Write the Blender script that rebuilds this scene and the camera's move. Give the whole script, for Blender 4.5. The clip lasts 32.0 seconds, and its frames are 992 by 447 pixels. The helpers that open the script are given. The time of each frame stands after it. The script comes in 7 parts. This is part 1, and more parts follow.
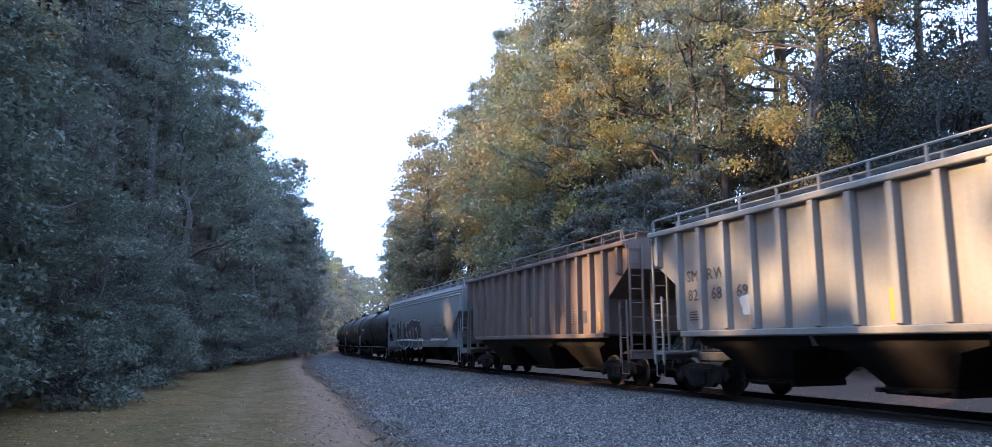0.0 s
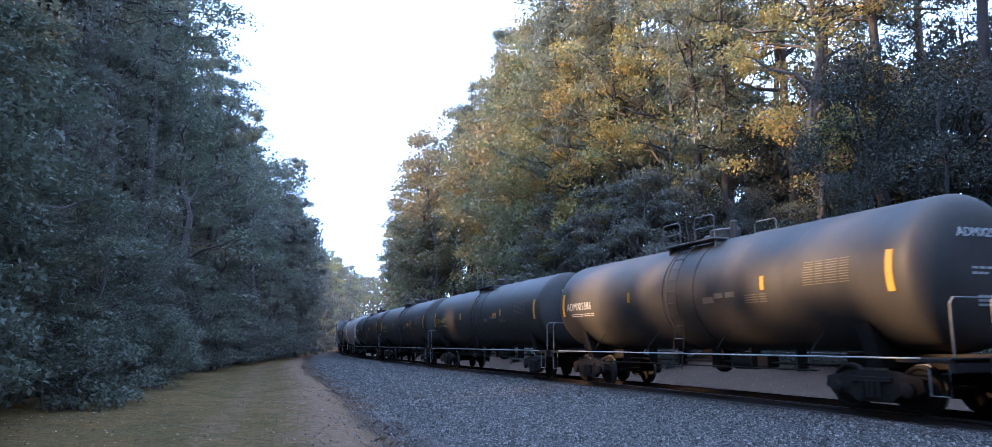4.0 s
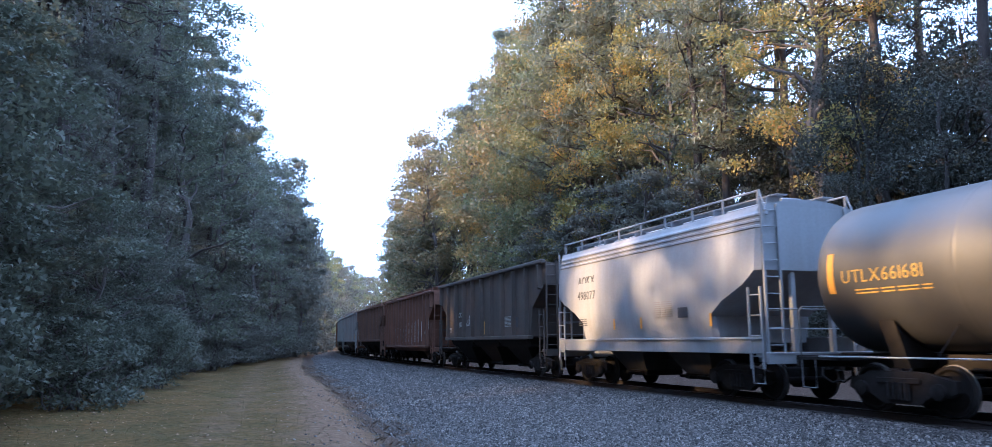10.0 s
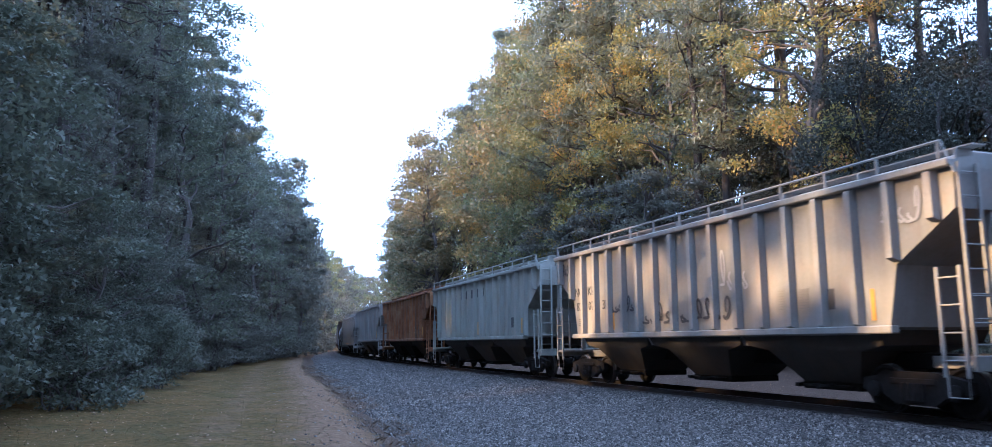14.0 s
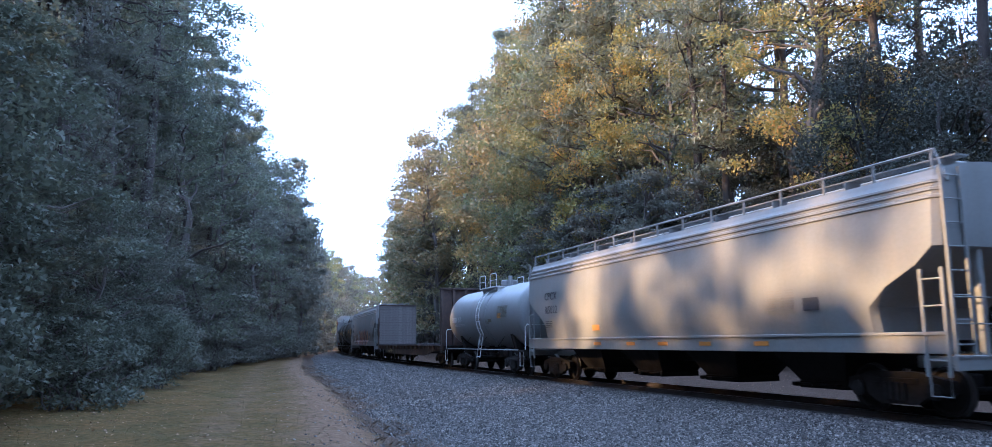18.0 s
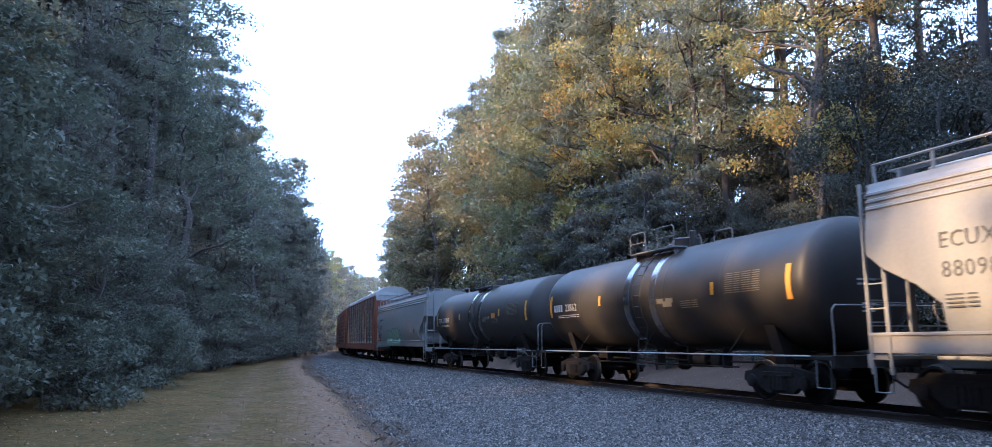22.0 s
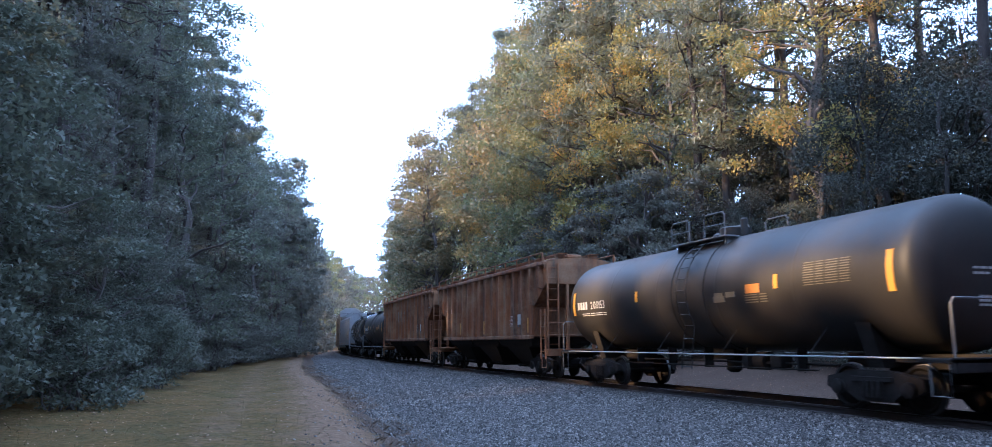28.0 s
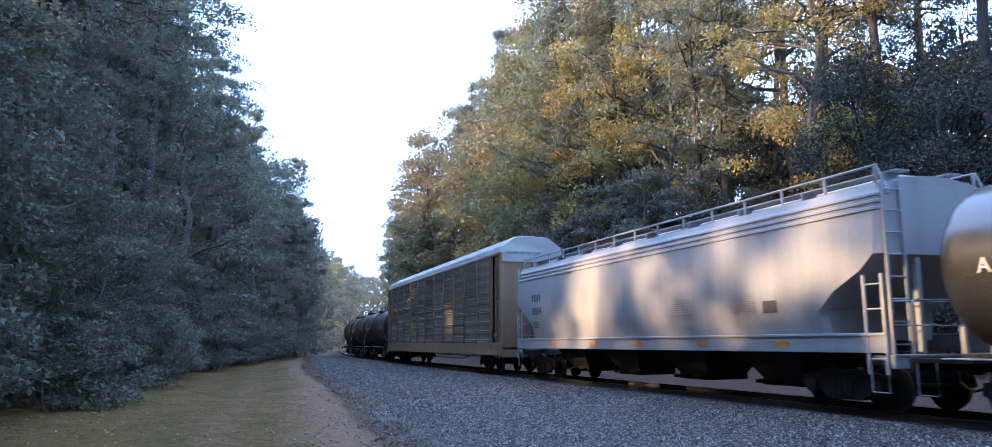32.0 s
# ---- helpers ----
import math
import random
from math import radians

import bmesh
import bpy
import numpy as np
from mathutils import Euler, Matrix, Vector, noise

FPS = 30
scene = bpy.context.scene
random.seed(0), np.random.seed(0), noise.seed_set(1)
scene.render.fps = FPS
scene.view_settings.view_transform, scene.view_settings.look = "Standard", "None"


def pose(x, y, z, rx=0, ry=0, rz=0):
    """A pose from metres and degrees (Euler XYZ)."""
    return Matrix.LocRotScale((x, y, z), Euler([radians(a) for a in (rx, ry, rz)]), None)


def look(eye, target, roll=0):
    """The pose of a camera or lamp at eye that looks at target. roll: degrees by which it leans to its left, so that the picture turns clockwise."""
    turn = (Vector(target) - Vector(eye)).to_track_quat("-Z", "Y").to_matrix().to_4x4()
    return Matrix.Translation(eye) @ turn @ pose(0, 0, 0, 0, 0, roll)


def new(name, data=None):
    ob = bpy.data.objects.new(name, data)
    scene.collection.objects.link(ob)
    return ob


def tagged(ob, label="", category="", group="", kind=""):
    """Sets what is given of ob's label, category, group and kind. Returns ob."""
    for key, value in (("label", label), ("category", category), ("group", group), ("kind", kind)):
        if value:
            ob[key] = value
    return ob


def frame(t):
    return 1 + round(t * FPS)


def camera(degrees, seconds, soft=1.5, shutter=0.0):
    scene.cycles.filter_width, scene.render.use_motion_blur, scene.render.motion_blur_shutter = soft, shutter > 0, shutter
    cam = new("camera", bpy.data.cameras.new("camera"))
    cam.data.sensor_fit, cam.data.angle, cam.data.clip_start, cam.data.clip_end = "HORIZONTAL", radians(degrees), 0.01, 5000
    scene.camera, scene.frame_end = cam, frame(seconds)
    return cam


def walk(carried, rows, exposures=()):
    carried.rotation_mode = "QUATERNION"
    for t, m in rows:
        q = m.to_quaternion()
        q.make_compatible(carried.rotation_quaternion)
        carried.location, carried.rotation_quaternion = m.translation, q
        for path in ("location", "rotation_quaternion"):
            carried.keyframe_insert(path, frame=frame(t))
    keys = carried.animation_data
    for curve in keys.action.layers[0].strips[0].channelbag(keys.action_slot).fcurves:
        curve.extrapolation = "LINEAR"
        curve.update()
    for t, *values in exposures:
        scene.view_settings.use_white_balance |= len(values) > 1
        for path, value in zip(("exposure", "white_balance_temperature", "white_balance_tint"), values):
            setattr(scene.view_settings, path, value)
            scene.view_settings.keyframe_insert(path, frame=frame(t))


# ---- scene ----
cam = camera(65.31, 32.0, soft=0.5, shutter=0.12)
EYE = (0.0, 0.0, 1.386)
STAND = look(EYE, (0.0, 10.0, 1.386 + 10.0 * 0.15332), roll=-0.34)
walk(cam, [(0.0, STAND), (32.0, STAND)], exposures=[(0.0, 1.12, 4790.0, 14.0), (32.0, 1.12, 4790.0, 14.0)])

# ---- light: low evening sun from beyond the trees beside the line, open sky ----
SUN_AZ, SUN_EL = radians(94.0), radians(24.0)      # azimuth to the left of the view
to_sun = Vector((-math.sin(SUN_AZ) * math.cos(SUN_EL), math.cos(SUN_AZ) * math.cos(SUN_EL), math.sin(SUN_EL)))
world = bpy.data.worlds.new("evening_sky")
world.use_nodes = True
scene.world = world
wn = world.node_tree.nodes
sky = wn.new("ShaderNodeTexSky")
sky.sky_type, sky.sun_disc = "NISHITA", False
sky.sun_elevation, sky.sun_rotation = SUN_EL, math.pi * 2 - SUN_AZ
sky.air_density, sky.dust_density, sky.ozone_density = 1.0, 2.0, 1.0
world.node_tree.links.new(sky.outputs[0], wn["Background"].inputs[0])
wn["Background"].inputs[1].default_value = 0.05
haze = wn.new("ShaderNodeBackground")              # thin bright evening haze all over the sky
haze.inputs[0].default_value, haze.inputs[1].default_value = (0.70, 0.86, 1.10, 1), 1.65
both = wn.new("ShaderNodeAddShader")
world.node_tree.links.new(wn["Background"].outputs[0], both.inputs[0])
world.node_tree.links.new(haze.outputs[0], both.inputs[1])
world.node_tree.links.new(both.outputs[0], wn["World Output"].inputs[0])
sun = new("sun", bpy.data.lights.new("sun", "SUN"))
sun.data.energy, sun.data.angle, sun.data.color = 8.6, radians(1.9), (1.0, 0.575, 0.22)
sun.matrix_world = look(to_sun * 100, (0, 0, 0))

# ---- the line of the track: straight past the camera, then a curve to the right ----
TRACK_X, HEAD, CURVE, S_ONE, EASE = 13.908, 0.3393, 0.001485, 26.8, 31.5
V_START, V_HALF_GAIN = 16.567, 0.03781


def make_table():
    s = np.arange(-1000.0, 1000.01, 0.25)
    d = np.maximum(s - S_ONE, 0)
    psi = HEAD - CURVE * np.where(d < EASE, d * d / (2 * EASE), d - EASE / 2)
    zero = np.searchsorted(s, 0.0)
    x = np.concatenate([[0], np.cumsum(-np.sin((psi[1:] + psi[:-1]) / 2) * 0.25)])
    y = np.concatenate([[0], np.cumsum(np.cos((psi[1:] + psi[:-1]) / 2) * 0.25)])
    return s, x - x[zero] + TRACK_X, y - y[zero], psi


T_S, T_X, T_Y, T_PSI = make_table()


def on_line(s, o=0.0):
    """Plan place at s metres along the line, o metres to its left (works on arrays)."""
    x, y, p = np.interp(s, T_S, T_X), np.interp(s, T_S, T_Y), np.interp(s, T_S, T_PSI)
    return x - o * np.cos(p), y - o * np.sin(p)


def heading(s):
    return float(np.interp(s, T_S, T_PSI))


def travelled(t):
    return V_START * t + V_HALF_GAIN * t * t


# ---- mesh helpers ----
class Geo:
    """Vertices and faces of one part."""

    def __init__(self):
        self.v, self.f = [], []

    def add(self, verts, faces):
        n = len(self.v)
        self.v += [tuple(p) for p in verts]
        self.f += [tuple(i + n for i in f) for f in faces]
        return self

    def box(self, x0, y0, z0, x1, y1, z1, b=0.0):
        """A box with chamfered edges of width b."""
        if x0 > x1: x0, x1 = x1, x0
        if y0 > y1: y0, y1 = y1, y0
        if z0 > z1: z0, z1 = z1, z0
        if b <= 0:
            return self.add([(x, y, z) for z in (z0, z1) for y in (y0, y1) for x in (x0, x1)],
                            [(0, 2, 3, 1), (4, 5, 7, 6), (0, 1, 5, 4), (2, 6, 7, 3), (0, 4, 6, 2), (1, 3, 7, 5)])
        b = min(b, (x1 - x0) * 0.45, (y1 - y0) * 0.45, (z1 - z0) * 0.45)
        lo, hi = (x0, y0, z0), (x1, y1, z1)
        verts, idx = [], {}
        for sx in (0, 1):
            for sy in (0, 1):
                for sz in (0, 1):
                    for ax in range(3):
                        p = []
                        for k, sgn in enumerate((sx, sy, sz)):
                            e = (lo, hi)[sgn][k]
                            p.append(e if k == ax else e + (b if sgn == 0 else -b))
                        idx[(sx, sy, sz, ax)] = len(verts)
                        verts.append(p)
        faces = []
        for ax in range(3):
            u, w = [k for k in range(3) if k != ax]
            for sg in (0, 1):
                ring = []
                for a, c in ((0, 0), (1, 0), (1, 1), (0, 1)):
                    key = [0, 0, 0]
                    key[ax], key[u], key[w] = sg, a, c
                    ring.append(idx[(*key, ax)])
                faces.append(ring if (sg == 1) == (ax != 1) else ring[::-1])
        for ax in range(3):
            u, w = [k for k in range(3) if k != ax]
            for a in (0, 1):
                for c in (0, 1):
                    k0, k1 = [0, 0, 0], [0, 0, 0]
                    k0[ax], k1[ax] = 0, 1
                    k0[u] = k1[u] = a
                    k0[w] = k1[w] = c
                    faces.append([idx[(*k0, u)], idx[(*k1, u)], idx[(*k1, w)], idx[(*k0, w)]])
        for sx in (0, 1):
            for sy in (0, 1):
                for sz in (0, 1):
                    faces.append([idx[(sx, sy, sz, k)] for k in range(3)])
        return self.add(verts, faces)

    def tube(self, pts, r, n=6, cap=True, r_end=None):
        """A round bar along a line of points."""
        pts = [Vector(p) for p in pts]
        rings, base = [], []
        for i, p in enumerate(pts):
            d = (pts[min(i + 1, len(pts) - 1)] - pts[max(i - 1, 0)]).normalized()
            up = Vector((0, 0, 1)) if abs(d.z) < 0.9 else Vector((1, 0, 0))
            a = d.cross(up).normalized()
            c = d.cross(a)
            rr = r if r_end is None else r + (r_end - r) * i / (len(pts) - 1)
            rings.append([p + (a * math.cos(k * 2 * math.pi / n) + c * math.sin(k * 2 * math.pi / n)) * rr for k in range(n)])
        verts = [q for ring in rings for q in ring]
        faces = [(i * n + k, i * n + (k + 1) % n, (i + 1) * n + (k + 1) % n, (i + 1) * n + k)
                 for i in range(len(pts) - 1) for k in range(n)]
        if cap:
            faces += [tuple(range(n))[::-1], tuple((len(pts) - 1) * n + k for k in range(n))]
        return self.add(verts, faces)

    def loft(self, rings, closed=True, cap=True):
        n = len(rings[0])
        verts = [q for ring in rings for q in ring]
        m = n if closed else n - 1
        faces = [(i * n + k, i * n + (k + 1) % n, (i + 1) * n + (k + 1) % n, (i + 1) * n + k)
                 for i in range(len(rings) - 1) for k in range(m)]
        if cap:
            faces += [tuple(range(n))[::-1], tuple((len(rings) - 1) * n + k for k in range(n))]
        return self.add(verts, faces)

    def prism_y(self, prof, y0, y1):
        """A profile of (x, z) points drawn out along y."""
        return self.loft([[(x, y0, z) for x, z in prof], [(x, y1, z) for x, z in prof]])

    def prism_x(self, prof, x0, x1):
        """A profile of (y, z) points drawn out along x."""
        return self.loft([[(x0, y, z) for y, z in prof], [(x1, y, z) for y, z in prof]])

    def lathe_x(self, prof, n=28, y=0.0, z=0.0):
        """A profile of (x, radius) points turned about an axis along x."""
        return self.loft([[(x, y + r * math.cos(k * 2 * math.pi / n), z + r * math.sin(k * 2 * math.pi / n)) for k in range(n)] for x, r in prof])

    def lathe_y(self, prof, n=20, x=0.0, z=0.0):
        return self.loft([[(x + r * math.cos(k * 2 * math.pi / n), y, z + r * math.sin(k * 2 * math.pi / n)) for k in range(n)] for y, r in prof])

    def lathe_z(self, prof, n=16, x=0.0, y=0.0):
        return self.loft([[(x + r * math.cos(k * 2 * math.pi / n), y + r * math.sin(k * 2 * math.pi / n), z) for k in range(n)] for z, r in prof])

    def mesh(self, name, smooth=38):
        me = bpy.data.meshes.new(name)
        me.from_pydata(self.v, [], self.f)
        if smooth:
            me.polygons.foreach_set("use_smooth", [True] * len(me.polygons))
            me.set_sharp_from_angle(angle=radians(smooth))
        me.update()
        return me


def part(name, geo, material, parent=None, label="", at=None, smooth=38, recalc=True):
    """Links a Geo (or a ready mesh) as one mesh object under a thing or a part."""
    me = geo
    if isinstance(geo, Geo):
        me = geo.mesh(name, smooth)
        if recalc:
            bm = bmesh.new()
            bm.from_mesh(me)
            bmesh.ops.recalc_face_normals(bm, faces=bm.faces)
            bm.to_mesh(me)
            bm.free()
    if material and not me.materials:
        me.materials.append(material)
    ob = new(name, me)
    if parent:
        ob.parent = parent
    if at is not None:
        ob.matrix_basis = at if isinstance(at, Matrix) else Matrix.Translation(at)
    if label:
        ob["label"] = label
    return ob


def fast_mesh(name, verts, faces, smooth=False):
    """A large mesh of equal-sided faces from arrays."""
    me = bpy.data.meshes.new(name)
    nf, k = faces.shape
    me.vertices.add(len(verts))
    me.vertices.foreach_set("co", np.ascontiguousarray(verts, dtype=np.float32).ravel())
    me.loops.add(nf * k)
    me.loops.foreach_set("vertex_index", np.ascontiguousarray(faces, dtype=np.int32).ravel())
    me.polygons.add(nf)
    me.polygons.foreach_set("loop_start", np.arange(0, nf * k, k, dtype=np.int32))
    if smooth:
        me.polygons.foreach_set("use_smooth", np.ones(nf, dtype=bool))
    me.update(calc_edges=True)
    return me


# ---- letter shapes, made once from the built-in font ----
GLYPHS = {}


def make_glyphs():
    """Plain digits and capitals for stencils."""
    obs = {}
    for ch in "0123456789ACDEGHIKLMNOPRSTUWX":
        cu = bpy.data.curves.new("glyph", "FONT")
        cu.body, cu.size, cu.extrude, cu.resolution_u = ch, 1.0, 0.006, 2
        obs[ch] = new("glyph", cu)
    dg = bpy.context.evaluated_depsgraph_get()
    for ch, ob in obs.items():
        me = bpy.data.meshes.new_from_object(ob.evaluated_get(dg))
        pts = [v.co.copy() for v in me.vertices]
        x0, x1 = min(p.x for p in pts), max(p.x for p in pts)
        GLYPHS[ch] = ([Vector((p.x - x0, p.y, p.z)) for p in pts], [tuple(f.vertices) for f in me.polygons], x1 - x0)
        bpy.data.meshes.remove(me)
    for ob in obs.values():
        cu = ob.data
        bpy.data.objects.remove(ob)
        bpy.data.curves.remove(cu)


make_glyphs()

# ---- materials ----
MATS = {}


def nodes_of(name):
    m = bpy.data.materials.new(name)
    m.use_nodes = True
    nt = m.node_tree
    return m, nt.nodes, nt.links, nt.nodes["Principled BSDF"]


def ramp(n, stops):
    r = n.new("ShaderNodeValToRGB")
    el = r.color_ramp.elements
    while len(el) < len(stops):
        el.new(0.5)
    for e, (p, c) in zip(el, stops):
        e.position, e.color = p, (*c, 1)
    return r


def tex(n, l, scale, detail=4, rough=0.6, coord="Object", stretch=None, kind="ShaderNodeTexNoise"):
    c = n.new("ShaderNodeTexCoord")
    src = c.outputs[coord]
    if stretch:
        mp = n.new("ShaderNodeMapping")
        mp.inputs["Scale"].default_value = stretch
        l.new(src, mp.inputs[0])
        src = mp.outputs[0]
    t = n.new(kind)
    t.inputs["Scale"].default_value = scale
    if kind == "ShaderNodeTexNoise":
        t.inputs["Detail"].default_value, t.inputs["Roughness"].default_value = detail, rough
    l.new(src, t.inputs["Vector"])
    return t


def mix_rgb(n, l, fac, a, b, mode="MIX"):
    m = n.new("ShaderNodeMix")
    m.data_type, m.blend_type = "RGBA", mode
    for val, sock in ((fac, m.inputs[0]), (a, m.inputs[6]), (b, m.inputs[7])):
        if hasattr(val, "links"):
            l.new(val, sock)
        elif isinstance(val, (int, float)):
            sock.default_value = val
        else:
            sock.default_value = (*val, 1)
    return m.outputs[2]


def bumped(n, l, bs, height, strength=0.3, distance=0.02):
    b = n.new("ShaderNodeBump")
    b.inputs["Strength"].default_value, b.inputs["Distance"].default_value = strength, distance
    l.new(height, b.inputs["Height"])
    l.new(b.outputs[0], bs.inputs["Normal"])


def paint(name, base, grime=(0.03, 0.025, 0.02), rust=None, dirt=0.5, rough=0.45, metal=0.0, streak=1.0, spec=0.5):
    """Weathered car paint: fine grain, run-down streaks, patches of grime and rust."""
    if name in MATS:
        return MATS[name]
    m, n, l, bs = nodes_of(name)
    runs = tex(n, l, 1.0, 5, 0.65, stretch=(2.6 * streak, 2.6, 0.28))
    patch = tex(n, l, 0.55, 6, 0.7)
    fine = tex(n, l, 14.0, 4, 0.6)
    r1 = ramp(n, [(0.40, (0, 0, 0)), (0.72, (1, 1, 1))])
    l.new(runs.outputs[0], r1.inputs[0])
    r2 = ramp(n, [(0.44, (0, 0, 0)), (0.70, (1, 1, 1))])
    l.new(patch.outputs[0], r2.inputs[0])
    half = n.new("ShaderNodeMath")
    half.operation = "MULTIPLY"
    half.inputs[1].default_value = dirt
    l.new(r1.outputs[0], half.inputs[0])
    col = mix_rgb(n, l, half.outputs[0], base, grime)
    info = n.new("ShaderNodeObjectInfo")
    tone = ramp(n, [(0.0, (0.56, 0.56, 0.56)), (1.0, (0.68, 0.68, 0.68))])
    l.new(info.outputs["Random"], tone.inputs[0])
    col = mix_rgb(n, l, 1.0, col, tone.outputs[0], "MULTIPLY")
    two = n.new("ShaderNodeMath")
    two.operation = "MULTIPLY"
    two.inputs[1].default_value = dirt * 0.8
    l.new(r2.outputs[0], two.inputs[0])
    col = mix_rgb(n, l, two.outputs[0], col, rust or grime)
    fr = ramp(n, [(0.3, (0.88, 0.88, 0.88)), (0.7, (1, 1, 1))])
    l.new(fine.outputs[0], fr.inputs[0])
    col = mix_rgb(n, l, 1.0, col, fr.outputs[0], "MULTIPLY")
    l.new(col, bs.inputs["Base Color"])
    rr = n.new("ShaderNodeMapRange")
    rr.inputs["To Min"].default_value, rr.inputs["To Max"].default_value = rough, min(1.0, rough + 0.3)
    l.new(patch.outputs[0], rr.inputs["Value"])
    l.new(rr.outputs[0], bs.inputs["Roughness"])
    bs.inputs["Metallic"].default_value = metal
    bs.inputs["Specular IOR Level"].default_value = spec
    bumped(n, l, bs, patch.outputs[0], 0.15, 0.03)
    MATS[name] = m
    return m


def leaf_material(name, stops, trans=0.35, gloss=0.42):
    """Leaves that differ one by one and branch by branch, and let some light through."""
    m, n, l, bs = nodes_of(name)
    geo = n.new("ShaderNodeNewGeometry")
    r = ramp(n, stops)
    big = tex(n, l, 0.35, 2, 0.5)
    info = n.new("ShaderNodeObjectInfo")
    a = n.new("ShaderNodeMath")
    a.operation = "MULTIPLY_ADD"
    a.inputs[1].default_value = 0.5
    l.new(geo.outputs["Random Per Island"], a.inputs[0])
    b = n.new("ShaderNodeMath")
    b.operation = "MULTIPLY_ADD"
    b.inputs[1].default_value, b.inputs[2].default_value = 0.9, -0.30
    l.new(big.outputs[0], b.inputs[0])
    l.new(b.outputs[0], a.inputs[2])
    c = n.new("ShaderNodeMath")
    c.operation = "MULTIPLY_ADD"
    c.inputs[1].default_value = 0.25
    l.new(info.outputs["Random"], c.inputs[0])
    l.new(a.outputs[0], c.inputs[2])
    l.new(c.outputs[0], r.inputs[0])
    l.new(r.outputs[0], bs.inputs["Base Color"])
    bs.inputs["Roughness"].default_value, bs.inputs["Specular IOR Level"].default_value = gloss, 0.7
    tr = n.new("ShaderNodeBsdfTranslucent")
    l.new(r.outputs[0], tr.inputs["Color"])
    mx = n.new("ShaderNodeMixShader")
    mx.inputs[0].default_value = trans
    l.new(bs.outputs[0], mx.inputs[1])
    l.new(tr.outputs[0], mx.inputs[2])
    l.new(mx.outputs[0], n["Material Output"].inputs[0])
    MATS[name] = m
    return m


leaf_material("leaf_green", [(0.0, (0.082, 0.090, 0.062)), (0.45, (0.118, 0.128, 0.084)), (0.8, (0.16, 0.168, 0.10)), (1.0, (0.20, 0.19, 0.10))], 0.45, 0.6)
leaf_material("leaf_dark", [(0.0, (0.108, 0.108, 0.088)), (0.6, (0.142, 0.139, 0.108)), (1.0, (0.185, 0.178, 0.13))], 0.48, 0.65)
leaf_material("leaf_autumn", [(0.0, (0.10, 0.118, 0.06)), (0.4, (0.20, 0.20, 0.07)), (0.72, (0.37, 0.29, 0.063)), (0.9, (0.46, 0.25, 0.05)), (1.0, (0.40, 0.145, 0.055))], 0.4)
leaf_material("leaf_turning", [(0.0, (0.088, 0.100, 0.060)), (0.4, (0.145, 0.160, 0.074)), (0.75, (0.22, 0.208, 0.082)), (1.0, (0.32, 0.23, 0.078))], 0.4, 0.55)
leaf_material("needle", [(0.0, (0.080, 0.092, 0.066)), (0.5, (0.118, 0.130, 0.086)), (0.85, (0.17, 0.172, 0.10)), (1.0, (0.22, 0.185, 0.09))], 0.35, 0.55)


# near brush leaves, darker than leaf_dark farther off: shade put into their colour
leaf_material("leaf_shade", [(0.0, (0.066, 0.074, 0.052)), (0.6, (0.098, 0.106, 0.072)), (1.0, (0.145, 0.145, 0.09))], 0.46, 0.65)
leaf_material("leaf_olive", [(0.0, (0.10, 0.105, 0.06)), (0.45, (0.17, 0.155, 0.08)), (0.8, (0.26, 0.20, 0.095)), (1.0, (0.34, 0.21, 0.09))], 0.35, 0.6)
# evergreen leaves near black: the shade low in the wood put into their colour
leaf_material("leaf_cedar_shaded", [(0.0, (0.018, 0.021, 0.014)), (0.6, (0.031, 0.034, 0.022)), (0.85, (0.052, 0.052, 0.032)), (1.0, (0.09, 0.08, 0.042))], 0.12, 0.8)


def bark(name, a, b):
    m, n, l, bs = nodes_of(name)
    t = tex(n, l, 6.0, 6, 0.7, stretch=(1.6, 1.6, 0.3))
    big = tex(n, l, 0.5, 3, 0.5)
    r = ramp(n, [(0.3, a), (0.7, b)])
    l.new(t.outputs[0], r.inputs[0])
    l.new(mix_rgb(n, l, big.outputs[0], r.outputs[0], a), bs.inputs["Base Color"])
    bs.inputs["Roughness"].default_value = 0.9
    bumped(n, l, bs, t.outputs[0], 0.8, 0.05)
    MATS[name] = m


bark("bark_pine", (0.034, 0.028, 0.025), (0.088, 0.066, 0.055))
# bark of the low evergreens, darkened with the same shade
bark("bark_shaded", (0.018, 0.015, 0.013), (0.045, 0.037, 0.031))
bark("bark_oak", (0.06, 0.05, 0.045), (0.17, 0.15, 0.13))


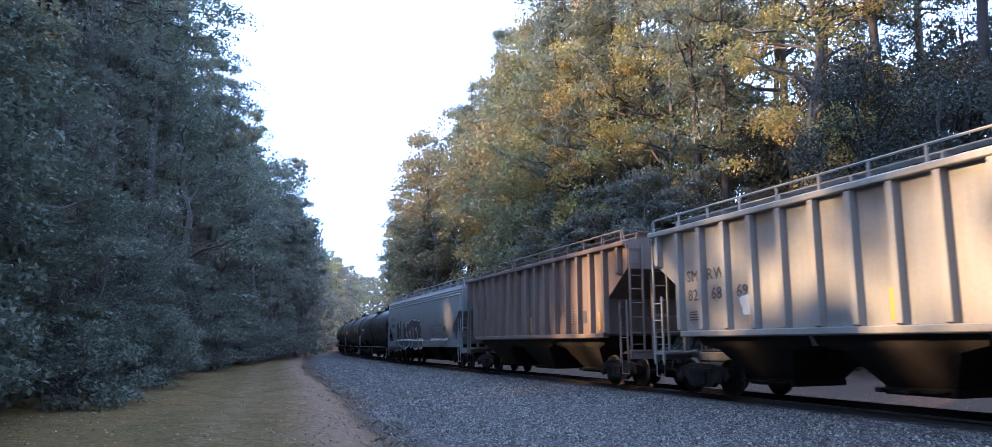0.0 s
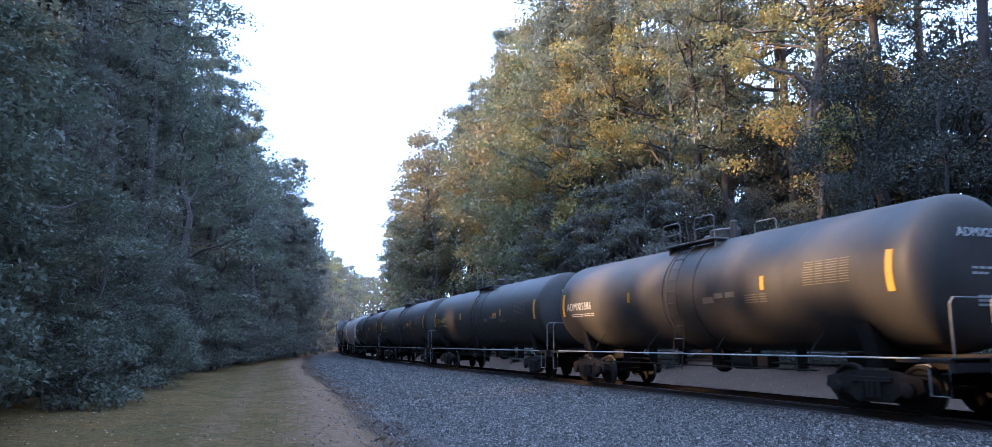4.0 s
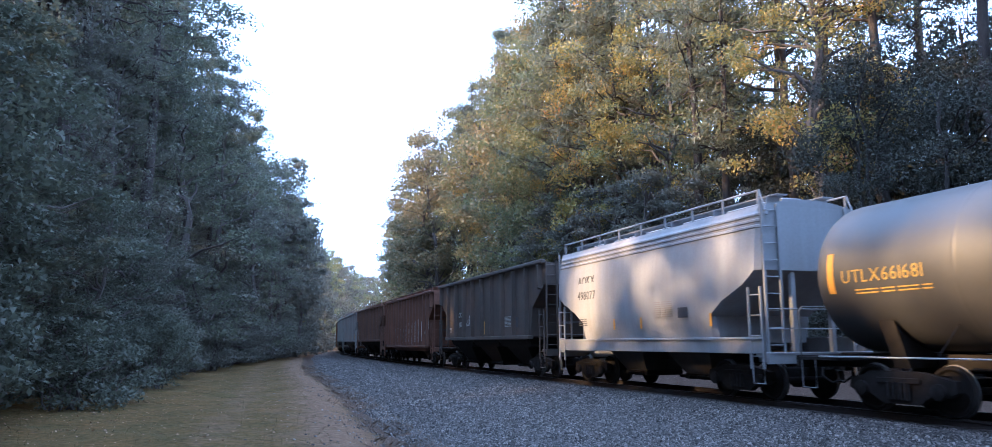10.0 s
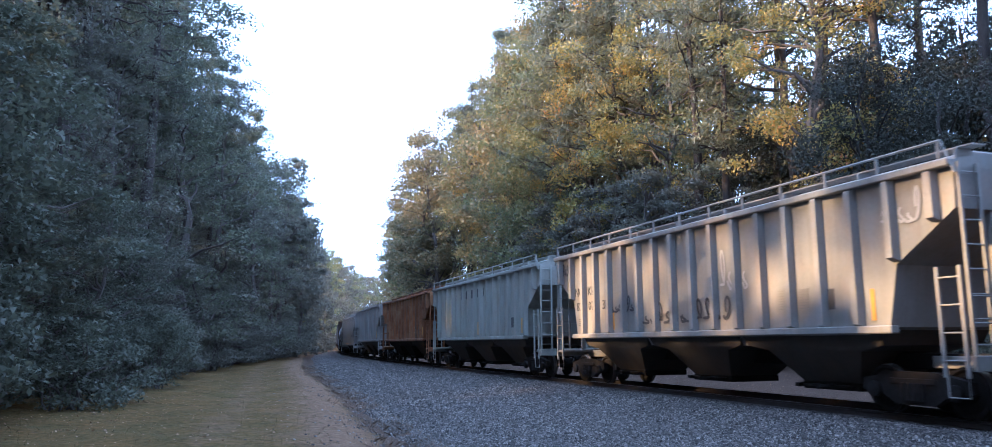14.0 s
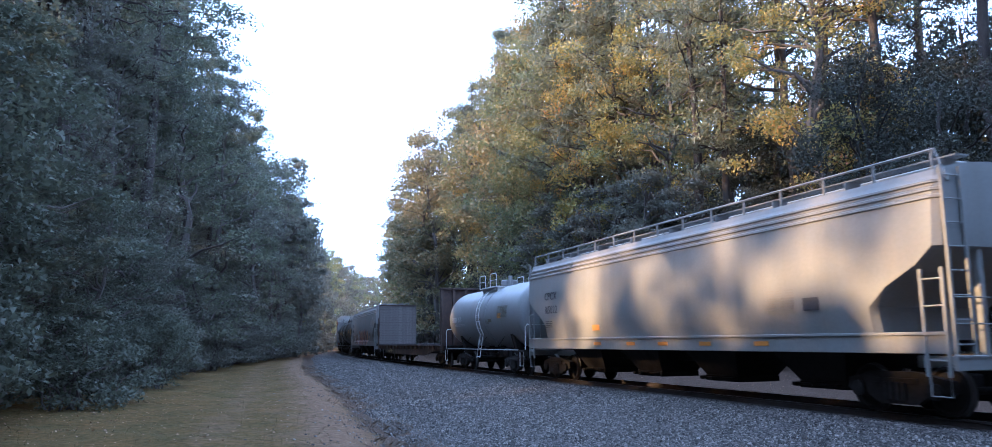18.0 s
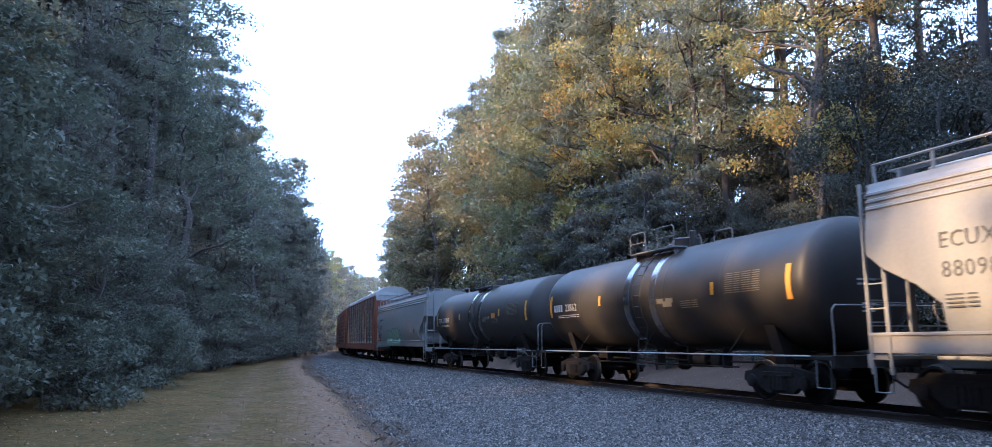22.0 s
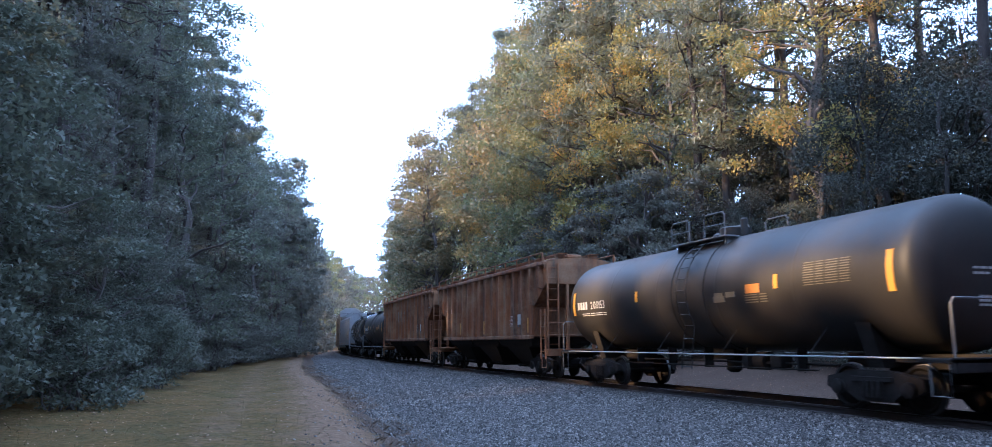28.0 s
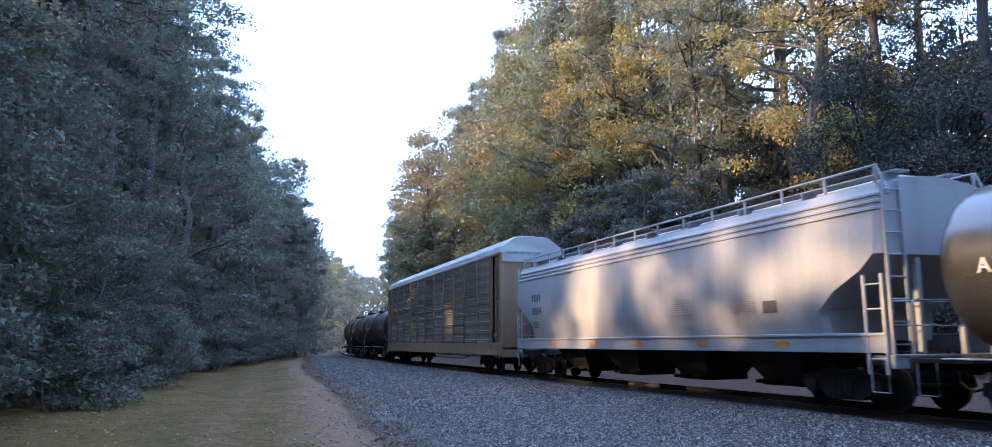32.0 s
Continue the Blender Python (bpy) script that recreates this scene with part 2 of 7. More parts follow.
def ground_material():
    """Grass, bare dirt and leaf litter, blended by two painted masks with ragged borders."""
    m, n, l, bs = nodes_of("ground")
    att = n.new("ShaderNodeVertexColor")
    att.layer_name = "zone"
    sep = n.new("ShaderNodeSeparateColor")
    l.new(att.outputs[0], sep.inputs[0])
    f1, f2, f3 = tex(n, l, 0.6, 6, 0.65), tex(n, l, 7.0, 6, 0.7), tex(n, l, 38.0, 4, 0.7)
    edge = tex(n, l, 1.6, 8, 0.72)
    grass = ramp(n, [(0.28, (0.045, 0.034, 0.014)), (0.5, (0.102, 0.072, 0.029)), (0.72, (0.182, 0.118, 0.052))])
    l.new(f2.outputs[0], grass.inputs[0])
    tint = ramp(n, [(0.35, (0.75, 0.8, 0.7)), (0.65, (1.15, 1.0, 0.85))])
    l.new(f1.outputs[0], tint.inputs[0])
    g = mix_rgb(n, l, 1.0, grass.outputs[0], tint.outputs[0], "MULTIPLY")
    dirt = ramp(n, [(0.3, (0.10, 0.062, 0.038)), (0.6, (0.19, 0.122, 0.074)), (0.8, (0.29, 0.20, 0.125))])
    l.new(f2.outputs[0], dirt.inputs[0])
    lit = ramp(n, [(0.25, (0.03, 0.021, 0.015)), (0.5, (0.075, 0.05, 0.036)), (0.7, (0.12, 0.08, 0.058)), (0.85, (0.20, 0.145, 0.105))])
    l.new(f3.outputs[0], lit.inputs[0])
    for chan, other in ((0, dirt.outputs[0]), (1, lit.outputs[0])):
        ad = n.new("ShaderNodeMath")
        ad.operation = "ADD"
        l.new(sep.outputs[chan], ad.inputs[0])
        wob = n.new("ShaderNodeMath")
        wob.operation = "MULTIPLY_ADD"
        wob.inputs[1].default_value, wob.inputs[2].default_value = 1.5, -0.75
        l.new(edge.outputs[0], wob.inputs[0])
        l.new(wob.outputs[0], ad.inputs[1])
        cr = ramp(n, [(0.26, (0, 0, 0)), (0.74, (1, 1, 1))])
        l.new(ad.outputs[0], cr.inputs[0])
        g = mix_rgb(n, l, cr.outputs[0], g, other)
    l.new(g, bs.inputs["Base Color"])
    bs.inputs["Roughness"].default_value, bs.inputs["Specular IOR Level"].default_value = 0.95, 0.08
    bumped(n, l, bs, f3.outputs[0], 0.7, 0.05)
    MATS["ground"] = m


ground_material()


def gravel_material(name, per_island):
    m, n, l, bs = nodes_of(name)
    r = ramp(n, [(0.0, (0.029, 0.026, 0.024)), (0.5, (0.080, 0.071, 0.063)), (0.85, (0.155, 0.138, 0.123)), (1.0, (0.25, 0.225, 0.20))])
    if per_island:
        geo = n.new("ShaderNodeNewGeometry")
        l.new(geo.outputs["Random Per Island"], r.inputs[0])
        fine = tex(n, l, 40.0, 3, 0.6)
        col = mix_rgb(n, l, 0.25, r.outputs[0], fine.outputs[0], "OVERLAY")
    else:
        v = tex(n, l, 23.0, kind="ShaderNodeTexVoronoi")
        sepc = n.new("ShaderNodeSeparateColor")
        l.new(v.outputs["Color"], sepc.inputs[0])
        l.new(sepc.outputs[0], r.inputs[0])
        edge = ramp(n, [(0.0, (1, 1, 1)), (0.55, (0.75, 0.75, 0.75)), (0.8, (0.2, 0.2, 0.2))])
        l.new(v.outputs["Distance"], edge.inputs[0])
        big = tex(n, l, 0.4, 4, 0.6)
        tint = ramp(n, [(0.35, (0.85, 0.82, 0.8)), (0.65, (1.1, 1.1, 1.15))])
        l.new(big.outputs[0], tint.inputs[0])
        col = mix_rgb(n, l, 1.0, mix_rgb(n, l, 1.0, r.outputs[0], edge.outputs[0], "MULTIPLY"), tint.outputs[0], "MULTIPLY")
        inv = n.new("ShaderNodeMath")
        inv.operation = "SUBTRACT"
        inv.inputs[0].default_value = 1.0
        l.new(v.outputs["Distance"], inv.inputs[1])
        bumped(n, l, bs, inv.outputs[0], 1.0, 0.06)
    att = n.new("ShaderNodeVertexColor")           # brake dust and oil by the rails, with the train's shade put into the colour
    att.layer_name = "grime_shade"
    sep = n.new("ShaderNodeSeparateColor")
    l.new(att.outputs[0], sep.inputs[0])
    under_train_tint = ramp(n, [(0.0, (1, 1, 1)), (1.0, (0.24, 0.20, 0.18))])
    l.new(sep.outputs[0], under_train_tint.inputs[0])
    col = mix_rgb(n, l, 1.0, col, under_train_tint.outputs[0], "MULTIPLY")
    l.new(col, bs.inputs["Base Color"])
    bs.inputs["Roughness"].default_value, bs.inputs["Specular IOR Level"].default_value = 0.85, 0.2
    MATS[name] = m


gravel_material("gravel_bed", False)
gravel_material("gravel_stone", True)


def plain(name, a, b, rough=0.6, metal=0.0, scale=5.0, bump=0.2, spec=0.5):
    m, n, l, bs = nodes_of(name)
    t, big = tex(n, l, scale, 5, 0.65), tex(n, l, scale * 0.12, 3, 0.5)
    r = ramp(n, [(0.3, a), (0.7, b)])
    l.new(t.outputs[0], r.inputs[0])
    l.new(mix_rgb(n, l, big.outputs[0], r.outputs[0], a), bs.inputs["Base Color"])
    bs.inputs["Roughness"].default_value, bs.inputs["Metallic"].default_value = rough, metal
    bs.inputs["Specular IOR Level"].default_value = spec
    bumped(n, l, bs, t.outputs[0], bump, 0.01)
    MATS[name] = m
    return m


plain("rail_side", (0.024, 0.018, 0.016), (0.055, 0.038, 0.031), 0.8)
plain("rail_top", (0.30, 0.28, 0.27), (0.45, 0.42, 0.40), 0.32, 0.9, 12, 0.05)
plain("tie_wood", (0.026, 0.021, 0.019), (0.07, 0.057, 0.05), 0.95, 0.0, 9)
plain("truck_steel", (0.014, 0.012, 0.011), (0.038, 0.032, 0.029), 0.85, 0.0, 7, spec=0.15)
plain("wheel_tread", (0.10, 0.095, 0.09), (0.20, 0.19, 0.18), 0.5, 0.8, 14)
plain("under_steel", (0.015, 0.013, 0.012), (0.040, 0.034, 0.031), 0.85, 0.0, 4, spec=0.15)
plain("plank_grey", (0.10, 0.085, 0.08), (0.24, 0.21, 0.20), 0.85, 0.0, 6)
plain("deck_wood", (0.042, 0.036, 0.034), (0.101, 0.088, 0.084), 0.85, 0.0, 6)
plain("grass_blade", (0.09, 0.082, 0.034), (0.18, 0.15, 0.065), 0.85, 0.0, 1.2)
plain("dry_weed", (0.15, 0.105, 0.07), (0.28, 0.20, 0.13), 0.85, 0.0, 1.2)
leaf_material("dead_leaf", [(0.0, (0.12, 0.06, 0.03)), (0.5, (0.24, 0.13, 0.06)), (1.0, (0.38, 0.24, 0.12))], 0.15)
plain("stencil_white", (0.34, 0.34, 0.33), (0.52, 0.52, 0.50), 0.6, 0.0, 20)
plain("stencil_black", (0.03, 0.03, 0.035), (0.06, 0.06, 0.065), 0.6, 0.0, 20)
plain("stencil_yellow", (0.34, 0.21, 0.03), (0.5, 0.32, 0.05), 0.5, 0.0, 20)
plain("stencil_faint", (0.10, 0.085, 0.06), (0.17, 0.145, 0.10), 0.6, 0.0, 20)
plain("stripe_yellow", (0.46, 0.22, 0.02), (0.58, 0.30, 0.03), 0.4, 0.0, 20)
plain("hazard_orange", (0.42, 0.16, 0.02), (0.52, 0.22, 0.04), 0.45, 0.0, 20)
plain("rust_brown", (0.038, 0.026, 0.021), (0.10, 0.055, 0.038), 0.8, 0.0, 4)
plain("rail_grey", (0.10, 0.098, 0.095), (0.20, 0.195, 0.19), 0.5, 0.0, 8)
plain("worn_sill", (0.028, 0.019, 0.015), (0.15, 0.09, 0.055), 0.85, 0.0, 2.2, spec=0.2)
plain("rail_pale", (0.30, 0.30, 0.295), (0.44, 0.435, 0.42), 0.5, 0.0, 8)
plain("rail_white", (0.5, 0.5, 0.49), (0.68, 0.67, 0.65), 0.5, 0.0, 8)
plain("roof_white", (0.24, 0.24, 0.235), (0.34, 0.335, 0.32), 0.45, 0.0, 3)

# ---- ground: one sheet, laid out along the line ----
def toe(s):
    """How far the gravel reaches to the left of the line."""
    return np.interp(s, [-50, 15, 25, 40, 95, 200], [9.7, 9.4, 8.8, 7.6, 5.4, 5.0])


def ground_height(s, o):
    s, o = np.broadcast_arrays(np.asarray(s, float), np.asarray(o, float))
    a = toe(s)
    left = np.interp(o - a, [-30, -1.2, 0.0, 0.5, 1.0, 1.8, 7, 14, 30, 100, 900], [-0.75, -0.75, -0.64, -0.72, -0.56, -0.42, -0.36, -0.2, 0.5, 1.0, 1.0])
    right = np.interp(-o, [0, 3.0, 4.6, 6.0, 9.0, 13, 20, 60, 600], [-0.75, -0.75, -0.62, -0.45, 0.15, 0.7, 1.6, 8.0, 30.0])
    z = np.where(o > 0, left, right)
    amp = np.where((o < a) & (o > -4.6), 0.0, 0.05)
    wob = np.sin(s * 1.3 + o * 0.7) * np.sin(o * 1.9 - s * 0.4) + 0.6 * np.sin(s * 3.1 - o * 2.3)
    return z + amp * wob * 0.7


def build_ground():
    so = np.concatenate([np.arange(-1000, -60, 60), np.arange(-60, -6, 4), np.arange(-6, 60, 0.4), np.arange(60, 150, 1.2), np.arange(150, 330, 6), np.arange(330, 1001, 40)])
    oo = np.concatenate([[-600, -400, -200, -100], np.arange(-60, -16, 4), np.arange(-16, -3, 0.6), np.arange(-3, 4, 1.4), np.arange(4.4, 24, 0.35), np.arange(24, 60, 4), [70, 100, 200, 500, 1500, 3000]])
    S, O = np.meshgrid(so, oo, indexing="ij")
    x, y = on_line(S, O)
    z = ground_height(S, O)
    n, k = S.shape
    verts = np.stack([x, y, z], -1).reshape(-1, 3)
    i = np.arange(n * k).reshape(n, k)
    faces = np.stack([i[:-1, :-1], i[:-1, 1:], i[1:, 1:], i[1:, :-1]], -1).reshape(-1, 4)[:, ::-1]
    me = fast_mesh("ground", verts, faces, True)
    a = toe(S)
    q = O - a
    dirt = np.interp(q, [-3, 0.7, 1.1, 1.8, 2.8, 4.5], [0.1, 0.15, 0.78, 0.8, 0.32, 0.1])
    dirt = np.maximum(dirt, 0.4 * np.interp(q, [3.2, 3.8, 4.4, 5.0], [0, 1, 1, 0]))
    litter = np.where(O < 0, np.interp(-O, [3, 4.5, 6], [0.3, 0.7, 1.0]), np.interp(q, [5, 9, 13, 16], [0.0, 0.15, 0.8, 1.0]))
    litter = np.maximum(litter, np.interp(q, [-0.5, -0.1, 0.75, 1.15], [0, 0.85, 0.8, 0]))
    col = np.stack([dirt, litter, 0 * dirt, 0 * dirt + 1], -1).reshape(-1).astype(np.float32)
    lay = me.color_attributes.new("zone", "FLOAT_COLOR", "POINT")
    lay.data.foreach_set("color", col)
    tagged(part("ground", me, MATS["ground"]), "worn grass verge, dirt wheel track and brown leaf litter", "ground", kind="structure")


build_ground()


# ---- track ----
def bed_height(s, o):
    """Top of the gravel."""
    a = toe(s)
    left = np.where(o < 1.9, np.interp(o, [0, 1.12, 1.35, 1.9], [-0.20, -0.20, -0.10, -0.115]),
                    np.interp((o - 1.9) / (a - 1.9), [0, 0.30, 0.8, 1.0], [-0.115, -0.38, -0.50, -0.72]))
    right = np.interp(-o, [0, 1.9, 3.9], [-0.20, -0.20, -0.8])
    return np.where(o > 0, left, right)


def grime_shade_layer(me, o):
    """Marks how dark the stone is, grime and the train's shade together: most between the rails, none on the wide
    shoulder.
    """
    k = np.interp(o, [-4, -2.0, 0, 1.35, 1.6, 2.6], [0.9, 1.0, 1.0, 1.0, 0.35, 0.0])
    col = np.stack([k, k, k, np.ones_like(k)], -1).reshape(-1).astype(np.float32)
    me.color_attributes.new("grime_shade", "FLOAT_COLOR", "POINT").data.foreach_set("color", col)


def build_track():
    so = np.concatenate([np.arange(-80, -4, 4), np.arange(-4, 60, 0.5), np.arange(60, 160, 1.5), np.arange(160, 721, 6)])
    uu = np.concatenate([-np.array([3.9, 3.4, 2.8, 2.3, 1.9, 1.0]), [0.0, 1.0, 1.12, 1.24, 1.35, 1.6, 1.9]])
    frac = np.linspace(0.04, 1.0, 22)
    S = np.repeat(so[:, None], len(uu) + len(frac), 1)
    a = toe(so)[:, None]
    O = np.concatenate([np.repeat(uu[None, :], len(so), 0), 1.9 + (a - 1.9) * frac[None, :]], 1)
    O[:, -1] += 0.35 * np.sin(so * 0.9) * np.sin(so * 0.23 + 1) + 0.12 * np.sin(so * 3.7)
    rng = np.random.default_rng(5)
    x, y = on_line(S, O)
    z = bed_height(S, np.minimum(O, a)) + rng.normal(0, 0.012, S.shape) * (np.abs(O) > 1.5)
    n, k = S.shape
    i = np.arange(n * k).reshape(n, k)
    faces = np.stack([i[:-1, :-1], i[:-1, 1:], i[1:, 1:], i[1:, :-1]], -1).reshape(-1, 4)[:, ::-1]
    me = fast_mesh("ballast", np.stack([x, y, z], -1).reshape(-1, 3), faces, True)
    grime_shade_layer(me, O.reshape(-1))
    bed = tagged(part("ballast", me, MATS["gravel_bed"]), "grey crushed-stone ballast bed with a wide shoulder", "ballast", kind="structure")
    # loose stones, too many to count
    near = np.array([[-1, -1, -0.6], [1, -0.8, -0.5], [0.7, 1, -0.6], [-0.9, 0.8, -0.5], [-0.5, -0.6, 0.6], [0.6, -0.4, 0.75], [0.4, 0.6, 0.55], [-0.6, 0.5, 0.7]])
    fq = np.array([[0, 1, 5, 4], [1, 2, 6, 5], [2, 3, 7, 6], [3, 0, 4, 7], [4, 5, 6, 7]])
    vs, fs, offs, base = [], [], [], 0
    for s0, s1, count, size in ((8, 26, 62000, 0.021), (26, 46, 16000, 0.029), (46, 80, 4000, 0.042)):
        s = rng.uniform(s0, s1, count)
        o = 1.28 + (toe(s) + 0.5 - 1.28) * rng.uniform(0, 1, count)
        k2 = rng.uniform(0, 1, count) < 0.12
        o = np.where(k2, rng.uniform(-2.6, 1.4, count), o)
        o = np.where(rng.uniform(0, 1, count) < 0.05, toe(s) + rng.exponential(0.45, count) - 0.2, o)
        offs.append(o)
        x, y = on_line(s, o)
        z = np.maximum(bed_height(s, np.minimum(o, toe(s))), np.where(o > 3, ground_height(s, o), -2)) + 0.004
        sc = size * rng.uniform(0.55, 1.35, (count, 1, 3)) * (1 + 0.5 * (rng.uniform(0, 1, (count, 1, 1)) > 0.9))
        an, tl = rng.uniform(0, 6.28, count), rng.uniform(-0.6, 0.6, count)
        p = near[None] * sc + rng.normal(0, size * 0.16, (count, 8, 3))
        ct, st = np.cos(tl)[:, None], np.sin(tl)[:, None]
        py, pz = p[..., 1] * ct - p[..., 2] * st, p[..., 1] * st + p[..., 2] * ct
        ca, sa = np.cos(an)[:, None], np.sin(an)[:, None]
        px, py = p[..., 0] * ca - py * sa, p[..., 0] * sa + py * ca
        vs.append(np.stack([px + x[:, None], py + y[:, None], pz + z[:, None]], -1).reshape(-1, 3))
        fs.append((fq[None] + (np.arange(count) * 8)[:, None, None]).reshape(-1, 4) + base)
        base += count * 8
    me = fast_mesh("ballast_stone", np.concatenate(vs), np.concatenate(fs))
    grime_shade_layer(me, np.repeat(np.concatenate(offs), 8))
    tagged(part("ballast_stone", me, MATS["gravel_stone"]), "loose angular grey ballast stones", "gravel", kind="stuff")
    # rails
    prof = [(-0.07, -0.175), (0.07, -0.175), (0.07, -0.155), (0.012, -0.135), (0.012, -0.045), (0.037, -0.035), (0.037, -0.006), (0.028, 0.0), (-0.028, 0.0), (-0.037, -0.006), (-0.037, -0.035), (-0.012, -0.045), (-0.012, -0.135), (-0.07, -0.155)]
    ss = np.concatenate([np.arange(-80, 60, 6.0), np.arange(60, 721, 4.0)])
    for side in (0.7525, -0.7525):
        rings = []
        for s in ss:
            ring = []
            for q, z in prof:
                x, y = on_line(s, side + q)
                ring.append((float(x), float(y), z))
            rings.append(ring)
        rail = part("rail", Geo().loft(rings), MATS["rail_side"], None)
        tagged(rail, "steel running rail, brown sides and a worn bright head", "rail", "rails of the track", "structure")
        rail.data.materials.append(MATS["rail_top"])
        for f in rail.data.polygons:
            if f.normal.z > 0.9 and f.center.z > -0.02:
                f.material_index = 1
    # ties: the nearest three hundred one by one, the rest in one piece
    tie = Geo().box(-0.115, -1.3, -0.34, 0.115, 1.3, -0.163, 0.012)
    me = tie.mesh("tie", 0)
    me.materials.append(MATS["tie_wood"])
    plate = Geo()
    for side in (0.7525, -0.7525):
        plate.box(-0.1, side - 0.18, -0.172, 0.1, side + 0.18, -0.157, 0.004)
    far, plates = Geo(), Geo()
    for s in np.arange(-40, 240, 0.56):
        x, y = on_line(s)
        rz = heading(s) + math.pi / 2 + rng.normal(0, 0.008)
        m = Matrix.Translation((float(x), float(y), rng.normal(0, 0.004))) @ Matrix.Rotation(rz, 4, "Z")
        plates.add([m @ Vector(v) for v in plate.v], plate.f)
        if 4 < s < 172:
            part("tie", me, None, bed, at=m)
        else:
            far.add([m @ Vector(v) for v in tie.v], tie.f)
    rest = part("far_ties", far, MATS["tie_wood"], bed, smooth=0, recalc=False)
    rest["kind"] = "stuff"
    part("tie_plates", plates, MATS["rail_side"], bed, smooth=0, recalc=False)["kind"] = "stuff"


build_track()


# ---- trees ----
def leaf_tiers(rng, centres, radii, per, size, flat=0.3):
    """Leaves in flat drooping sprays, most of them lying level and overlapping like shingles."""
    n = len(centres) * per
    c = np.repeat(np.asarray(centres), per, 0)
    r = np.repeat(np.asarray(radii), per)[:, None] * 1.25
    d = rng.normal(0, 1, (n, 3))
    d /= np.linalg.norm(d, axis=1)[:, None] + 1e-9
    p = d * (rng.uniform(0, 1, (n, 1)) ** 0.5) * np.array([1, 1, flat])
    p[:, 2] -= 0.30 * (p[:, 0] ** 2 + p[:, 1] ** 2)
    p = c + p * r
    a = rng.normal(0, 1, (n, 3)) * np.array([1, 1, 0.45]) + np.array([0, 0, -0.35])
    a /= np.linalg.norm(a, axis=1)[:, None] + 1e-9
    b = np.cross(a, rng.normal(0, 0.5, (n, 3)) + np.array([0, 0, 1.4]))
    b /= np.linalg.norm(b, axis=1)[:, None] + 1e-9
    L = size * rng.uniform(0.7, 1.3, (n, 1))
    W = L * rng.uniform(0.24, 0.34, (n, 1))
    q = np.stack([p - a * L * 0.5, p + b * W - a * L * 0.05, p + a * L * 0.5, p - b * W - a * L * 0.05], 1)
    i = np.arange(n)[:, None] * 4
    return q.reshape(-1, 3), np.concatenate([i + np.array([[0, 1, 2]]), i + np.array([[0, 2, 3]])], 0)


def leaf_cloud(rng, centres, radii, per, size, flat=0.6, droop=0.0):
    """Many small pointed leaves round the centres."""
    n = len(centres) * per
    c = np.repeat(np.asarray(centres), per, 0)
    r = np.repeat(np.asarray(radii), per)[:, None]
    d = rng.normal(0, 1, (n, 3))
    d /= np.linalg.norm(d, axis=1)[:, None] + 1e-9
    p = c + d * r * (rng.uniform(0, 1, (n, 1)) ** 0.45) * np.array([1, 1, flat])
    a = rng.normal(0, 1, (n, 3)) + np.array([0, 0, -droop])
    a /= np.linalg.norm(a, axis=1)[:, None]
    b = np.cross(a, rng.normal(0, 1, (n, 3)) + np.array([0, 0, 0.8]))
    b /= np.linalg.norm(b, axis=1)[:, None] + 1e-9
    L = size * rng.uniform(0.6, 1.35, (n, 1))
    W = L * rng.uniform(0.28, 0.42, (n, 1))
    q = np.stack([p - a * L * 0.5 + b * W, p + a * L * 0.5, p - a * L * 0.5 - b * W], 1)
    return q.reshape(-1, 3), np.arange(n * 3).reshape(-1, 3)


def needle_cloud(rng, centres, radii, per, size):
    """Tufts of long narrow needle sprays that spread from the twig ends."""
    n = len(centres) * per
    c = np.repeat(np.asarray(centres), per, 0)
    r = np.repeat(np.asarray(radii), per)[:, None]
    d = rng.normal(0, 1, (n, 3)) + np.array([0, 0, 0.35])
    d /= np.linalg.norm(d, axis=1)[:, None]
    p = c + rng.normal(0, 0.5, (n, 3)) * r * np.array([1, 1, 0.55])
    b = np.cross(d, rng.normal(0, 1, (n, 3)))
    b /= np.linalg.norm(b, axis=1)[:, None] + 1e-9
    L = size * rng.uniform(0.6, 1.3, (n, 1))
    W = L * 0.085
    q = np.stack([p - b * W, p + d * L, p + b * W], 1)
    return q.reshape(-1, 3), np.arange(n * 3).reshape(-1, 3)


def limb(geo, rng, a, b, r0, r1, sag=0.1, n=5, wig=0.12):
    a, b = Vector(a), Vector(b)
    ln = (b - a).length
    pts = []
    for i in range(n):
        u = i / (n - 1)
        p = a.lerp(b, u)
        if 0 < i < n - 1:
            p += Vector(rng.normal(0, wig * ln / n, 3))
        p.z += math.sin(u * math.pi) * sag * ln
        pts.append(p)
    geo.tube(pts, r0, 6, True, r1)
    return pts


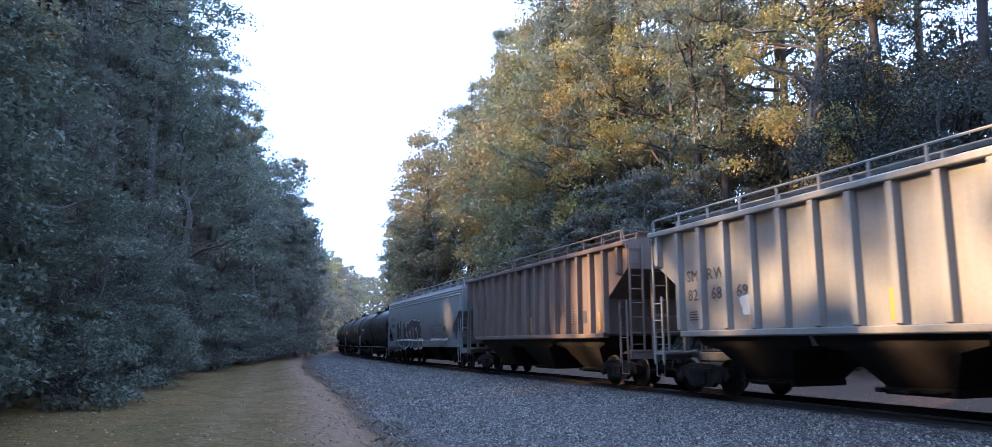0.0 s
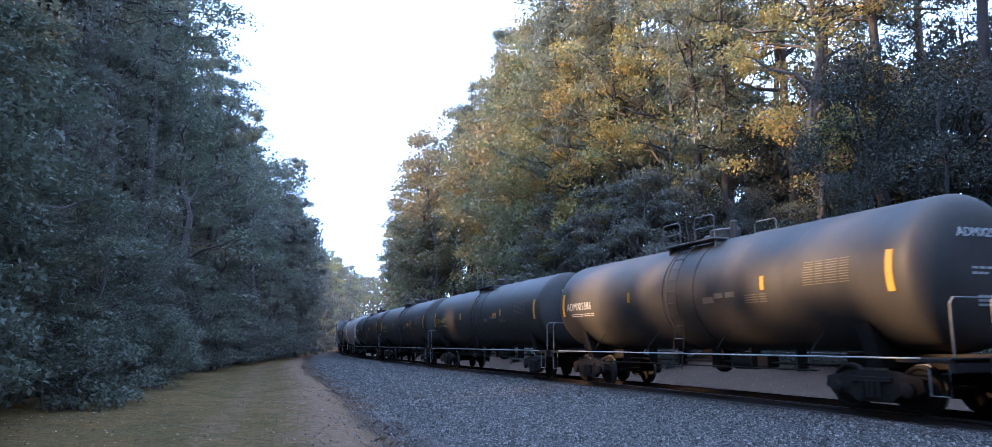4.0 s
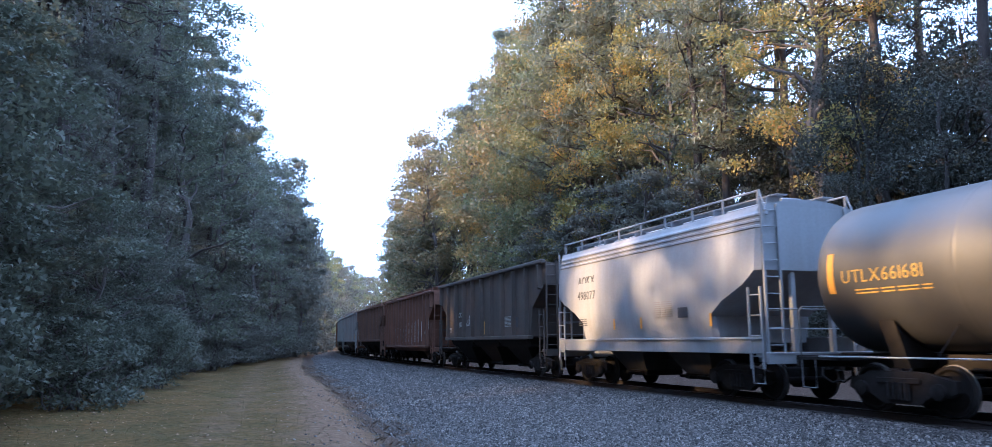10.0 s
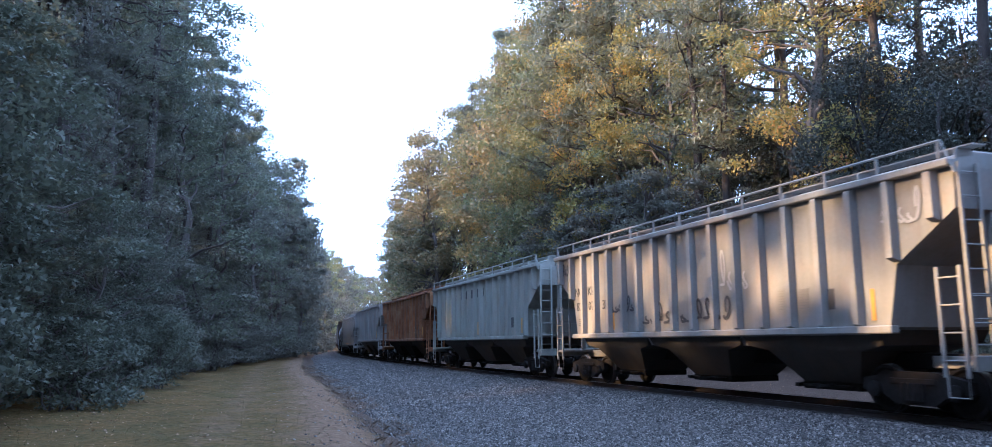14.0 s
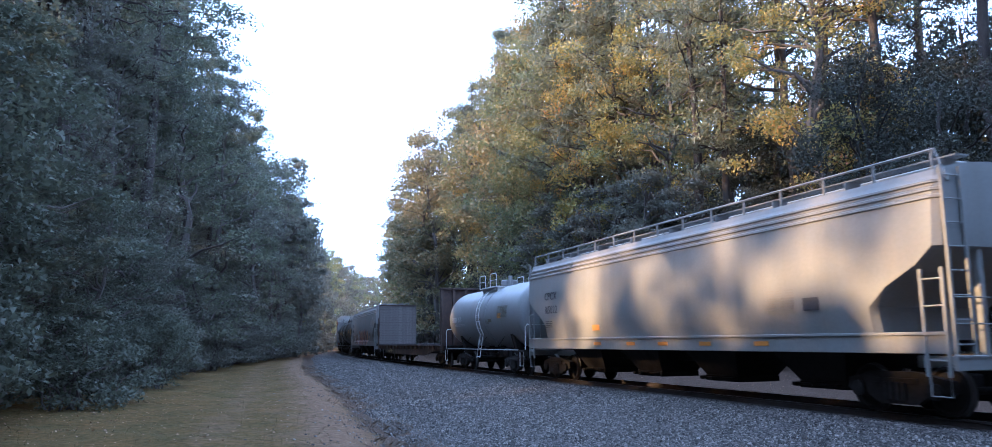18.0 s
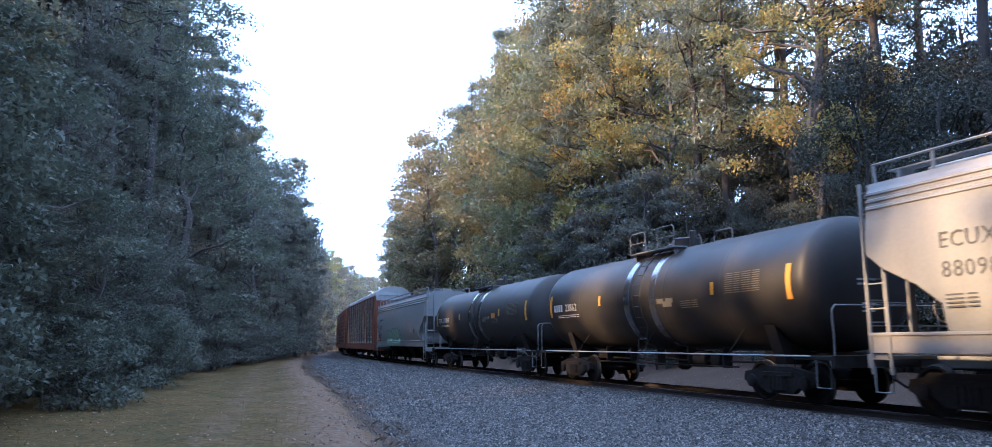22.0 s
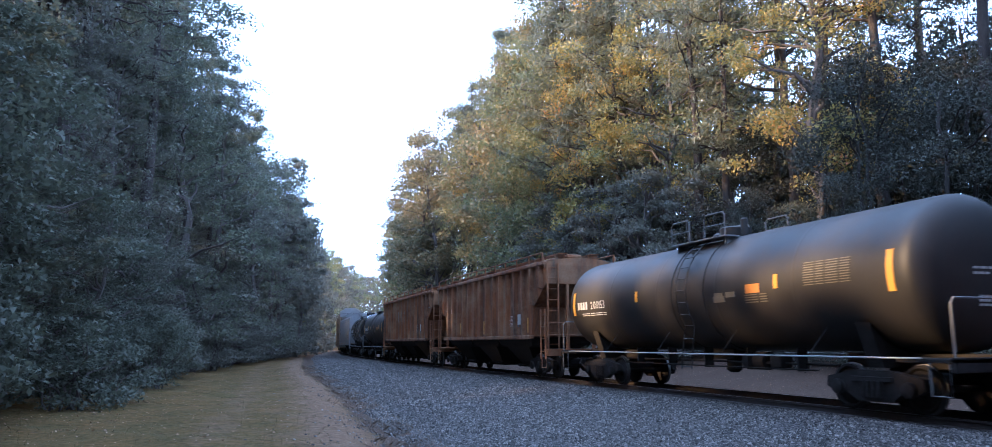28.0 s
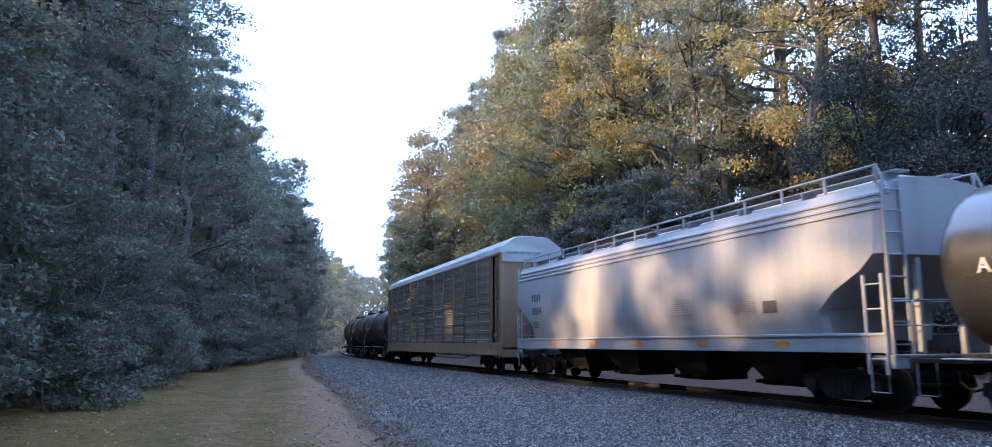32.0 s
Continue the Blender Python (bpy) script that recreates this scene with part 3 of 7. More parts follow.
def broadleaf(seed, h, spread, low, clumps, per, size, mat, crown_low=False, girth=1.0, bare=0, skin="bark_oak", tiers=False):
    """A forest hardwood: tapered trunk, rising limbs, a ragged crown in clumps."""
    rng = np.random.default_rng(seed)
    wood = Geo()
    lean = rng.normal(0, 0.03 * h, 2)
    trunk = limb(wood, rng, (0, 0, -0.4), (lean[0], lean[1], h * 0.86), (0.012 * h + 0.05) * girth, 0.05, 0.0, 9, 0.09)
    cen, rad = [], []
    for i in range(clumps):
        u = rng.uniform(0, 1) ** (1.1 if crown_low else 0.8)
        z = h * (low + (0.97 - low) * u)
        shape = math.sin(min(1.0, 0.16 + (1 - u) * 1.15) * math.pi * 0.62) * (0.85 + 0.3 * rng.uniform())
        ang = rng.uniform(0, 6.283)
        rr = spread * shape * rng.uniform(0.35, 1.0)
        cx = lean[0] * z / h + rr * math.cos(ang)
        cy = lean[1] * z / h + rr * math.sin(ang)
        cen.append((cx, cy, z))
        rad.append(spread * rng.uniform(0.16, 0.34))
        if i % (bare or (2 if per > 66 else 8)) == 0:
            t0 = max(0.08, min(0.92, (z - 0.22 * rr - rng.uniform(0.3, 1.2)) / (h * 0.86)))
            k = min(7, int(t0 * 8))
            base = trunk[k].lerp(trunk[k + 1], t0 * 8 - k)
            limb(wood, rng, base, (cx, cy, z), 0.10 * (1.15 - u) + 0.02, 0.012, 0.06, 5, 0.3)
    v, f = leaf_tiers(rng, cen, rad, per, size) if tiers else leaf_cloud(rng, cen, rad, per, size, 0.62)
    trunk_me = wood.mesh("trunk", 60)
    trunk_me.materials.append(MATS[skin])
    crown_me = fast_mesh("crown", v, f)
    crown_me.materials.append(MATS[mat])
    return trunk_me, crown_me


def pine(seed, h, spread, low, whorls, per, size):
    """A tall pine: bare trunk, near-level limbs, needle tufts at their ends."""
    rng = np.random.default_rng(seed)
    wood = Geo()
    lean = rng.normal(0, 0.02 * h, 2)
    trunk = limb(wood, rng, (0, 0, -0.4), (lean[0], lean[1], h * 0.97), 0.011 * h + 0.04, 0.03, 0.0, 9, 0.045)
    cen, rad = [], []
    for i in range(whorls):
        u = (i + rng.uniform(0, 0.8)) / whorls
        z = h * (low + (0.97 - low) * u)
        t0 = z / (h * 0.97)
        k = min(7, int(t0 * 8))
        base = trunk[k].lerp(trunk[k + 1], t0 * 8 - k)
        for j in range(int(rng.integers(2, 5))):
            ang = rng.uniform(0, 6.283)
            ln = spread * (1.05 - 0.85 * u ** 1.6) * rng.uniform(0.45, 1.1) * (0.55 if u < 0.12 else 1)
            tip = base + Vector((math.cos(ang) * ln, math.sin(ang) * ln, ln * rng.uniform(0.0, 0.32)))
            pts = limb(wood, rng, base, tip, 0.035 + 0.05 * (1 - u), 0.012, -0.05, 5, 0.3)
            if u < 0.1 and rng.uniform() < 0.6:
                continue
            for q in (pts[2], pts[3], pts[4], pts[4]):
                for _ in range(2):
                    cen.append(tuple(q + Vector(rng.normal(0, 0.16 * ln + 0.1, 3) * np.array([1, 1, 0.5]))))
                    rad.append(rng.uniform(0.35, 0.62))
    v, f = needle_cloud(rng, cen, rad, per, size)
    trunk_me = wood.mesh("trunk", 60)
    trunk_me.materials.append(MATS["bark_pine"])
    crown_me = fast_mesh("crown", v, f)
    crown_me.materials.append(MATS["needle"])
    return trunk_me, crown_me


def spreading_tree(seed, h, reach, mat):
    """A leaning hardwood, added out of view for its slanting shade: one long rising limb hung with leaf clumps, open
    under it.
    """
    rng = np.random.default_rng(seed)
    wood = Geo()
    limb(wood, rng, (0, 0, -0.4), (-1.2, 0.3, h * 0.62), 0.24, 0.12, 0.0, 7, 0.06)
    arm = limb(wood, rng, (-0.9, 0.2, h * 0.5), (reach, 0.0, h), 0.14, 0.03, 0.02, 9, 0.12)
    cen, rad = [], []
    for i, p in enumerate(arm[1:] + arm[2:]):
        q = p + Vector(rng.normal(0, 0.35, 3))
        limb(wood, rng, p, q + Vector((0, 0, 0.2)), 0.03, 0.01, 0.1, 4, 0.2)
        cen.append(tuple(q))
        rad.append(rng.uniform(0.6, 1.15))
    v, f = leaf_cloud(rng, cen, rad, 230, 0.2, 0.62)
    wm = wood.mesh("trunk", 60)
    wm.materials.append(MATS["bark_oak"])
    cm = fast_mesh("crown", v, f)
    cm.materials.append(MATS[mat])
    return wm, cm


def shrub(seed, h, spread, clumps, per, size, mat, tiers=False):
    rng = np.random.default_rng(seed)
    wood = Geo()
    cen, rad = [], []
    for i in range(clumps):
        ang, u = rng.uniform(0, 6.283), rng.uniform(0.08, 1.0)
        rr = spread * rng.uniform(0.2, 1.0) * math.sqrt(max(0.05, 1 - (u - 0.35) ** 2 * 1.6))
        c = (rr * math.cos(ang), rr * math.sin(ang), h * u)
        cen.append(c)
        rad.append(spread * rng.uniform(0.16, 0.34))
        if i % 3 == 0:
            limb(wood, rng, (rng.normal(0, 0.15), rng.normal(0, 0.15), -0.2), c, 0.035, 0.008, 0.1, 5, 0.3)
    v, f = leaf_tiers(rng, cen, rad, per, size) if tiers else leaf_cloud(rng, cen, rad, per, size, 0.7, 0.3)
    wm = wood.mesh("stems", 60)
    wm.materials.append(MATS["bark_oak"])
    cm = fast_mesh("foliage", v, f)
    cm.materials.append(MATS[mat])
    return wm, cm


KINDS = {
    "oak_a": broadleaf(11, 22, 4.6, 0.08, 96, 190, 0.19, "leaf_green", True, tiers=True),
    "oak_b": broadleaf(12, 19, 4.2, 0.06, 96, 190, 0.185, "leaf_dark", True, tiers=True),
    "oak_c": broadleaf(13, 24, 4.8, 0.25, 70, 130, 0.22, "leaf_green"),
    "oak_far": broadleaf(14, 22, 5.0, 0.05, 50, 56, 0.46, "leaf_dark", True),
    "gum_a": broadleaf(21, 24, 4.2, 0.30, 84, 210, 0.145, "leaf_autumn"),
    "gum_b": broadleaf(22, 21, 4.4, 0.18, 84, 210, 0.145, "leaf_turning", True),
    "gum_c": broadleaf(23, 26, 4.6, 0.36, 84, 205, 0.15, "leaf_turning"),
    "gum_far": broadleaf(24, 25, 4.8, 0.15, 52, 64, 0.38, "leaf_turning", True),
    "pine_a": pine(31, 27, 3.9, 0.46, 17, 32, 0.36),
    "pine_b": pine(32, 29, 4.1, 0.50, 16, 32, 0.36),
    "pine_c": pine(33, 25, 3.6, 0.40, 17, 32, 0.36),
    "pine_far": pine(34, 27, 4.0, 0.45, 10, 10, 0.66),
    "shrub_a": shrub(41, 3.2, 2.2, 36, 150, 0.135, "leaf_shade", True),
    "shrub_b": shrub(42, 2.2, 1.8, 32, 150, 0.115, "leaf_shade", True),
    "cedar_a": broadleaf(51, 14, 3.7, 0.02, 84, 240, 0.105, "leaf_cedar_shaded", True, 0.6, 9, "bark_shaded"),
    "cedar_b": broadleaf(52, 12, 3.3, 0.02, 76, 230, 0.105, "leaf_cedar_shaded", True, 0.6, 9, "bark_shaded"),
    "cedar_far": broadleaf(53, 15, 4.2, 0.02, 70, 90, 0.30, "leaf_cedar_shaded", True, 0.6, 12, "bark_shaded"),
    "spreading_tree": spreading_tree(61, 13.8, 11.5, "leaf_dark"),
    "open_tree": broadleaf(26, 18, 4.4, 0.40, 20, 100, 0.22, "leaf_dark", girth=0.45),
    "gum_high": broadleaf(25, 27, 4.6, 0.53, 60, 66, 0.50, "leaf_dark", girth=0.5),
    # lighter leaves than the near brush: distance haze put into their colour
    "sapling_mid": broadleaf(46, 9, 2.6, 0.05, 54, 170, 0.16, "leaf_dark", True, tiers=True),
    "shrub_mid": shrub(47, 2.8, 2.0, 34, 130, 0.15, "leaf_dark", True),
    "gum_rim": broadleaf(27, 25, 4.4, 0.10, 74, 110, 0.26, "leaf_olive", True),
    "sapling_back": broadleaf(45, 9, 2.6, 0.05, 44, 56, 0.32, "leaf_dark", True),
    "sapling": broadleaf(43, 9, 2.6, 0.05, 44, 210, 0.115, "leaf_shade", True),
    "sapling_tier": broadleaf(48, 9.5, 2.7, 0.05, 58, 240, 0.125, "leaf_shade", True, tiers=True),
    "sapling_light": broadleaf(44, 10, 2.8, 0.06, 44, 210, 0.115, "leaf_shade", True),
}
TREE_TAGS = {
    "oak": ("hardwood_tree", "tall green hardwood tree at the wood's edge", "tree"),
    "cedar": ("evergreen_tree", "dense evergreen tree with the wood's shade put into its colour", "tree"),
    "spreading": ("spreading_tree", "unseen leaning hardwood, added for the slanting shade of its long leafy limb", "tree"),
    "open": ("open_crowned_tree", "thin open-crowned tree over the brush, added to dapple the train with shade", "tree"),
    "gum": ("sweetgum_tree", "tall hardwood tree turning yellow and orange", "tree"),
    "pine": ("pine_tree", "tall pine with a bare trunk and a ragged needle crown", "pine tree"),
    "shrub": ("shrub", "dense dark green shrub at the wood's edge", "shrub"),
    "sapling": ("young_tree", "young leafy tree branching down to the ground", "tree"),
}


def plant(kind, s, o, scale, turn, rng):
    x, y = on_line(s, o)
    z = float(ground_height(s, o))
    name, label, cat = TREE_TAGS[kind.split("_")[0]]
    root = new(name)
    root.empty_display_size = 0.3
    root.matrix_basis = pose(float(x), float(y), z - 0.02, rng.normal(0, 1.2), rng.normal(0, 1.2), turn) @ Matrix.Diagonal((scale * rng.uniform(0.92, 1.08), scale * rng.uniform(0.92, 1.08), scale, 1))
    tagged(root, label, cat, cat + "s along the line")
    low, high = ("woody_base", "foliage") if kind.startswith("shrub") else ("trunk", "crown")
    part(low, KINDS[kind][0], None, root)
    part(high, KINDS[kind][1], None, root)
    return root


def build_woods():
    rng = np.random.default_rng(77)

    def row(s0, s1, step, o, jit, kinds, lo, hi):
        s = s0
        while s < s1:
            plant(kinds[int(rng.integers(0, len(kinds)))], s + rng.uniform(-0.3, 0.3) * step, o + rng.normal(0, jit), rng.uniform(lo, hi), rng.uniform(0, 360), rng)
            s += step * rng.uniform(0.75, 1.25)

    edge = lambda s: float(np.interp(s, [20, 55, 95, 116, 150, 400], [18.3, 17.0, 12.3, 8.2, 7.0, 7.2]))

    def left(s0, s1, step, back, jit, kinds, lo, hi):
        s = s0
        while s < s1:
            plant(kinds[int(rng.integers(0, len(kinds)))], s + rng.uniform(-0.3, 0.3) * step, edge(s) + back + rng.normal(0, jit), rng.uniform(lo, hi), rng.uniform(0, 360), rng)
            s += step * rng.uniform(0.75, 1.25)

    # left of the line: a dense dark wall of hardwoods with pines over it
    left(33, 48, 2.7, -1.6, 0.5, ["shrub_a", "shrub_b", "shrub_a"], 0.75, 1.1)
    left(48, 112, 2.7, -1.6, 0.5, ["shrub_mid"], 0.8, 1.2)
    left(34, 48, 4.0, 0.4, 0.5, ["sapling_tier"] * 3, 0.78, 1.1)
    left(48, 124, 4.0, 0.4, 0.5, ["sapling_mid"], 0.78, 1.12)
    left(38, 108, 4.4, 2.6, 0.7, ["oak_a", "oak_b", "oak_a", "oak_b"], 0.8, 1.1)
    left(108, 200, 4.4, 1.6, 0.5, ["oak_far", "oak_far", "gum_far"], 0.95, 1.12)
    left(200, 330, 5.0, 3.0, 1.2, ["oak_far", "gum_far"], 1.05, 1.2)
    left(38, 84, 5.0, 1.6, 0.4, ["pine_a", "pine_b", "pine_c"], 0.98, 1.12)
    left(84, 124, 6.5, 1.0, 0.8, ["pine_a", "pine_b", "pine_c"], 0.95, 1.08)
    # hidden dense row, added to keep sun off the train farther on
    left(41, 78, 3.2, 8.4, 0.5, ["oak_far"], 1.0, 1.15)
    left(39, 130, 6.0, 6.5, 1.0, ["pine_a", "oak_c", "pine_b"], 1.0, 1.15)
    left(42, 130, 6.0, 11.5, 1.2, ["oak_far", "pine_far", "oak_far"], 1.05, 1.25)
    left(150, 320, 9.0, 10.0, 1.2, ["oak_far", "pine_far"], 0.9, 1.05)
    # nearer the clearing: brush and young trees under high open crowns, mostly unseen, added to break up the sun
    row(-8, 16, 2.0, 19.6, 0.4, ["sapling_back"], 1.1, 1.22)
    row(16.5, 26, 1.2, 20.0, 0.3, ["sapling"], 1.12, 1.22)
    row(16.0, 27, 1.3, 21.3, 0.3, ["sapling_back"], 1.16, 1.26)
    row(24, 33, 1.6, 19.8, 0.3, ["sapling_tier"], 1.15, 1.27)
    row(-8, 36, 1.9, 22.4, 0.4, ["sapling_back"], 1.14, 1.24)
    row(-14, 8, 5.0, 26.0, 1.2, ["oak_far"], 1.1, 1.25)
    row(-14, 1, 5.0, 20.0, 0.8, ["oak_far"], 1.1, 1.25)
    for s, o, k in ((4.5, 26.5, 1.1), (9.0, 26.2, 1.06), (13.2, 26.8, 1.02), (17.3, 26.4, 1.0), (21.9, 26.6, 0.95), (26.7, 26.5, 1.1), (33.8, 26.5, 1.03), (38.2, 26.5, 1.15), (-4, 31, 1.35), (1, 32, 1.38), (6, 31, 1.35), (11, 32, 1.36), (15.5, 31.2, 1.35), (19.6, 31.8, 1.36), (28.0, 31.5, 1.36), (37.8, 31.5, 1.38)):
        plant("gum_high", s, o, k, s * 53 % 360, rng)
    row(-8, 33, 3.0, 25.0, 0.4, ["sapling_back"], 1.12, 1.26)
    row(-8, 7, 2.4, 17.8, 0.3, ["sapling", "shrub_a"], 0.9, 1.0)
    # added trees whose clumps and limb throw blotches of shade on the train
    for s, k, turn in ((36.0, 1.0, 140), (39.5, 1.0, 300), (14.0, 0.95, 240)):
        plant("open_tree", s, 22.0, k, turn, rng)
    plant("open_tree", 28.5, 24.0, 0.96, 110, rng)
    plant("spreading_tree", 17.5, 22.0, 1.0, math.degrees(HEAD) + 90.0, rng)
    plant("oak_b", 43.5, 21.0, 0.9, 160, rng)
    plant("oak_b", 38.6, 21.5, 0.95, 80, rng)
    for kind, s, o, k, turn in (("oak_a", 84.0, 11.6, 0.94, 30), ("oak_b", 96.0, 10.0, 0.95, 200), ("oak_far", 112.0, 7.2, 0.80, 60), ("oak_far", 131.0, 6.2, 0.72, 10), ("oak_far", 152.0, 5.7, 0.66, 130), ("oak_far", 176.0, 5.6, 0.68, 40)):
        plant(kind, s, o, k, turn, rng)
    plant("shrub_b", 28.8, 17.0, 1.15, 10, rng)
    plant("shrub_b", 31.0, 16.6, 0.9, 110, rng)
    # unseen rows behind the camera, added to hold back sky light
    row(-40, -14, 6.0, 22.0, 1.2, ["oak_far", "pine_far"], 0.9, 1.1)
    row(-60, -18, 4.2, 9.0, 0.6, ["oak_far", "gum_far"], 1.05, 1.25)
    row(-60, -14, 4.6, 15.5, 0.8, ["oak_far", "gum_far"], 1.05, 1.25)
    row(-60, 2, 4.5, -9.5, 0.6, ["oak_far", "gum_far"], 1.05, 1.25)
    # hidden back rows, added to shade the train and the low wood opposite
    left(46, 130, 5.2, 16.0, 0.8, ["oak_far"], 1.0, 1.2)
    left(58, 150, 5.0, 19.0, 0.8, ["oak_far"], 1.4, 1.55)

    rng = np.random.default_rng(131)
    # right of the line: low growth with its shade put into the leaf colour first, tall turning hardwoods and pines
    # farther on
    def right(s0, s1, step, o, jit, tall, lo, hi, low, low_m):
        s = s0
        while s < s1:
            short = s < 33 + 1.25 * (-o - 12)
            kind = (low if short else tall)[int(rng.integers(0, len(low if short else tall)))]
            high = {"oak_a": 22, "oak_b": 19, "cedar_a": 14, "cedar_b": 12, "cedar_far": 15, "oak_far": 22, "gum_far": 25, "pine_c": 25, "sapling": 9, "sapling_light": 10}.get(kind, 22)
            k = low_m / high * rng.uniform(0.85, 1.1) if short else rng.uniform(lo, hi)
            plant(kind, s + rng.uniform(-0.3, 0.3) * step, o + rng.normal(0, jit), k, rng.uniform(0, 360), rng)
            s += step * rng.uniform(0.75, 1.25)

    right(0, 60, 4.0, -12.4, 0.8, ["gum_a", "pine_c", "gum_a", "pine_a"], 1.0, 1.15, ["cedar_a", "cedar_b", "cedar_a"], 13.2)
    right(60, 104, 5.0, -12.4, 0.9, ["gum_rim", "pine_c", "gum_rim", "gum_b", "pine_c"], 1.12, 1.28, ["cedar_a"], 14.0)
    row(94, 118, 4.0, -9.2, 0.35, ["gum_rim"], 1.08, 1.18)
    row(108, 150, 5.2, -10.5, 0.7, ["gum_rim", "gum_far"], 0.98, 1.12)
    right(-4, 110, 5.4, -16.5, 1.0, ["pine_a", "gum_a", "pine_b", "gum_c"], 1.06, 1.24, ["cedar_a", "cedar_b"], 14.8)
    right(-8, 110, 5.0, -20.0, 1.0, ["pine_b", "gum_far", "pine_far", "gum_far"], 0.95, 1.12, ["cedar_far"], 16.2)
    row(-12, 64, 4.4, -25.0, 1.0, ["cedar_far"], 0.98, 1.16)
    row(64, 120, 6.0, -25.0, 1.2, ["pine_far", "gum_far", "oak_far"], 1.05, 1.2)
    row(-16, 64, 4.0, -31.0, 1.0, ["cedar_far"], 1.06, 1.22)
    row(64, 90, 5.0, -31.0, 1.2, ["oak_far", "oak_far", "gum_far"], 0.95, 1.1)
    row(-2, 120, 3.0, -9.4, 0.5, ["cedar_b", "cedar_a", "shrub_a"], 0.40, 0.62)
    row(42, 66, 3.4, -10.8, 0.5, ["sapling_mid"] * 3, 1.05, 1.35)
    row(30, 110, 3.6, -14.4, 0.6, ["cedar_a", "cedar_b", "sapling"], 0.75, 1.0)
    row(150, 330, 6.0, -11.0, 1.2, ["gum_far", "oak_far", "pine_far"], 0.98, 1.12)
    for s, o, k, turn in ((31.2, -15.4, 1.04, 20), (26.6, -15.2, 1.0, 200), (20.0, -16.0, 1.0, 100), (33.0, -21.0, 1.05, 100), (36.0, -15.5, 1.1, 300)):
        plant("pine_b", s, o, k, turn, rng)
    plant("pine_b", 51.0, 17.2, 1.12, 60, rng)
    for kind, s, o, k, turn in (("oak_a", 60.5, 16.0, 1.42, 60), ("oak_far", 106.0, 9.8, 1.16, 20), ("oak_b", 75.0, 14.9, 1.36, 200)):
        plant(kind, s, o, k, turn, rng)
    # tall crowns that stand over the rest
    for i, (s, o, h) in enumerate(((52, -14, 34), (57, -12.4, 35), (61.5, -14.5, 36), (65, -12.0, 34.5), (69, -13.8, 35), (73, -12.0, 32.5), (76.5, -14.4, 34), (80.5, -12.6, 31), (85, -14.0, 31.5), (89, -12.2, 29))):
        kind, full = (("gum_a", 24.0), ("pine_a", 27.0), ("gum_c", 26.0), ("gum_b", 21.0))[i % 4]
        plant(kind, s, o, h / full, i * 77 % 360, rng)


build_woods()


# ---- grass, weeds and fallen leaves, too many to count ----
def blades(name, s, o, z, height, width, mat, rng, lean, label, cat):
    n = len(s)
    x, y = on_line(s, o)
    a = rng.uniform(0, 6.283, n)
    h = height * rng.uniform(0.45, 1.3, n)
    dx, dy = np.cos(a), np.sin(a)
    tip = rng.normal(0, lean, (n, 2)) * h[:, None]
    w = width * rng.uniform(0.6, 1.3, n)
    p = np.stack([x, y, z - 0.02], -1)
    side = np.stack([dx * w, dy * w, 0 * w], -1)
    mid = p + np.stack([tip[:, 0] * 0.35, tip[:, 1] * 0.35, h * 0.6], -1)
    top = p + np.stack([tip[:, 0], tip[:, 1], h], -1)
    v = np.stack([p - side, p + side, mid + side * 0.7, top, mid - side * 0.7], 1).reshape(-1, 3)
    f = np.arange(n * 5).reshape(-1, 5)
    me = fast_mesh(name, v, f)
    tagged(part(name, me, MATS[mat]), label, cat, kind="stuff")


def build_verge():
    rng = np.random.default_rng(91)
    n = 60000
    s = 8 + 60 * rng.uniform(0, 1, n) ** 1.4
    o = toe(s) + 1.9 + 9.8 * rng.uniform(0, 1, n)
    blades("grass", s, o, ground_height(s, o), 0.045, 0.0035, "grass_blade", rng, 0.8, "short dry grass on the verge", "grass")
    n = 30000
    s = 9 + 70 * rng.uniform(0, 1, n) ** 1.3
    o = toe(s) + rng.normal(0.42, 0.42, n)
    keep = np.sin(s * 1.1) + np.sin(s * 0.37 + 1) + rng.normal(0, 0.5, n) > -0.3
    s, o = s[keep], o[keep]
    blades("dry_weed", s, o, ground_height(s, o), 0.12, 0.0028, "dry_weed", rng, 0.8, "dry brown weeds in the shallow ditch", "weeds")
    # fallen leaves
    n = 4600
    s = np.concatenate([8 + 50 * rng.uniform(0, 1, n // 2), 2 + 60 * rng.uniform(0, 1, n // 2)])
    o = np.concatenate([toe(s[:n // 2]) + 0.3 + 9 * rng.uniform(0, 1, n // 2) ** 0.6, -4.6 - 7 * rng.uniform(0, 1, n // 2)])
    x, y = on_line(s, o)
    c = np.stack([x, y, ground_height(s, o) + 0.012], -1)
    a, sz = rng.uniform(0, 6.283, n), rng.uniform(0.014, 0.034, n)
    u = np.stack([np.cos(a) * sz, np.sin(a) * sz, rng.uniform(-0.012, 0.02, n)], -1)
    w = np.stack([-np.sin(a) * sz * 0.6, np.cos(a) * sz * 0.6, rng.uniform(-0.01, 0.02, n)], -1)
    v = np.stack([c - u, c + w, c + u, c - w], 1).reshape(-1, 3)
    me = fast_mesh("fallen_leaf", v, np.arange(n * 4).reshape(-1, 4))
    tagged(part("fallen_leaf", me, MATS["dead_leaf"]), "scattered fallen brown leaves", "leaves", kind="stuff")


build_verge()

# ---- the train ----
def rib_run(x0, x1, step):
    n = max(1, round((x1 - x0) / step))
    return [x0 + (x1 - x0) * i / n for i in range(n + 1)]


MESHES = {}


def shared(key, make):
    if key not in MESHES:
        MESHES[key] = make()
    return MESHES[key]


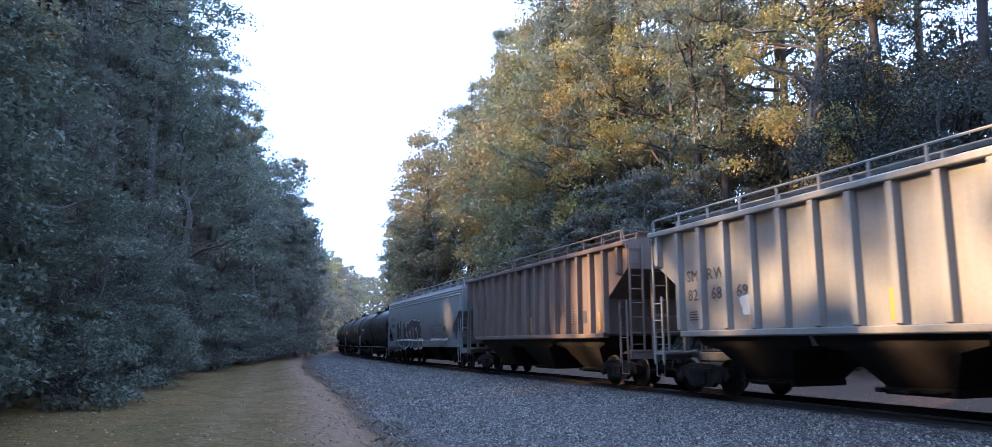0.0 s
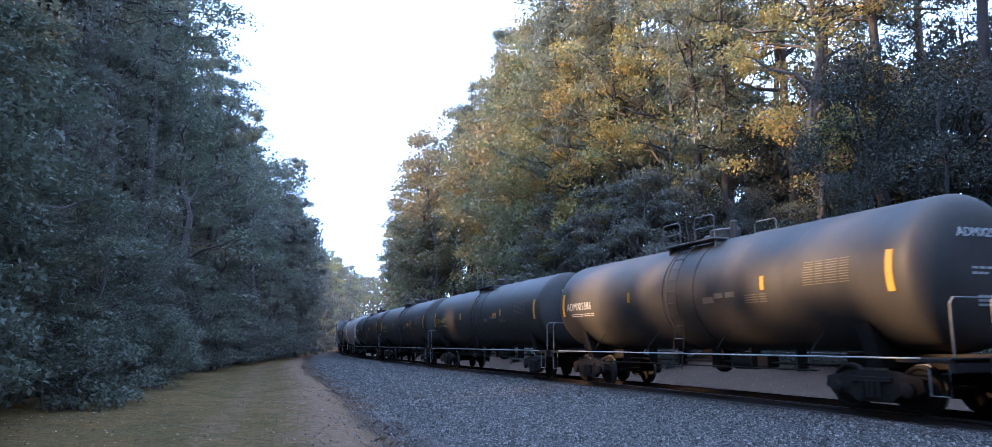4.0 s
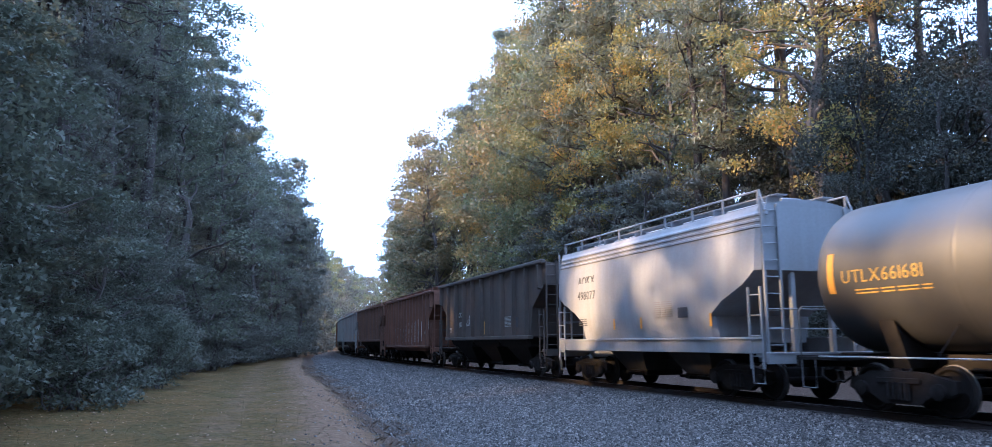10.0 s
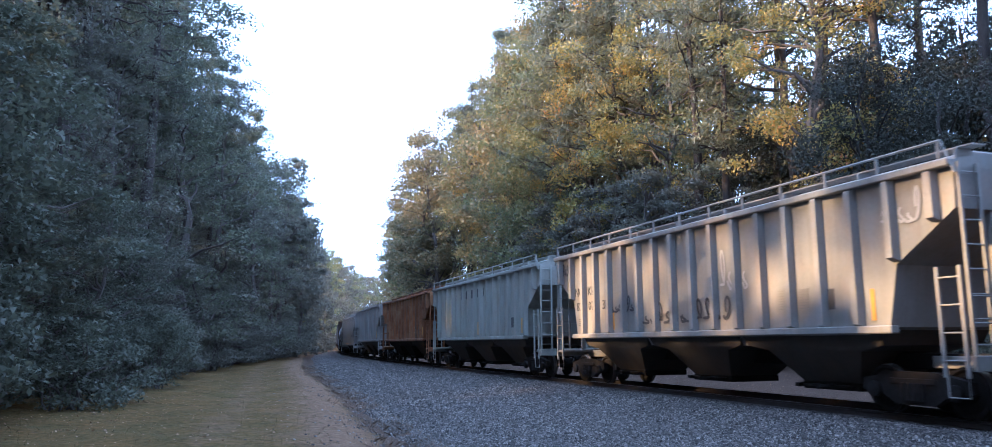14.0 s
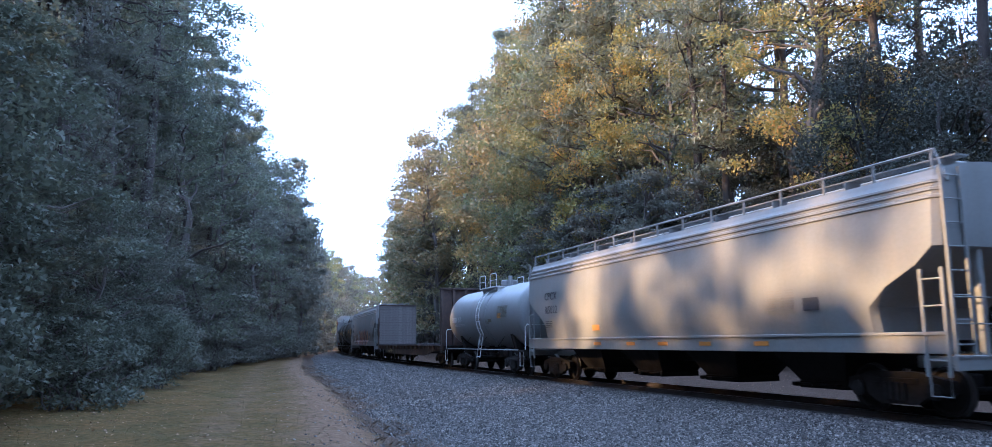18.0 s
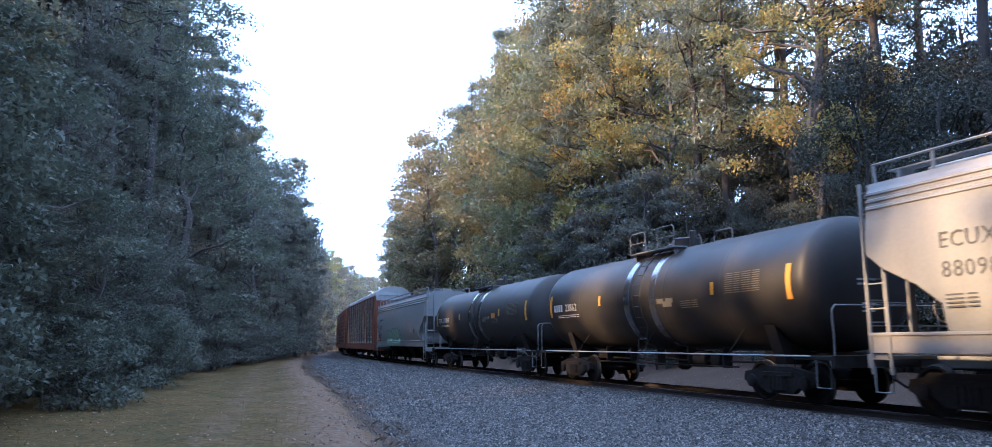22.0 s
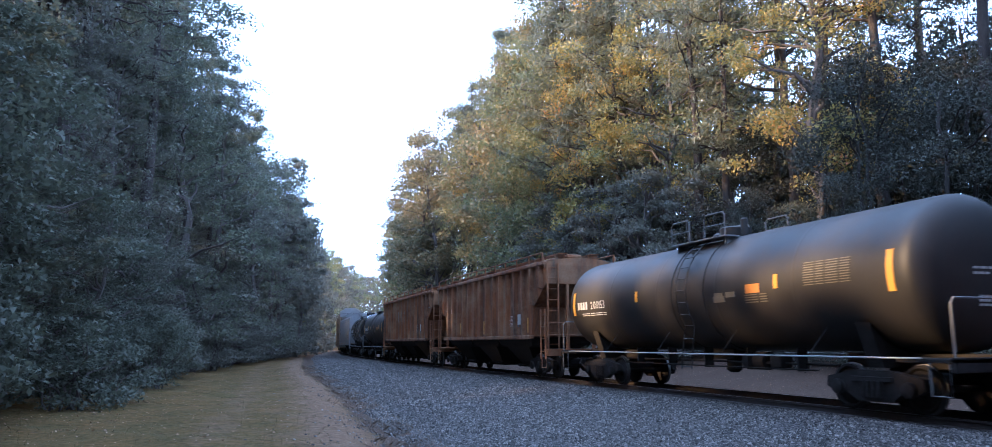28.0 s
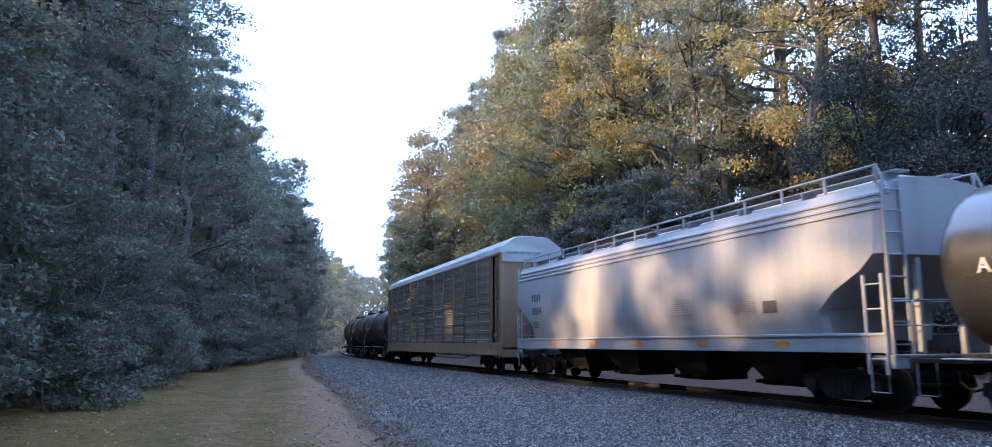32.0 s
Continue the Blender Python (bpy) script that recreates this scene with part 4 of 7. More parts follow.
def clean(geo, name, mat, smooth=38):
    me = geo.mesh(name, smooth)
    bm = bmesh.new()
    bm.from_mesh(me)
    bmesh.ops.recalc_face_normals(bm, faces=bm.faces)
    bm.to_mesh(me)
    bm.free()
    me.materials.append(mat)
    return me


def side_frame_mesh():
    g = Geo()
    out = [(-1.22, 0.46), (-1.18, 0.66), (-0.95, 0.70), (-0.45, 0.80), (0.45, 0.80), (0.95, 0.70), (1.18, 0.66), (1.22, 0.46), (1.0, 0.36), (0.75, 0.40), (0.42, 0.20), (-0.42, 0.20), (-0.75, 0.40), (-1.0, 0.36)]
    g.prism_y(out, -0.08, 0.08)
    for sx in (-1, 1):
        g.lathe_y([(-0.17, 0.13), (-0.16, 0.15), (-0.08, 0.15)], 12, sx * 0.88, 0.457)
    for x in (-0.2, -0.07, 0.07, 0.2):
        g.lathe_z([(0.28, 0.055), (0.60, 0.055)], 8, x, -0.11)
    g.box(-0.5, -0.12, 0.58, 0.5, -0.07, 0.68, 0.01)
    return clean(g, "side_frame", MATS["truck_steel"])


def wheelset_mesh():
    g = Geo()
    for sy in (-1, 1):
        y = sy * 0.75
        g.lathe_y([(y - sy * 0.07, 0.05), (y - sy * 0.07, 0.40), (y - sy * 0.075, 0.485), (y - sy * 0.045, 0.485), (y - sy * 0.035, 0.46), (y + sy * 0.06, 0.452), (y + sy * 0.065, 0.40), (y + sy * 0.02, 0.36), (y + sy * 0.02, 0.18), (y + sy * 0.07, 0.13), (y + sy * 0.09, 0.05)], 28)
        for k in range(3):
            a = k * 2.094
            g.lathe_y([(y + sy * 0.018, 0.045), (y + sy * 0.03, 0.045)], 8, 0.27 * math.cos(a), 0.27 * math.sin(a))
    g.lathe_y([(-0.95, 0.07), (0.95, 0.07)], 10)
    me = clean(g, "wheelset", MATS["truck_steel"])
    me.materials.append(MATS["wheel_tread"])
    for f in me.polygons:
        r = math.hypot(f.center.x, f.center.z)
        if 0.44 < r < 0.475 and 0.68 < abs(f.center.y) < 0.83:
            f.material_index = 1
    return me


def bolster_mesh():
    g = Geo()
    g.box(-0.2, -0.95, 0.42, 0.2, 0.95, 0.72, 0.03)
    g.lathe_z([(0.70, 0.2), (0.82, 0.2)], 14)
    for sx in (-1, 1):
        g.box(sx * 0.55 - 0.05, -0.85, 0.40, sx * 0.55 + 0.05, 0.85, 0.50, 0.015)
    return clean(g, "truck", MATS["truck_steel"])


WHEELS = []


def add_truck(car, x):
    tr = part("truck", shared("bolster", bolster_mesh), None, car, at=(x, 0, 0))
    for sy in (-1, 1):
        m = Matrix.Translation((0, sy * 1.0, 0)) @ (Matrix.Rotation(math.pi, 4, "Z") if sy > 0 else Matrix.Identity(4))
        part("side_frame", shared("side_frame", side_frame_mesh), None, tr, at=m)
    for dx in (-0.88, 0.88):
        w = part("wheelset", shared("wheelset", wheelset_mesh), None, tr, at=(dx, 0, 0.457))
        WHEELS.append((w, car, x + dx, dx))


def coupler_mesh():
    g = Geo()
    g.box(-0.75, -0.09, 0.80, -0.12, 0.09, 1.0, 0.02)
    g.loft([[(-0.15, -0.12, 0.72), (-0.15, 0.12, 0.72), (-0.15, 0.12, 1.06), (-0.15, -0.12, 1.06)], [(0.12, -0.16, 0.74), (0.12, 0.06, 0.74), (0.12, 0.06, 1.04), (0.12, -0.16, 1.04)]])
    g.lathe_z([(0.74, 0.07), (1.04, 0.07)], 10, 0.12, 0.1)
    g.tube([(-0.1, -0.12, 0.85), (0.05, -0.3, 0.6), (0.25, -0.22, 0.45), (0.35, -0.1, 0.5)], 0.03, 6)
    return clean(g, "coupler", MATS["truck_steel"])


def add_couplers(car, half):
    for sx in (-1, 1):
        m = Matrix.Translation((sx * half, 0, 0)) @ (Matrix.Identity(4) if sx > 0 else Matrix.Rotation(math.pi, 4, "Z"))
        part("coupler", shared("coupler", coupler_mesh), None, car, at=m)


def ladder_mesh(z0, z1, width, mat, along="x", step=0.38, r=0.016):
    """A ladder whose rungs run along x (on a side) or y (on an end)."""
    key = ("ladder", round(z0, 2), round(z1, 2), round(width, 2), mat.name, along)

    def make():
        g = Geo()
        h = width / 2

        def p(u, z):
            return (u, 0, z) if along == "x" else (0, u, z)
        for sgn in (-1, 1):
            u = sgn * h
            if along == "x":
                g.box(u - 0.03, -0.025, z0, u + 0.03, 0.025, z1, 0.004)
            else:
                g.box(-0.025, u - 0.03, z0, 0.025, u + 0.03, z1, 0.004)
        k = max(2, int((z1 - z0) / step))
        for i in range(k):
            z = z0 + (z1 - z0) * (i + 0.6) / k
            g.tube([p(-h, z), p(h, z)], r, 6)
        return clean(g, "ladder", mat)
    return shared(key, make)


def writing(car, text, x, z, size, mat, y=-1.5, label=""):
    """Digits and letters on the near side."""
    g, cx = Geo(), 0.0
    for ch in text:
        if ch == " ":
            cx += 0.35 * size
            continue
        v, f, w = GLYPHS[ch]
        g.add([(x + cx + p.x * size, y - p.z, z + p.y * size) for p in v], f)
        cx += (w + 0.12) * size
    ob = part("number", g, mat, car, label, smooth=0)
    ob["kind"] = "stuff"
    return ob


def bars(car, name, x0, z0, widths, height, gap, mat, y=-1.5, rows=1, row_gap=0.6, curve=None):
    """Plain bars in the place of marks: one bar a word or letter, in rows."""
    g = Geo()
    for r in range(rows):
        x = x0
        z = z0 - r * height * (1 + row_gap)
        for w in widths:
            if curve:
                yy0, yy1 = curve(z), curve(z + height)
                g.add([(x, yy0 - 0.008, z), (x + w, yy0 - 0.008, z), (x + w, yy1 - 0.008, z + height), (x, yy1 - 0.008, z + height),
                       (x, yy0 + 0.004, z), (x + w, yy0 + 0.004, z), (x + w, yy1 + 0.004, z + height), (x, yy1 + 0.004, z + height)],
                      [(0, 1, 2, 3), (7, 6, 5, 4), (0, 4, 5, 1), (1, 5, 6, 2), (2, 6, 7, 3), (3, 7, 4, 0)])
            else:
                g.box(x, y - 0.008, z, x + w, y + 0.004, z + height)
            x += w + gap
    ob = part(name, g, mat, car, smooth=0)
    if rows * len(widths) > 1:
        ob["kind"] = "stuff"
    return ob


def brake_wheel(car, x, z, y, mat):
    g = Geo()
    n = 18
    ring = [(x, y + 0.28 * math.cos(k * 2 * math.pi / n), z + 0.28 * math.sin(k * 2 * math.pi / n)) for k in range(n + 1)]
    g.tube(ring, 0.018, 5, False)
    for k in range(4):
        a = k * math.pi / 2
        g.tube([(x, y, z), (x, y + 0.27 * math.cos(a), z + 0.27 * math.sin(a))], 0.012, 5)
    part("brake_wheel", g, mat, car)


def levels_body(levels, n_round=0):
    """A closed body from (z, half length, half width) levels."""
    rings = []
    for z, hx, hy in levels:
        rings.append([(-hx, -hy, z), (hx, -hy, z), (hx, hy, z), (-hx, hy, z)])
    return Geo().loft(rings)


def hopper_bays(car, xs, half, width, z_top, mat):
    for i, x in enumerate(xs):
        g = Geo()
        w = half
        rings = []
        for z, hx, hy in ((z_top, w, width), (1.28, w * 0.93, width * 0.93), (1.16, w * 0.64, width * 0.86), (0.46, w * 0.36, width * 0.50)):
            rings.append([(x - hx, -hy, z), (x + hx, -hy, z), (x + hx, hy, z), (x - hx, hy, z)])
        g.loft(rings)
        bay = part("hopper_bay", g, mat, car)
        k = w * 0.36
        o = Geo().box(x - k - 0.06, -width * 0.54, 0.34, x + k + 0.06, width * 0.54, 0.50, 0.02)
        o.box(x - k - 0.2, -width * 0.62, 0.37, x - k - 0.04, -width * 0.46, 0.46, 0.01)
        o.box(x - k * 0.9, -width * 0.64, 0.40, x + k * 0.9, -width * 0.52, 0.45, 0.01)
        o.tube([(x + 0.1, -width * 0.86, 0.42), (x + 0.1, -width * 0.5, 0.42)], 0.05, 8)
        part("outlet_gate", o, MATS["under_steel"], bay)


def hopper_end(car, E, mat, top, sill, rail=True):
    """End frame, platform, ladders and brake gear of a hopper car."""
    for sx in (-1, 1):
        g = Geo()
        g.box(sx * (E - 0.35), -1.48, 1.02, sx * (E + 0.12), 1.48, 1.10, 0.012)
        g.box(sx * (E + 0.02), -1.5, 0.86, sx * (E + 0.12), 1.5, 1.12, 0.012)
        for y in (-0.55, 0.55):
            g.box(sx * (E - 0.18), y - 0.06, 1.08, sx * (E - 0.06), y + 0.06, top - 0.35, 0.012)
        g.box(sx * (E - 1.8), -0.3, 0.85, sx * (E + 0.1), 0.3, 1.08, 0.02)
        part("end_frame", g, mat, car)
        for sy in (-1, 1):
            part("side_ladder", ladder_mesh(0.75, 2.62, 0.44, mat, "x"), None, car, at=(sx * (E - 0.25), sy * 1.52, 0))
            part("end_ladder", ladder_mesh(1.05, top + 0.05, 0.44, mat, "y"), None, car, at=(sx * (E + 0.06), sy * 1.22, 0))
            s = Geo()
            s.tube([(sx * (E - 0.45), sy * 1.5, 0.9), (sx * (E - 0.45), sy * 1.5, 0.42), (sx * (E - 0.05), sy * 1.5, 0.42), (sx * (E - 0.05), sy * 1.5, 0.9)], 0.018, 6)
            part("stirrup_step", s, mat, car)
        r = Geo()
        for z in (1.65, 2.1):
            r.tube([(sx * (E + 0.08), -1.4, z), (sx * (E + 0.08), 1.4, z)], 0.016, 6)
        part("crossover_rail", r, mat, car)
        if sx < 0:
            brake_wheel(car, -(E + 0.14), 2.0, 0.6, mat)
    add_couplers(car, E + 0.35)


def roof_gear(car, E, eave, mat, rails=True, width=1.35, crown=0.28):
    """Hatch trough, running boards and the low rails along the roof edge."""
    hatch = Geo()
    z = eave + crown
    n = max(3, int(2 * E / 2.4))
    for i in range(n):
        x0 = -E + 0.5 + (2 * E - 1.0) * i / n
        hatch = Geo().box(x0 + 0.05, -0.32, z - 0.04, x0 + (2 * E - 1.0) / n - 0.05, 0.32, z + 0.10, 0.03)
        part("hatch_cover", hatch, mat, car)
    for sy in (-1, 1):
        w = Geo()
        for k in range(4):
            y = sy * (0.55 + k * 0.09)
            w.box(-E + 0.1, y - 0.035, z + 0.06, E - 0.1, y + 0.035, z + 0.09)
        for x in rib_run(-E + 0.4, E - 0.4, 2.2):
            w.box(x - 0.02, sy * 0.5, z - 0.2, x + 0.02, sy * 0.92, z + 0.06)
        part("running_board", w, mat, car)
    if rails:
        for sy in (-1, 1):
            g = Geo()
            y = sy * (width - 0.04)
            top = eave + 0.36
            g.tube([(-E - 0.08, y, eave - 0.25), (-E + 0.15, y, top), (E - 0.15, y, top), (E + 0.08, y, eave - 0.25)], 0.026, 6)
            rail = part("roof_rail", g, mat, car)
            for x in rib_run(-E + 0.2, E - 0.2, 1.35):
                part("rail_post", shared(("post", mat.name), lambda: clean(Geo().box(-0.03, -0.02, -0.02, 0.03, 0.02, 0.37, 0.004), "rail_post", mat)), None, rail, at=(x, y, eave))


def car_root(name, label, category="railcar"):
    root = new(name)
    root.empty_display_size = 0.5
    return tagged(root, label, category, "cars of the freight train")


RIBS = {}


def ribbed_hopper(L, mat, label, ribs=0.93, eave=4.33, low=1.62, rails=True, under=None, bays=3, name="covered_hopper", cover=True, inset=1.35):
    """A covered hopper with upright side posts and sloping ends."""
    car = car_root(name, label)
    E = L / 2
    RIBS[car.name] = rib_run(-E + 0.42, E - 0.42, ribs)
    under = under or MATS["under_steel"]
    W = 1.46
    body = levels_body([(low - 0.35, E - inset - 2.0, W * 0.8), (low, E - inset - 0.25, W), (2.75, E - inset, W), (3.6, E - 0.04, W), (eave, E, W)])
    b = part("body", body, mat, car)
    for sy in (-1, 1):
        side = E - inset
        for x in rib_run(-E + 0.42, E - 0.42, ribs):
            z0 = low if abs(x) < side else 2.75 + (abs(x) - side) / (E - 0.04 - side) * 0.85 + 0.06
            g = Geo()
            d = 0.17
            g.loft([[(x - 0.10, sy * W, z0), (x - 0.075, sy * (W + d), z0 + 0.06), (x + 0.075, sy * (W + d), z0 + 0.06), (x + 0.10, sy * W, z0)],
                    [(x - 0.10, sy * W, eave), (x - 0.075, sy * (W + d), eave - 0.04), (x + 0.075, sy * (W + d), eave - 0.04), (x + 0.10, sy * W, eave)]])
            part("side_post", g, mat, b)
        c = Geo().box(-E - 0.02, sy * (W - 0.02), eave - 0.02, E + 0.02, sy * (W + 0.17), eave + 0.12, 0.02)
        part("top_chord", c, mat, car)
        s = Geo().box(-E + inset + 0.1, sy * (W - 0.06), low - 0.12, E - inset - 0.1, sy * (W + 0.15), low + 0.03, 0.02)
        part("side_sill", s, mat, car)
    if cover:
        n = 9
        prof = [(-W + 2 * W * i / (n - 1), eave + 0.1 + 0.2 * (1 - (2 * i / (n - 1) - 1) ** 2)) for i in range(n)]
        roof = Geo().prism_x(prof + [(W, eave - 0.02), (-W, eave - 0.02)], -E, E)
        part("roof", roof, mat, car)
        roof_gear(car, E, eave + 0.1, mat, rails, W + 0.12)
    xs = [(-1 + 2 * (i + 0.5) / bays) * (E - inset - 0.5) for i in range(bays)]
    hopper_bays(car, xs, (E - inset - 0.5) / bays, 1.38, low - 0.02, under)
    part("center_sill", Geo().box(-E + 0.1, -0.22, 0.82, E - 0.1, 0.22, 1.12, 0.02), MATS["under_steel"], car)
    hopper_end(car, E, mat, eave, low)
    for sx in (-1, 1):
        add_truck(car, sx * (E - 1.55))
    return car


def round_curve(eave=4.25, low=1.5):
    pts = [(low - 0.12, 1.42), (low + 0.35, 1.52), (2.4, 1.585), (3.1, 1.585), (3.7, 1.53), (eave - 0.05, 1.43), (eave + 0.12, 1.36)]
    zs, ys = [p[0] for p in pts], [p[1] for p in pts]
    return lambda z: -float(np.interp(z, zs, ys))


def over_sill(curve, low=1.5):
    """The same side with its sill, for paint sprayed over both."""
    return lambda z: curve(z) if z > low + 0.10 else -1.568 + max(0.0, z - low - 0.02) / 0.08 * (1.568 + curve(low + 0.10))


def smooth_hopper(L, mat, label, eave=4.25, low=1.5, sill_mat=None, bays=4, rails=True, name="covered_hopper", inset=1.55, under=None):
    """A long covered hopper with plain bulging sides, a beaded top and a deep sill."""
    car = car_root(name, label)
    E = L / 2
    cur = round_curve(eave, low)
    zs = [low - 0.12, low + 0.05, low + 0.3, 2.0, 2.35, 2.7, 3.0, 3.25, 3.55, 3.8]
    bead = []
    for k in range(3):
        z = eave - 0.42 + 0.14 * k
        bead += [(z, 0.0), (z + 0.02, 0.028), (z + 0.065, 0.028), (z + 0.085, 0.0)]
    lev = [(z, 0.0) for z in zs if z < eave - 0.45] + bead + [(eave + 0.02, 0.0), (eave + 0.12, 0.0)]
    rings = []
    for z, extra in lev:
        u = min(1.0, max(0.0, (z - 1.95) / 1.1))
        ins = inset * (1 - u * u * (3 - 2 * u)) if z > 1.8 else inset
        hx, hy = E - ins, -cur(z) + extra
        c = 0.12
        rings.append([(-hx, -hy + c, z), (-hx + c, -hy, z), (hx - c, -hy, z), (hx, -hy + c, z), (hx, hy - c, z), (hx - c, hy, z), (-hx + c, hy, z), (-hx, hy - c, z)])
    b = part("body", Geo().loft(rings), mat, car)
    for x in rib_run(-E + 2.6, E - 2.6, 1.9):
        seam = Geo()
        for z0, z1 in zip(zs[1:-1], zs[2:]):
            y0, y1 = cur(z0), cur(z1)
            seam.add([(x - 0.012, y0 - 0.007, z0), (x + 0.012, y0 - 0.007, z0), (x + 0.012, y1 - 0.007, z1), (x - 0.012, y1 - 0.007, z1)], [(0, 1, 2, 3)])
        part("weld_seam", seam, mat, b)
    n = 9
    w = -cur(eave + 0.12)
    prof = [(-w + 2 * w * i / (n - 1), eave + 0.115 + 0.2 * (1 - (2 * i / (n - 1) - 1) ** 2)) for i in range(n)]
    part("roof", Geo().prism_x(prof + [(w, eave + 0.05), (-w, eave + 0.05)], -E + 0.02, E - 0.02), mat, car)
    roof_gear(car, E, eave + 0.13, mat, rails, w - 0.02, 0.22)
    for sy in (-1, 1):
        s = Geo().box(-E + 0.02, sy * 1.40, low - 0.36, E - 0.02, sy * 1.53, low - 0.02, 0.01)
        s.box(-E + 0.02, sy * 1.36, low - 0.04, E - 0.02, sy * 1.56, low + 0.02, 0.008)
        part("side_sill", s, sill_mat or mat, car)
    xs = [(-1 + 2 * (i + 0.5) / bays) * (E - 2.2) for i in range(bays)]
    hopper_bays(car, xs, (E - 2.2) / bays * 0.98, 1.2, low - 0.2, under or MATS["under_steel"])
    part("center_sill", Geo().box(-E + 0.1, -0.22, 0.82, E - 0.1, 0.22, 1.12, 0.02), MATS["under_steel"], car)
    hopper_end(car, E, mat, eave + 0.1, low)
    for sx in (-1, 1):
        add_truck(car, sx * (E - 1.6))
    return car


def head_dish(u):
    """How far a dished tank head falls back at u of its radius: flat in the middle, tight at the knuckle."""
    return 0.52 * (1 - (1 - u ** 2.8) ** (1 / 2.8))


def tank_car(L, mat, label, R=1.50, zc=2.64, rail_mat=None, band=None, name="tank_car", ladder_mat=None):
    """A tank car: welded shell with dished heads, dome fittings, platform, ladders, side rail and end rails."""
    car = car_root(name, label)
    rail_mat = rail_mat or MATS["rail_white"]
    H = L / 2
    prof = [(-H, 0.02)]
    for u in (0.2, 0.4, 0.56, 0.7, 0.8, 0.87, 0.92, 0.955, 0.98, 0.993, 1.0):
        prof.append((-H + head_dish(u), R * u))
    head = list(prof)
    seams = [-H + 0.52 + (L - 1.04) * i / 5 for i in range(1, 5)]
    prof += [(-H + 0.56, R), (-H + 0.6, R)]
    for x in seams:
        prof += [(x - 0.07, R), (x - 0.03, R), (x, R + 0.006), (x + 0.03, R), (x + 0.07, R)]
    prof += [(H - 0.6, R), (H - 0.56, R)]
    prof += [(-x, r) for x, r in head][::-1]
    shell = part("shell", Geo().lathe_x(prof, 48, 0, zc), mat, car)
    # jacket straps beside the dome
    for x in (-0.75, 0.75):
        part("jacket_band", Geo().lathe_x([(x - 0.16, R + 0.004), (x - 0.15, R + 0.022), (x + 0.15, R + 0.022), (x + 0.16, R + 0.004)], 48, 0, zc), band or mat, shell)
    top = zc + R
    dome = Geo().lathe_z([(top - 0.15, 0.42), (top + 0.26, 0.42), (top + 0.30, 0.36)], 18, 0.35, 0)
    dome.lathe_z([(top - 0.1, 0.28), (top + 0.18, 0.28), (top + 0.24, 0.2)], 14, -0.45, 0.15)
    dome.lathe_z([(top - 0.1, 0.1), (top + 0.42, 0.1), (top + 0.46, 0.06)], 10, 1.0, -0.2)
    part("dome", dome, mat, car)
    pf = Geo()
    for sy in (-1, 1):
        pf.box(-1.25, sy * 0.55, top - 0.09, 1.25, sy * 1.02, top - 0.05, 0.004)
        for x in (-1.1, 1.1):
            pf.box(x - 0.03, sy * 0.5, top - 0.5, x + 0.03, sy * 0.9, top - 0.08)
    plat = part("dome_platform", pf, rail_mat, car)
    for sy in (-1, 1):
        y = sy * 1.0
        for x0, x1 in ((-1.25, -0.35), (0.35, 1.25)):
            g = Geo()
            g.tube([(x0, y, top - 0.06), (x0, y, top + 0.48), (x0 + 0.08, y, top + 0.56), (x1 - 0.08, y, top + 0.56), (x1, y, top + 0.48), (x1, y, top - 0.06)], 0.018, 6)
            g.tube([(x0, y, top + 0.25), (x1, y, top + 0.25)], 0.013, 6)
            part("platform_rail", g, rail_mat, plat)
    # ladders bent over the shell
    for sy in (-1, 1):
        g = Geo()
        arc = []
        for k in range(10):
            a = radians(-32 + k * 11.5)
            arc.append((sy * (R + 0.10) * math.cos(a), zc + (R + 0.10) * math.sin(a)))
        for x in (-0.23, 0.23):
            g.tube([(x, sy * 1.5, 0.66)] + [(x, y, z) for y, z in arc], 0.017, 6)
        for y, z in [(sy * 1.5, 0.72), (sy * 1.45, 1.1), (sy * 1.4, 1.45)] + arc:
            g.tube([(-0.23, y, z), (0.23, y, z)], 0.016, 6)
        part("ladder", g, ladder_mat or rail_mat, car)
    for sx in (-1, 1):
        x = sx * (H - 1.75)
        sd = Geo()
        ring = []
        for k in range(11):
            a = radians(216 + 108 * k / 10)
            ring.append(((R + 0.03) * math.cos(a), zc + (R + 0.03) * math.sin(a)))
        poly = [(y, z) for y, z in ring] + [(0.95, 0.85), (-0.95, 0.85)]
        sd.prism_x(poly, x - 0.18, x + 0.18)
        part("saddle", sd, MATS["under_steel"], car)
        add_truck(car, x)
        st = Geo()
        st.box(sx * (H - 3.2), -0.28, 0.82, sx * (H + 0.55), 0.28, 1.12, 0.02)
        st.box(sx * (H - 0.75), -1.5, 0.98, sx * (H + 0.5), 1.5, 1.06, 0.01)
        st.box(sx * (H + 0.40), -1.5, 0.82, sx * (H + 0.5), 1.5, 1.08, 0.01)
        part("end_platform", st, MATS["under_steel"], car)
        g = Geo()
        g.tube([(sx * (H + 0.42), -1.42, 1.06), (sx * (H + 0.42), -1.42, 2.0), (sx * (H + 0.42), -1.34, 2.1), (sx * (H + 0.42), 1.34, 2.1), (sx * (H + 0.42), 1.42, 2.0), (sx * (H + 0.42), 1.42, 1.06)], 0.022, 6)
        part("end_rail", g, rail_mat, car)
        for sy in (-1, 1):
            q = Geo().tube([(sx * (H + 0.35), sy * 1.48, 1.0), (sx * (H + 0.35), sy * 1.48, 0.42), (sx * (H - 0.05), sy * 1.48, 0.42), (sx * (H - 0.05), sy * 1.48, 1.0)], 0.018, 6)
            part("stirrup_step", q, rail_mat, car)
    brake_wheel(car, -(H + 0.48), 1.8, 0.7, rail_mat)
